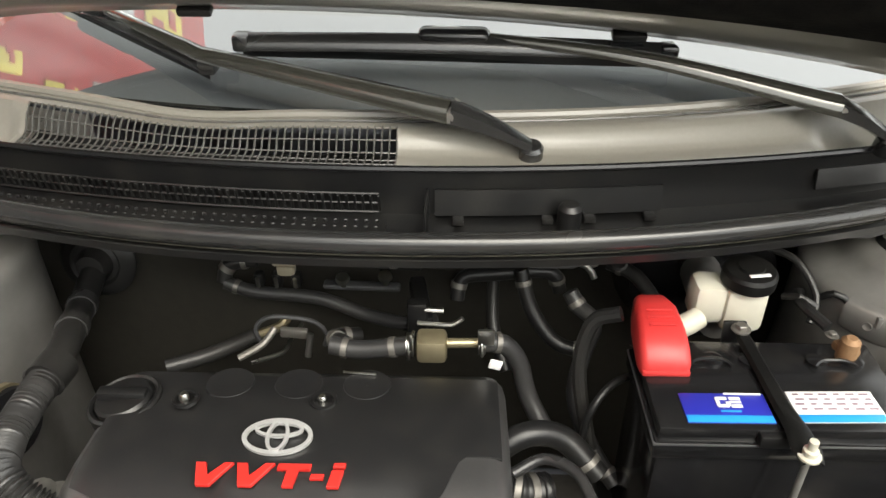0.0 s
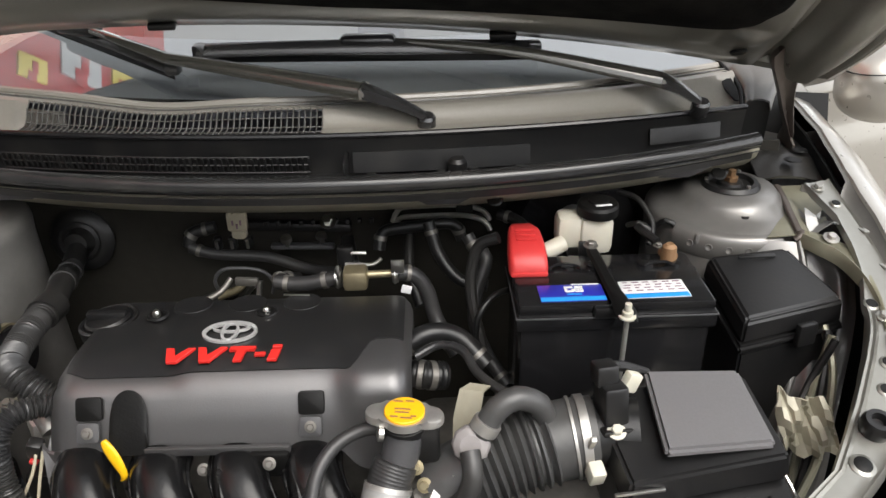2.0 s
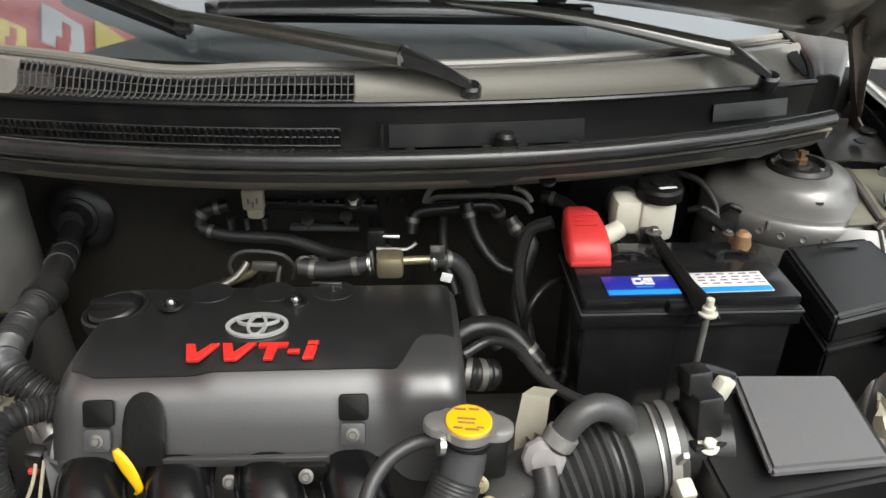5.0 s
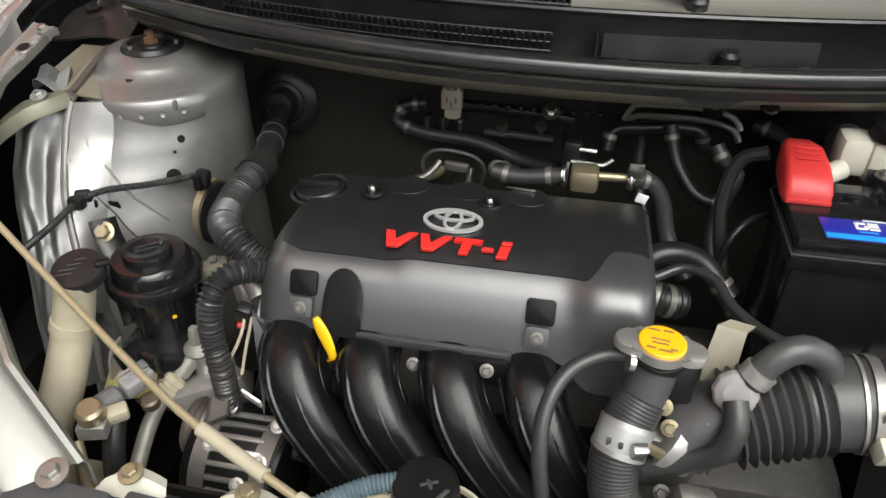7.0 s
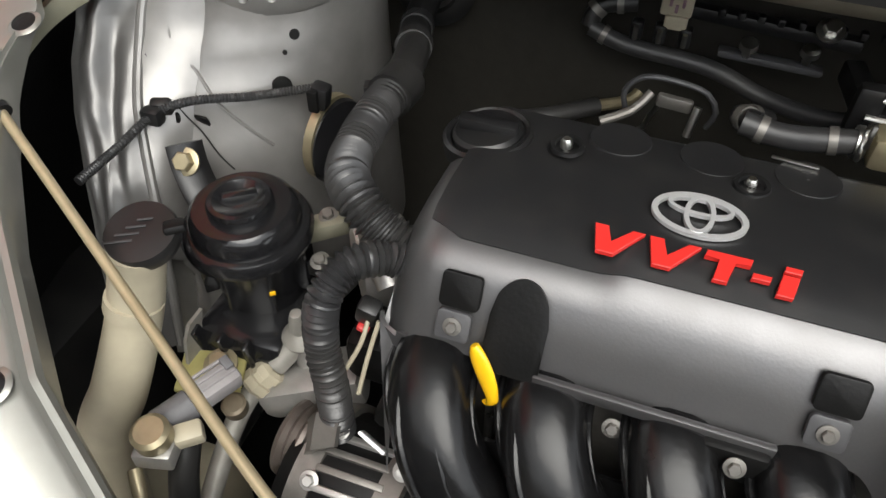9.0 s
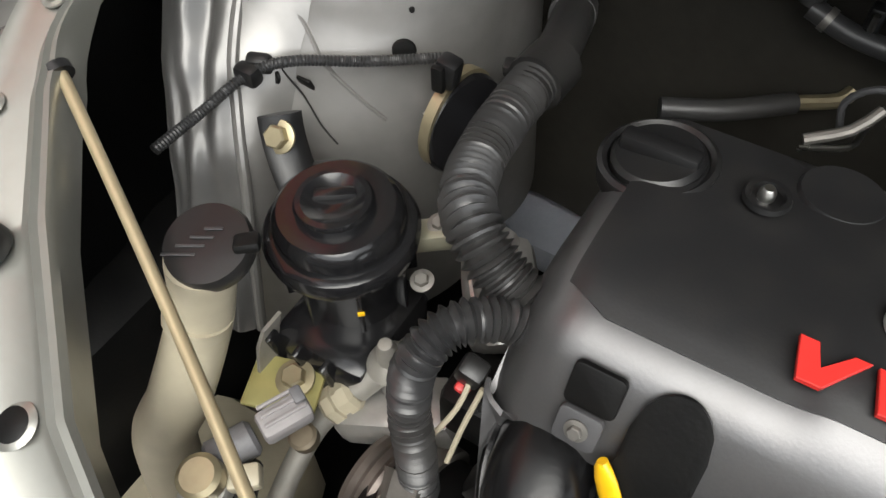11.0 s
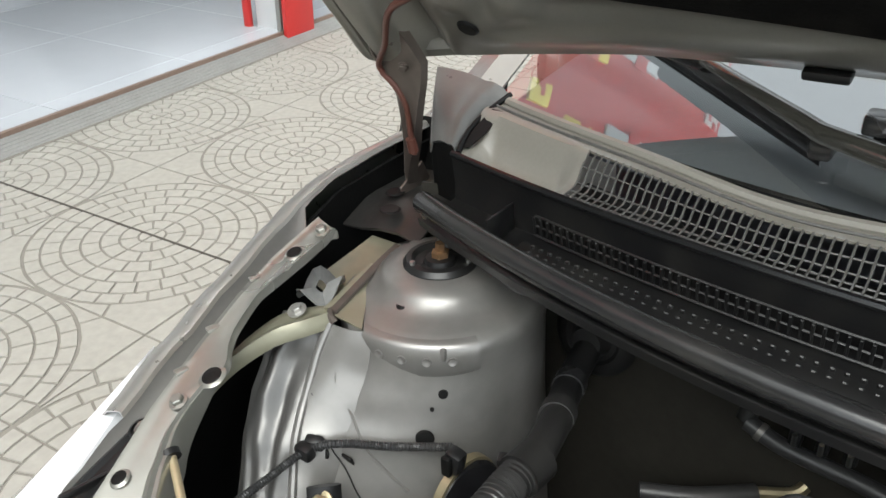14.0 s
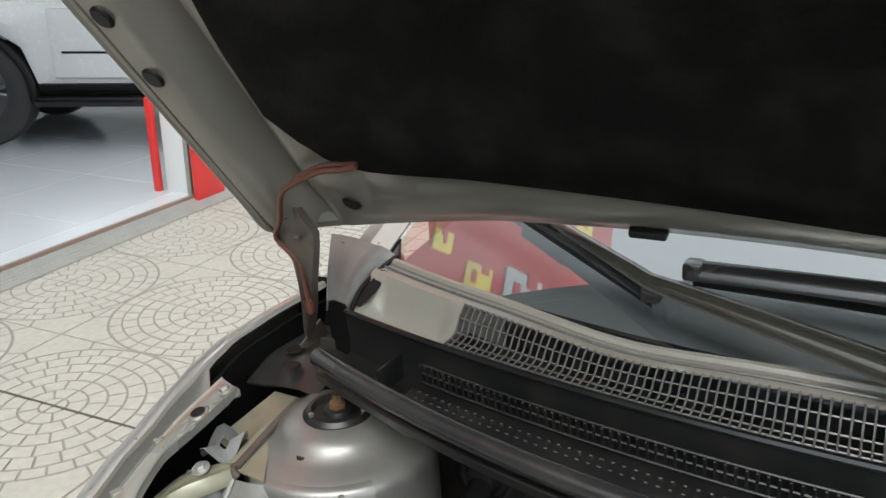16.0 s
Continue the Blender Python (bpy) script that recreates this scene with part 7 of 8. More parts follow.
part("arm", box((0.012, 0.04, 0.790), (0.020, 0.09, 0.024), 0.005, (0, 0, 10)), "black", rl)
part("arm", box((0.010, 0.0, 0.800), (0.024, 0.016, 0.05), 0.005), "black", rl)
part("wire_bow", tube([(0.01, -0.01, 0.800), (0.03, -0.012, 0.800), (0.05, -0.012, 0.800), (0.062, -0.01, 0.808)], 0.003, 8), "steel", rl)
part("wire_bow", tube([(0.0, -0.0, 0.815), (0.02, -0.005, 0.816), (0.04, -0.005, 0.815)], 0.003, 8), "steel", rl)
cn = thing("cable_connector", "cream plastic cable connector", "connector", (-0.162, 0.09, 0.82))
part("body", box((-0.162, 0.09, 0.826), (0.030, 0.014, 0.030), 0.003), "cream", cn)
part("key", box((-0.160, 0.087, 0.806), (0.022, 0.014, 0.014), 0.002), "cream", cn)
for k in range(3):
    part("slot", box((-0.168 + 0.006 * k, 0.0825, 0.826 - 0.006 * (k % 2)), (0.003, 0.002, 0.008), 0.0005), "print_dark", cn)
    part("tooth", box((-0.171 + 0.009 * k, 0.09, 0.842), (0.005, 0.012, 0.006), 0.001), "cream", cn)
lf = thing("lifting_eye", "bare metal lifting eye behind the cover", "bracket", (-0.145, 0.02, 0.76))
part("ring", tube([(-0.185, 0.025, 0.735), (-0.190, 0.022, 0.760), (-0.175, 0.02, 0.780), (-0.145, 0.02, 0.782), (-0.115, 0.02, 0.775), (-0.103, 0.022, 0.755), (-0.108, 0.025, 0.735)], 0.0028, 8), "grey_plastic", lf)
part("plate", box((-0.142, 0.018, 0.760), (0.034, 0.008, 0.014), 0.003, (0, 4, 0)), "dark_alu", lf, "weathered plate")
part("pin", rod_between((-0.120, 0.010, 0.765), (-0.124, 0.0, 0.738), 0.004), "steel", lf)
part("spout", tube([(-0.165, 0.02, 0.765), (-0.178, 0.005, 0.752), (-0.205, -0.01, 0.742)], 0.0045, 10), "dark_alu", lf)

# ---- brake fluid reservoir ----
br = thing("brake_reservoir", "milky brake fluid reservoir with black cap", "reservoir", (0.35, -0.03, 0.82))
part("tank", box((0.358, -0.034, 0.855), (0.046, 0.044, 0.055), 0.010), "white_plastic", br)
part("side_tank", box((0.325, -0.030, 0.858), (0.040, 0.040, 0.048), 0.010), "white_plastic", br)
part("spout", tube([(0.312, -0.05, 0.845), (0.298, -0.058, 0.842), (0.288, -0.06, 0.838)], 0.012, 12), "white_plastic", br)
part("cap", lathe([(0.028, 0), (0.028, 0.012), (0.025, 0.016), (0.014, 0.017), (0.013, 0.020), (0, 0.020)], (0.360, -0.036, 0.884), (0, -0.05, 1), 28), "matte_black", br, "black ribbed cap")
part("cap_mark", box((0.364, -0.052, 0.9015), (0.022, 0.005, 0.001), 0.0004, (0, 0, 8)), "label_white", br)
part("cylinder", tube([(0.35, -0.02, 0.815), (0.35, 0.06, 0.82), (0.35, 0.12, 0.83)], 0.024, 18), "alu", br)
servo = thing("brake_servo", "black round brake servo on the firewall", "servo", (0.36, 0.12, 0.80))
part("drum", lathe([(0.03, -0.05), (0.09, -0.035), (0.105, 0.0), (0.105, 0.03), (0.05, 0.05)], (0.36, 0.12, 0.80), (0, 1, 0), 32), "gloss_black", servo)
for k, pts in enumerate((((0.40, 0.02, 0.89), (0.425, 0.0, 0.885), (0.44, -0.03, 0.86), (0.43, -0.05, 0.84)), ((0.445, -0.02, 0.85), (0.455, -0.035, 0.868), (0.47, -0.04, 0.86), (0.475, -0.03, 0.84)), ((0.405, -0.03, 0.86), (0.415, -0.045, 0.87), (0.43, -0.05, 0.862)))):
    t = thing("cable", "thin black cable by the brake servo", "cable", pts[0])
    part("wire", tube(pts, 0.004, 10), "rubber", t)

# ---- left side: harness, reservoirs, horn, support rod ----
har = thing("engine_harness", "thick taped and corrugated black wiring harness", "harness", (-0.41, 0.05, 0.75))
part("grommet", lathe([(0.050, 0.0), (0.052, 0.008), (0.044, 0.016), (0.034, 0.018), (0.030, 0.014), (0.024, 0.016), (0.018, 0.034), (0, 0.036)], (-0.434, 0.158, 0.770), (0.0, -1, 0.15), 32), "rubber", har, "round rubber grommet")
part("taped", tube([(-0.434, 0.145, 0.768), (-0.428, 0.085, 0.757), (-0.410, 0.030, 0.770), (-0.390, -0.025, 0.788), (-0.381, -0.080, 0.788), (-0.380, -0.118, 0.789)], 0.0165, 16), "rubber", har)
for p, q in (((-0.425, 0.075, 0.758), (-0.419, 0.055, 0.762)), ((-0.400, 0.004, 0.779), (-0.393, -0.018, 0.786))):
    part("tape_band", tube([p, q], 0.0185, 16), "conduit", har, "wound tape")
part("conduit", tube([(-0.381, -0.100, 0.789), (-0.382, -0.140, 0.789), (-0.379, -0.184, 0.788), (-0.367, -0.221, 0.793), (-0.350, -0.242, 0.794), (-0.328, -0.252, 0.780), (-0.300, -0.255, 0.762)], 0.0160, 20, ridges=0.0024, pitch=0.0054), "conduit", har)
part("tape_band", tube([(-0.379, -0.075, 0.788), (-0.381, -0.105, 0.789)], 0.0215, 16), "rubber", har)
part("clip_foot", box((-0.402, -0.090, 0.784), (0.020, 0.014, 0.010), 0.003, (0, 0, 20)), "black", har)

h2 = thing("alternator_harness", "corrugated black conduit beside the cover", "harness", (-0.34, -0.30, 0.70))
part("conduit", tube([(-0.300, -0.272, 0.770), (-0.313, -0.278, 0.776), (-0.333, -0.299, 0.780), (-0.343, -0.320, 0.762), (-0.344, -0.329, 0.722), (-0.336, -0.338, 0.690), (-0.334, -0.340, 0.625)], 0.0120, 18, ridges=0.0020, pitch=0.0050), "conduit", h2)
part("branch", tube([(-0.334, -0.340, 0.632), (-0.328, -0.344, 0.604), (-0.300, -0.348, 0.588), (-0.26, -0.356, 0.588), (-0.225, -0.360, 0.592)], 0.0085, 14, ridges=0.0009, pitch=0.004), "conduit", h2)
part("branch", tube([(-0.335, -0.340, 0.628), (-0.345, -0.335, 0.58), (-0.345, -0.34, 0.54)], 0.008, 12), "rubber", h2)
part("connector", box((-0.214, -0.362, 0.592), (0.022, 0.018, 0.030), 0.004, (0, 0, 20)), "cream", h2)
for pts in (((-0.32, -0.29, 0.735), (-0.322, -0.31, 0.71), (-0.335, -0.33, 0.68)), ((-0.31, -0.30, 0.73), (-0.315, -0.315, 0.70), (-0.318, -0.33, 0.672))):
    t = thing("wire", "pale single wire beside the conduit", "wire", pts[0])
    part("strand", tube(pts, 0.0019, 8), "cream", t)

can = thing("fluid_reservoir", "black round fluid reservoir with a domed cap", "reservoir", (-0.458, -0.238, 0.66))
part("cap", lathe([(0.050, -0.010), (0.0555, -0.006), (0.0565, 0.002), (0.054, 0.007), (0.050, 0.009), (0.0475, 0.009), (0.047, 0.017), (0.0445, 0.024), (0.041, 0.027), (0.030, 0.0275), (0.022, 0.027)], (-0.458, -0.240, 0.724), (0, -0.04, 1), 44), "gloss_black", can, "dusty black cap")
gr = part("grip", lathe([(0.0275, 0.0), (0.028, 0.008), (0.026, 0.012), (0.022, 0.0125), (0.016, 0.009), (0.008, 0.0065), (0, 0.006)], (-0.458, -0.242, 0.748), (0, -0.04, 1), 36), "gloss_black", can)
part("grip_bar", box((-0.462, -0.236, 0.7565), (0.030, 0.010, 0.006), 0.0028, (0, 0, 35)), "gloss_black", gr)
part("bowl", lathe([(0.035, -0.08), (0.042, -0.03), (0.046, 0.0)], (-0.456, -0.240, 0.716), (0, -0.04, 1), 32), "gloss_black", can)
for a in range(8):
    t = math.tau * a / 8
    part("rib", box((-0.456 + 0.044 * math.cos(t), -0.240 + 0.044 * math.sin(t), 0.69), (0.004, 0.012, 0.05), 0.001, (0, 0, math.degrees(t) + 90)), "gloss_black", can)
part("bracket", box((-0.500, -0.212, 0.712), (0.034, 0.045, 0.030), 0.006, (0, 0, 35)), "black", can)
part("mark", box((-0.420, -0.276, 0.692), (0.005, 0.0015, 0.004), 0.0003, (0, 0, 40)), "yellow", can)
gb = thing("bracket_bolt", "brassy bolt on a black bracket", "bolt", (-0.545, -0.2, 0.735))
bolt("bolt", (-0.535, -0.206, 0.748), (0.1, -0.7, 0.6), 0.0092, gb, "brass", 1.4)
part("plate", tube([(-0.541, -0.196, 0.760), (-0.535, -0.203, 0.744), (-0.520, -0.214, 0.724), (-0.500, -0.224, 0.706)], 0.0165, 10, flat=0.3), "black", gb, "black strap plate")
part("blue_dot", lathe([(0.0032, 0), (0.0028, 0.002), (0, 0.0025)], (-0.540, -0.214, 0.733), (0, -1, 0.3), 12), "label_cyan", gb)

horn = thing("horn", "black disc horn on a steel bracket", "horn", (-0.44, -0.10, 0.72))
part("disc", lathe([(0.0, -0.018), (0.030, -0.014), (0.040, -0.004), (0.042, 0.0), (0.040, 0.006), (0.0, 0.008)], (-0.438, -0.105, 0.725), (1, -0.25, 0.1), 32), "gloss_black", horn)
part("rim", tube([(-0.449, -0.104, 0.728), (-0.440, -0.105, 0.728)], 0.0425, 32), "brass", horn, "brassy rim")
part("stud", lathe([(0.009, 0), (0.009, 0.012), (0.005, 0.014), (0, 0.02)], (-0.452, -0.108, 0.726), (-1, -0.2, 0), 14), "steel", horn)
plug = thing("horn_plug", "black wire plug on the strut tower", "plug", (-0.436, -0.118, 0.78))
part("body", box((-0.444, -0.116, 0.782), (0.018, 0.016, 0.024), 0.004, (0, 10, 0)), "black", plug)
part("latch", box((-0.446, -0.127, 0.782), (0.010, 0.006, 0.022), 0.002), "matte_black", plug)
part("lead", tube([(-0.460, -0.097, 0.775), (-0.511, -0.130, 0.774), (-0.553, -0.158, 0.777), (-0.580, -0.180, 0.770), (-0.595, -0.221, 0.757), (-0.598, -0.268, 0.756)], 0.0042, 10, ridges=0.0005, pitch=0.0028), "hose", plug)
part("clip", box((-0.582, -0.180, 0.768), (0.020, 0.014, 0.016), 0.004), "black", plug)

wash = thing("washer_bottle", "milky washer bottle neck with a black cap", "bottle", (-0.52, -0.35, 0.55))
part("neck", tube([(-0.481, -0.337, 0.785), (-0.488, -0.339, 0.755), (-0.498, -0.350, 0.710), (-0.508, -0.380, 0.655), (-0.528, -0.398, 0.60), (-0.545, -0.41, 0.48)], 0.0205, 20, r_end=0.026), "cream", wash)
part("collar", tube([(-0.493, -0.345, 0.733), (-0.496, -0.348, 0.722)], 0.0225, 20), "cream", wash)
part("tank", box((-0.55, -0.40, 0.38), (0.14, 0.20, 0.14), 0.03), "cream", wash)
wcap = part("cap", lathe([(0.023, -0.012), (0.026, -0.008), (0.0275, 0.002), (0.026, 0.006), (0.012, 0.008), (0, 0.008)], (-0.480, -0.328, 0.788), (0.05, -0.25, 1), 32), "rubber", wash, "worn black cap")
part("thumb_tab", box((-0.458, -0.318, 0.795), (0.016, 0.014, 0.008), 0.003, (-12, 0, 40)), "matte_black", wcap)
for k in range(4):
    part("print_bar", box((-0.488 + 0.003 * k, -0.344 + 0.0075 * k, 0.7935 + 0.0018 * k), (0.020 - 0.003 * k, 0.0022, 0.0008), 0.0003, (-14, 0, 30)), "grey_plastic", wcap)

rodt = thing("support_rod", "tan bonnet support rod with a cream sleeve", "support rod", (-0.4, -0.42, 0.78))
ra = Vector((-0.599, -0.302, 0.845))
rod_path = [ra + Vector((-0.012, 0.004, 0.008)), ra, Vector((-0.450, -0.383, 0.793)), Vector((-0.306, -0.464, 0.762)), Vector((-0.212, -0.506, 0.750)), Vector((-0.130, -0.540, 0.740))]
part("rod", tube(rod_path, 0.0039, 12), "rod", rodt)
part("sleeve", tube([(-0.280, -0.477, 0.7585), (-0.245, -0.492, 0.7540), (-0.210, -0.507, 0.7495)], 0.0066, 14), "cream", rodt, "cream plastic sleeve")
part("sleeve", tube([(-0.178, -0.520, 0.7460), (-0.145, -0.534, 0.7420)], 0.0066, 14), "cream", rodt, "cream plastic sleeve")
part("grommet", lathe([(0.0085, -0.004), (0.009, 0.002), (0.006, 0.004), (0.005, 0)], ra + Vector((-0.006, 0.002, 0.002)), (-1, 0.3, 0.4), 16), "rubber", rodt)

# ---- lower left: mount, pipes, alternator ----
mnt = thing("engine_mount", "engine mount bracket with a zinc bolt", "mount", (-0.455, -0.305, 0.61))
part("plate", box((-0.464, -0.326, 0.624), (0.056, 0.044, 0.006), 0.004, (0, 5, 20)), "zinc_yellow", mnt, "yellowed zinc plate")
bolt("bolt", (-0.458, -0.319, 0.629), (0, -0.2, 1), 0.0095, mnt, "brass", 1.6)
part("lug", loft([[(-0.487, -0.318 + 0.012 * k, 0.626), (-0.490, -0.308 + 0.012 * k, 0.650), (-0.488, -0.302 + 0.010 * k, 0.664)] for k in (-1, 0, 1)], solid=0.003), "dull_alu", mnt, "pale upright lug")
part("block", box((-0.45, -0.255, 0.600), (0.09, 0.10, 0.10), 0.015), "gloss_black", mnt)
for x in (-0.485, -0.46, -0.435):
    part("rib", box((x, -0.303, 0.625), (0.005, 0.012, 0.06), 0.002, (10, 0, 0)), "gloss_black", mnt)
part("arm", box((-0.385, -0.29, 0.60), (0.10, 0.05, 0.04), 0.012, (0, -15, 20)), "alu", mnt)
for name, label, r, material, pts in (
    ("coolant_pipe", "grey metal air conditioning pipe", 0.0095, "dull_alu", ((-0.392, -0.268, 0.648), (-0.424, -0.309, 0.613), (-0.436, -0.345, 0.590), (-0.436, -0.40, 0.552), (-0.425, -0.46, 0.52))),
    ("coolant_pipe", "bent pale metal pipe by the radiator", 0.0055, "brass", ((-0.452, -0.438, 0.655), (-0.44, -0.452, 0.645), (-0.435, -0.462, 0.625), (-0.41, -0.475, 0.62), (-0.385, -0.482, 0.60), (-0.38, -0.49, 0.56))),
    ("rubber_pipe", "dark rubber pipe beside the alternator", 0.012, "rubber", ((-0.435, -0.395, 0.655), (-0.43, -0.42, 0.625), (-0.425, -0.44, 0.58), (-0.42, -0.45, 0.54))),
    ("rubber_pipe", "dark grey rubber pipe under the rod", 0.013, "hose", ((-0.415, -0.43, 0.60), (-0.40, -0.45, 0.585), (-0.385, -0.46, 0.55)))):
    t = thing(name, label, "pipe", pts[0])
    part("tube", tube(pts, r, 14), material, t)
fit1 = thing("service_valve", "zinc service valve with a round cap", "valve", (-0.44, -0.42, 0.68))
part("cap", lathe([(0.013, 0), (0.0145, 0.003), (0.0145, 0.015), (0.011, 0.018), (0, 0.018)], (-0.441, -0.419, 0.674), (0.05, -0.15, 1), 24), "brass", fit1, "ribbed zinc cap")
part("block", box((-0.441, -0.420, 0.664), (0.030, 0.028, 0.018), 0.003, (0, 0, 15)), "alu", fit1)
part("side_block", box((-0.424, -0.404, 0.668), (0.022, 0.016, 0.016), 0.003, (10, 0, 40)), "cream", fit1)
fit2 = thing("pipe_union", "pale plastic pipe union with a hex collar", "union", (-0.40, -0.34, 0.64))
part("collar", lathe([(0.012, -0.015), (0.0155, -0.011), (0.0155, -0.003), (0.013, -0.002), (0.013, 0.003), (0.0155, 0.004), (0.0155, 0.011), (0.011, 0.014)], (-0.424, -0.309, 0.613), (0.5, 0.62, 0.5), 8), "cream", fit2, angle=20)
part("pipe", tube([(-0.415, -0.300, 0.624), (-0.402, -0.283, 0.640), (-0.388, -0.262, 0.652)], 0.0105, 14), "dull_alu", fit2)
fit3 = thing("pressure_sensor", "grey sensor plug on the pipe", "sensor", (-0.43, -0.36, 0.65))
part("body", rod_between((-0.452, -0.408, 0.666), (-0.437, -0.378, 0.667), 0.0130, 20, bev=0.003), "lid_grey", fit3)
part("plug", box((-0.428, -0.358, 0.668), (0.021, 0.036, 0.020), 0.004, (0, 10, -26)), "sensor_grey", fit3, "pale lilac plug")
for k in (-1, 0, 1):
    part("rib", box((-0.430 + 0.0068 * k * math.cos(radians(-26)), -0.356 + 0.0068 * k * math.sin(radians(-26)), 0.6785 - 0.0012 * k), (0.0028, 0.030, 0.004), 0.001, (0, 10, -26)), "sensor_grey", fit3)
part("latch", box((-0.426, -0.344, 0.679), (0.012, 0.008, 0.006), 0.0015, (0, 10, -26)), "lid_grey", fit3)
fit4 = thing("small_cap", "small zinc pipe cap", "cap", (-0.416, -0.352, 0.63))
part("cap", lathe([(0.0085, 0), (0.0105, 0.003), (0.0105, 0.014), (0.008, 0.016), (0, 0.016)], (-0.423, -0.352, 0.624), (0.05, -0.2, 1), 20), "bronze", fit4)
nip = thing("bleed_nipple", "pale conical valve on the engine mount", "valve", (-0.394, -0.28, 0.65))
part("cone", lathe([(0.017, 0), (0.018, 0.004), (0.013, 0.010), (0.009, 0.014), (0.0075, 0.028), (0.005, 0.036), (0, 0.037)], (-0.394, -0.282, 0.652), (0, -0.1, 1), 22), "dull_alu", nip)
part("stem", rod_between((-0.394, -0.282, 0.61), (-0.394, -0.282, 0.655), 0.010), "alu", nip)

alt = thing("alternator", "cast aluminium alternator with a pulley", "alternator", (-0.32, -0.36, 0.55))
part("body", lathe([(0.03, -0.06), (0.058, -0.055), (0.066, -0.03), (0.067, 0.03), (0.058, 0.055), (0.03, 0.06)], (-0.315, -0.355, 0.555), (1, -0.1, 0), 32), "matte_black", alt)
part("pulley", lathe([(0.034, -0.012), (0.035, -0.008), (0.031, -0.004), (0.035, 0.0), (0.031, 0.004), (0.035, 0.008), (0.034, 0.012), (0.012, 0.014), (0, 0.016)], (-0.372, -0.340, 0.585), (-1, 0.1, 0), 32), "rust_steel", alt, "brown grooved pulley")
for x0 in (-0.345, -0.275):
    part("end_bell", lathe([(0.048, -0.012), (0.069, -0.010), (0.070, 0.010), (0.048, 0.012)], (x0, -0.352 - 0.1 * (x0 + 0.315), 0.555), (1, -0.1, 0), 32), "dark_alu", alt, "cast slotted end bell")
for k in range(16):
    t = radians(-10 + 13 * k)
    part("fin", box((-0.310, -0.355 - 0.066 * math.sin(t), 0.555 + 0.066 * math.cos(t)), (0.058, 0.006, 0.008), 0.001, (math.degrees(t), 0, 0)), "dark_alu" if k % 3 else "alu", alt)
for x, y, z in ((-0.34, -0.385, 0.617), (-0.28, -0.395, 0.612), (-0.30, -0.415, 0.595), (-0.27, -0.36, 0.632), (-0.33, -0.345, 0.635)):
    bolt("bolt", (x, y, z), (0, -0.6, 0.8), 0.005, alt, "alu")
part("white_flag", box((-0.288, -0.369, 0.680), (0.024, 0.003, 0.034), 0.001, (25, 20, -15)), "label_white", alt, "pale plastic flag")
part("plate", loft([[(-0.37, -0.335, 0.61), (-0.35, -0.345, 0.65), (-0.33, -0.34, 0.66)], [(-0.365, -0.365, 0.60), (-0.345, -0.37, 0.635), (-0.325, -0.365, 0.645)]], solid=0.005), "dark_alu", alt)
part("bracket", box((-0.275, -0.325, 0.665), (0.05, 0.03, 0.05), 0.008, (0, 20, 0)), "matte_black", alt)
tens = thing("belt_cover", "pale cast timing cover edge", "cover", (-0.325, -0.26, 0.72))
part("rim", tube([(-0.352, -0.200, 0.735), (-0.345, -0.228, 0.742), (-0.328, -0.250, 0.740), (-0.315, -0.262, 0.728)], 0.013, 12), "alu", tens)
part("flange", box((-0.338, -0.225, 0.712), (0.05, 0.07, 0.05), 0.01, (0, 0, 35)), "alu", tens)
for x, y, z in ((-0.405, -0.195, 0.715), (-0.395, -0.235, 0.70)):
    bolt("bolt", (x, y, z), (0, -0.3, 1), 0.0055, tens, "dark_alu")
part("fork", box((-0.410, -0.200, 0.705), (0.05, 0.022, 0.018), 0.005, (0, -10, 30)), "yellow_primer", tens)
part("wire_plug", box((-0.322, -0.292, 0.728), (0.018, 0.016, 0.024), 0.004, (10, 15, 0)), "black", tens, "black wire plug")
part("plug_seal", box((-0.325, -0.298, 0.714), (0.010, 0.008, 0.006), 0.002, (10, 15, 0)), "red", tens, "orange-red plug seal")
part("bottom_box", box((-0.318, -0.28, 0.672), (0.05, 0.05, 0.05), 0.01), "matte_black", tens)

# ---- front: radiator support, expansion tank ----
rs = thing("radiator_support", "black radiator support panel with white brackets", "panel", (0, -0.55, 0.68))
part("panel", loft([[(x, -0.500 - 0.02 * (abs(x) / 0.4) ** 2, 0.688), (x, -0.525, 0.692), (x, -0.60, 0.690), (x, -0.66, 0.66)] for x in np.linspace(-0.46, 0.46, 16)], solid=0.006), "black", rs)
part("end_panel", box((-0.405, -0.556, 0.708), (0.11, 0.075, 0.014), 0.005, (0, 0, -4)), "grey_plastic", rs)
part("raised_panel", box((-0.300, -0.545, 0.702), (0.085, 0.060, 0.010), 0.004, (0, 0, -4)), "grey_plastic", rs)
part("top_panel", box((-0.250, -0.548, 0.708), (0.11, 0.060, 0.014), 0.005, (0, 0, -4)), "black", rs)
part("fan_shroud", loft([[(x, -0.47, 0.655), (x, -0.455, 0.60), (x, -0.46, 0.40)] for x in np.linspace(-0.36, 0.36, 10)], solid=0.004), "matte_black", rs)
for x in (-0.345, -0.235, 0.22, 0.35):
    b = part("bracket", loft([[(x - 0.036 + 0.072 * u, -0.512, 0.690), (x - 0.030 + 0.060 * u, -0.498, 0.694 + 0.014 * math.sin(math.pi * u)), (x - 0.024 + 0.048 * u, -0.486, 0.690 + 0.012 * math.sin(math.pi * u))] for u in np.linspace(0, 1, 9)], solid=0.006), "white_plastic", rs, "off-white bracket")
    bolt("bolt", (x, -0.499, 0.709), (0, -0.1, 1), 0.007, b, "brass")
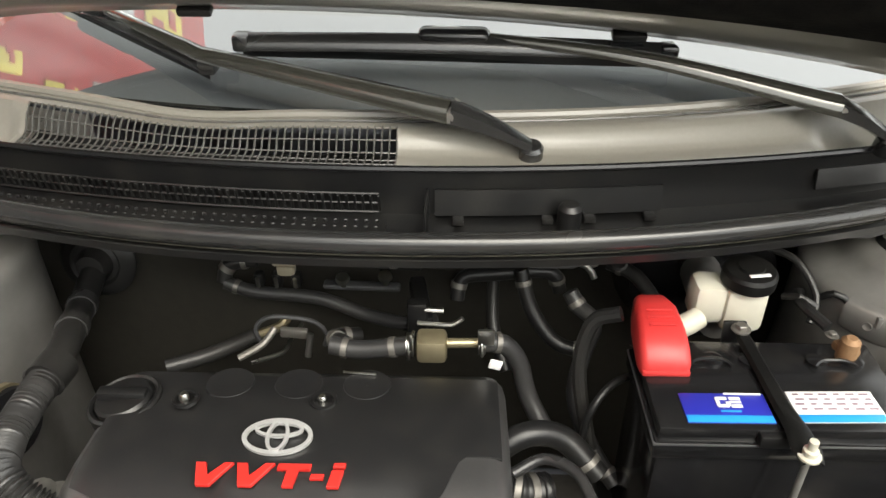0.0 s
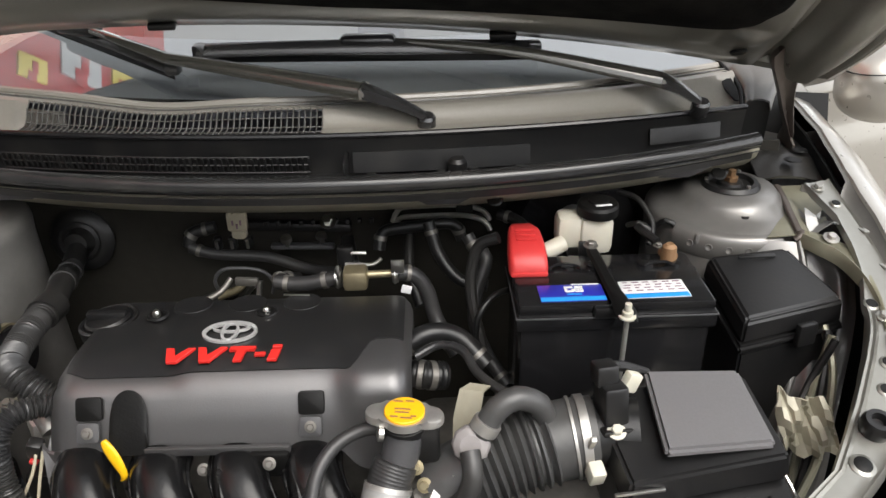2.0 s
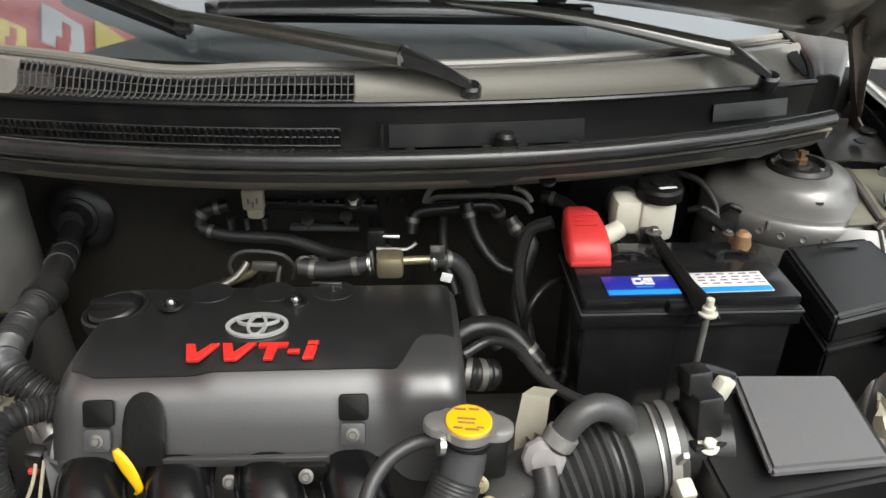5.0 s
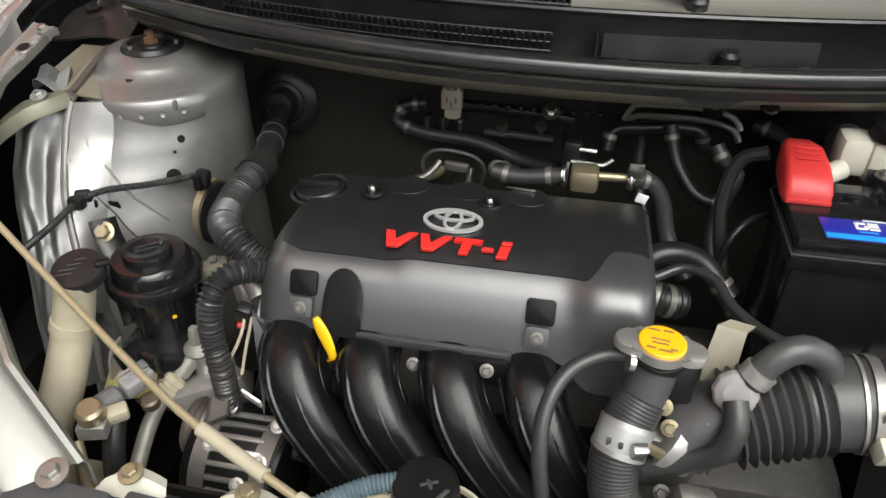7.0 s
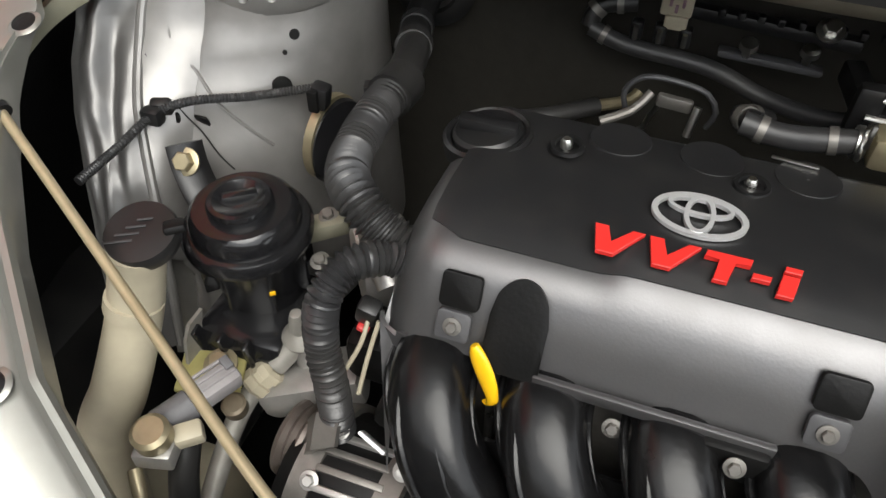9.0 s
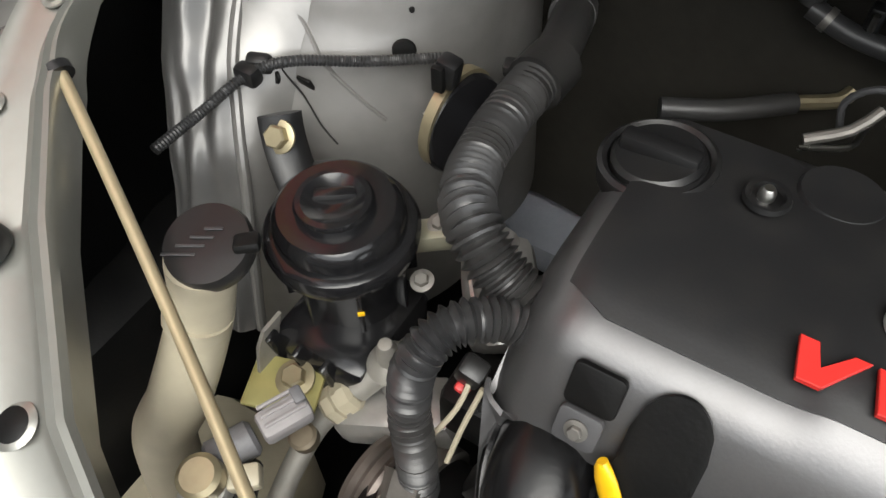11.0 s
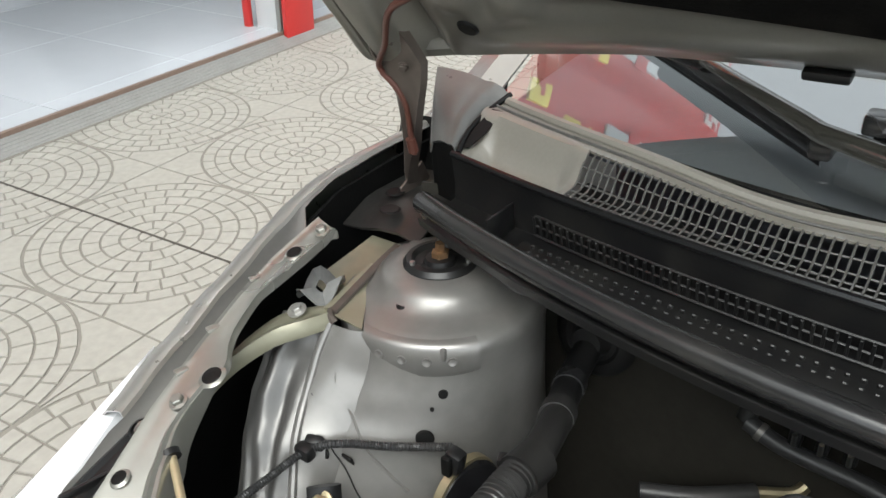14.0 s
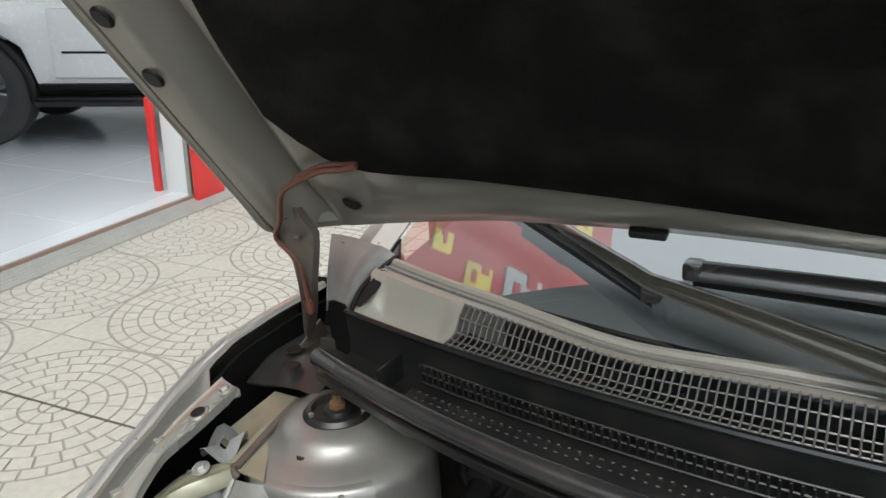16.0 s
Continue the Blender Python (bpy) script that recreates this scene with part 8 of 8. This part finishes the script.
tk = thing("reserve_tank", "cream reserve tank with a black ribbed cap", "tank", (-0.085, -0.465, 0.66))
part("neck", lathe([(0.022, -0.06), (0.024, 0.0), (0.020, 0.004)], (-0.083, -0.470, 0.700), (0, -0.1, 1), 24), "cream", tk)
part("flange", loft([[(-0.083 + 0.052 * math.cos(a), -0.472 + 0.028 * math.sin(a), 0.694 + h) for h in (0.0, 0.006)] for a in np.linspace(0, math.tau, 28)], closed=False, solid=0.003), "cream", tk)
part("flange_top", lathe([(0.030, 0), (0.030, 0.006), (0, 0.006)], (-0.083, -0.476, 0.690), (0, 0, 1), 24), "cream", tk)
part("ear", box((-0.130, -0.472, 0.697), (0.034, 0.024, 0.010), 0.005, (0, 0, 8)), "cream", tk)
part("ear", box((-0.038, -0.478, 0.697), (0.030, 0.020, 0.010), 0.005, (0, 0, -8)), "cream", tk)
part("tank", box((-0.083, -0.475, 0.58), (0.07, 0.05, 0.15), 0.015), "cream", tk)
tc = part("cap", lathe([(0.029, 0), (0.030, 0.004), (0.029, 0.016), (0.026, 0.019), (0, 0.020)], (-0.083, -0.468, 0.706), (0, -0.12, 1), 30), "matte_black", tk, "black cap with raised writing")
part("cross", box((-0.080, -0.4705, 0.7262), (0.016, 0.003, 0.001), 0.0003, (-7, 0, 25)), "grey_plastic", tc)
part("cross", box((-0.080, -0.4705, 0.7262), (0.003, 0.014, 0.001), 0.0003, (-7, 0, 25)), "grey_plastic", tc)
part("print_bar", box((-0.066, -0.478, 0.7250), (0.004, 0.016, 0.001), 0.0003, (-7, 0, -30)), "grey_plastic", tc)
bh = thing("fan_wiring", "faded blue corrugated conduit at the fan", "conduit", (-0.14, -0.48, 0.70))
part("conduit", tube([(-0.195, -0.515, 0.702), (-0.165, -0.492, 0.708), (-0.135, -0.474, 0.712), (-0.108, -0.466, 0.716)], 0.0085, 16, ridges=0.0009, pitch=0.004), "blue_conduit", bh)
lowp = thing("water_pipe", "black and grey pipes under the throttle", "pipe", (0.2, -0.4, 0.6))
part("pipe", tube([(0.10, -0.42, 0.66), (0.16, -0.415, 0.665), (0.22, -0.41, 0.655), (0.28, -0.40, 0.62)], 0.012, 14), "hose", lowp)
part("valve", box((0.150, -0.418, 0.690), (0.04, 0.024, 0.026), 0.008, (0, 15, 10)), "dark_alu", lowp)
for x, z in ((0.13, 0.70), (0.165, 0.705), (0.185, 0.68)):
    bolt("bolt", (x, -0.436, z), (0, -0.8, 0.5), 0.005, lowp, "dark_alu")
cub = thing("apron_bracket", "pale metal bracket and cables below the side rail", "bracket", (0.53, -0.33, 0.70))
part("sheet", loft([[(0.500 + (0.060 + 0.015 * v) * u + 0.008 * v, -0.322 - 0.02 * v + 0.007 * math.sin(11 * u + 6 * v) + 0.004 * math.sin(23 * u - 9 * v), 0.800 - 0.065 * v - 0.015 * u + 0.004 * math.sin(17 * u)) for v in np.linspace(0, 1, 8)] for u in np.linspace(0, 1, 16)], solid=0.002), "beam_paint", cub, "crumpled bright foil sheet", 20)
for k in range(4):
    part("cable", tube([(0.61, -0.20 - 0.01 * k, 0.80), (0.605 - 0.01 * k, -0.25, 0.76 - 0.01 * k), (0.56 - 0.012 * k, -0.33, 0.72 - 0.012 * k), (0.50, -0.40, 0.70 - 0.01 * k)], 0.005, 8), "rubber" if k % 2 else "yellow_primer", cub)
STAND[0] = Matrix.Identity(4)
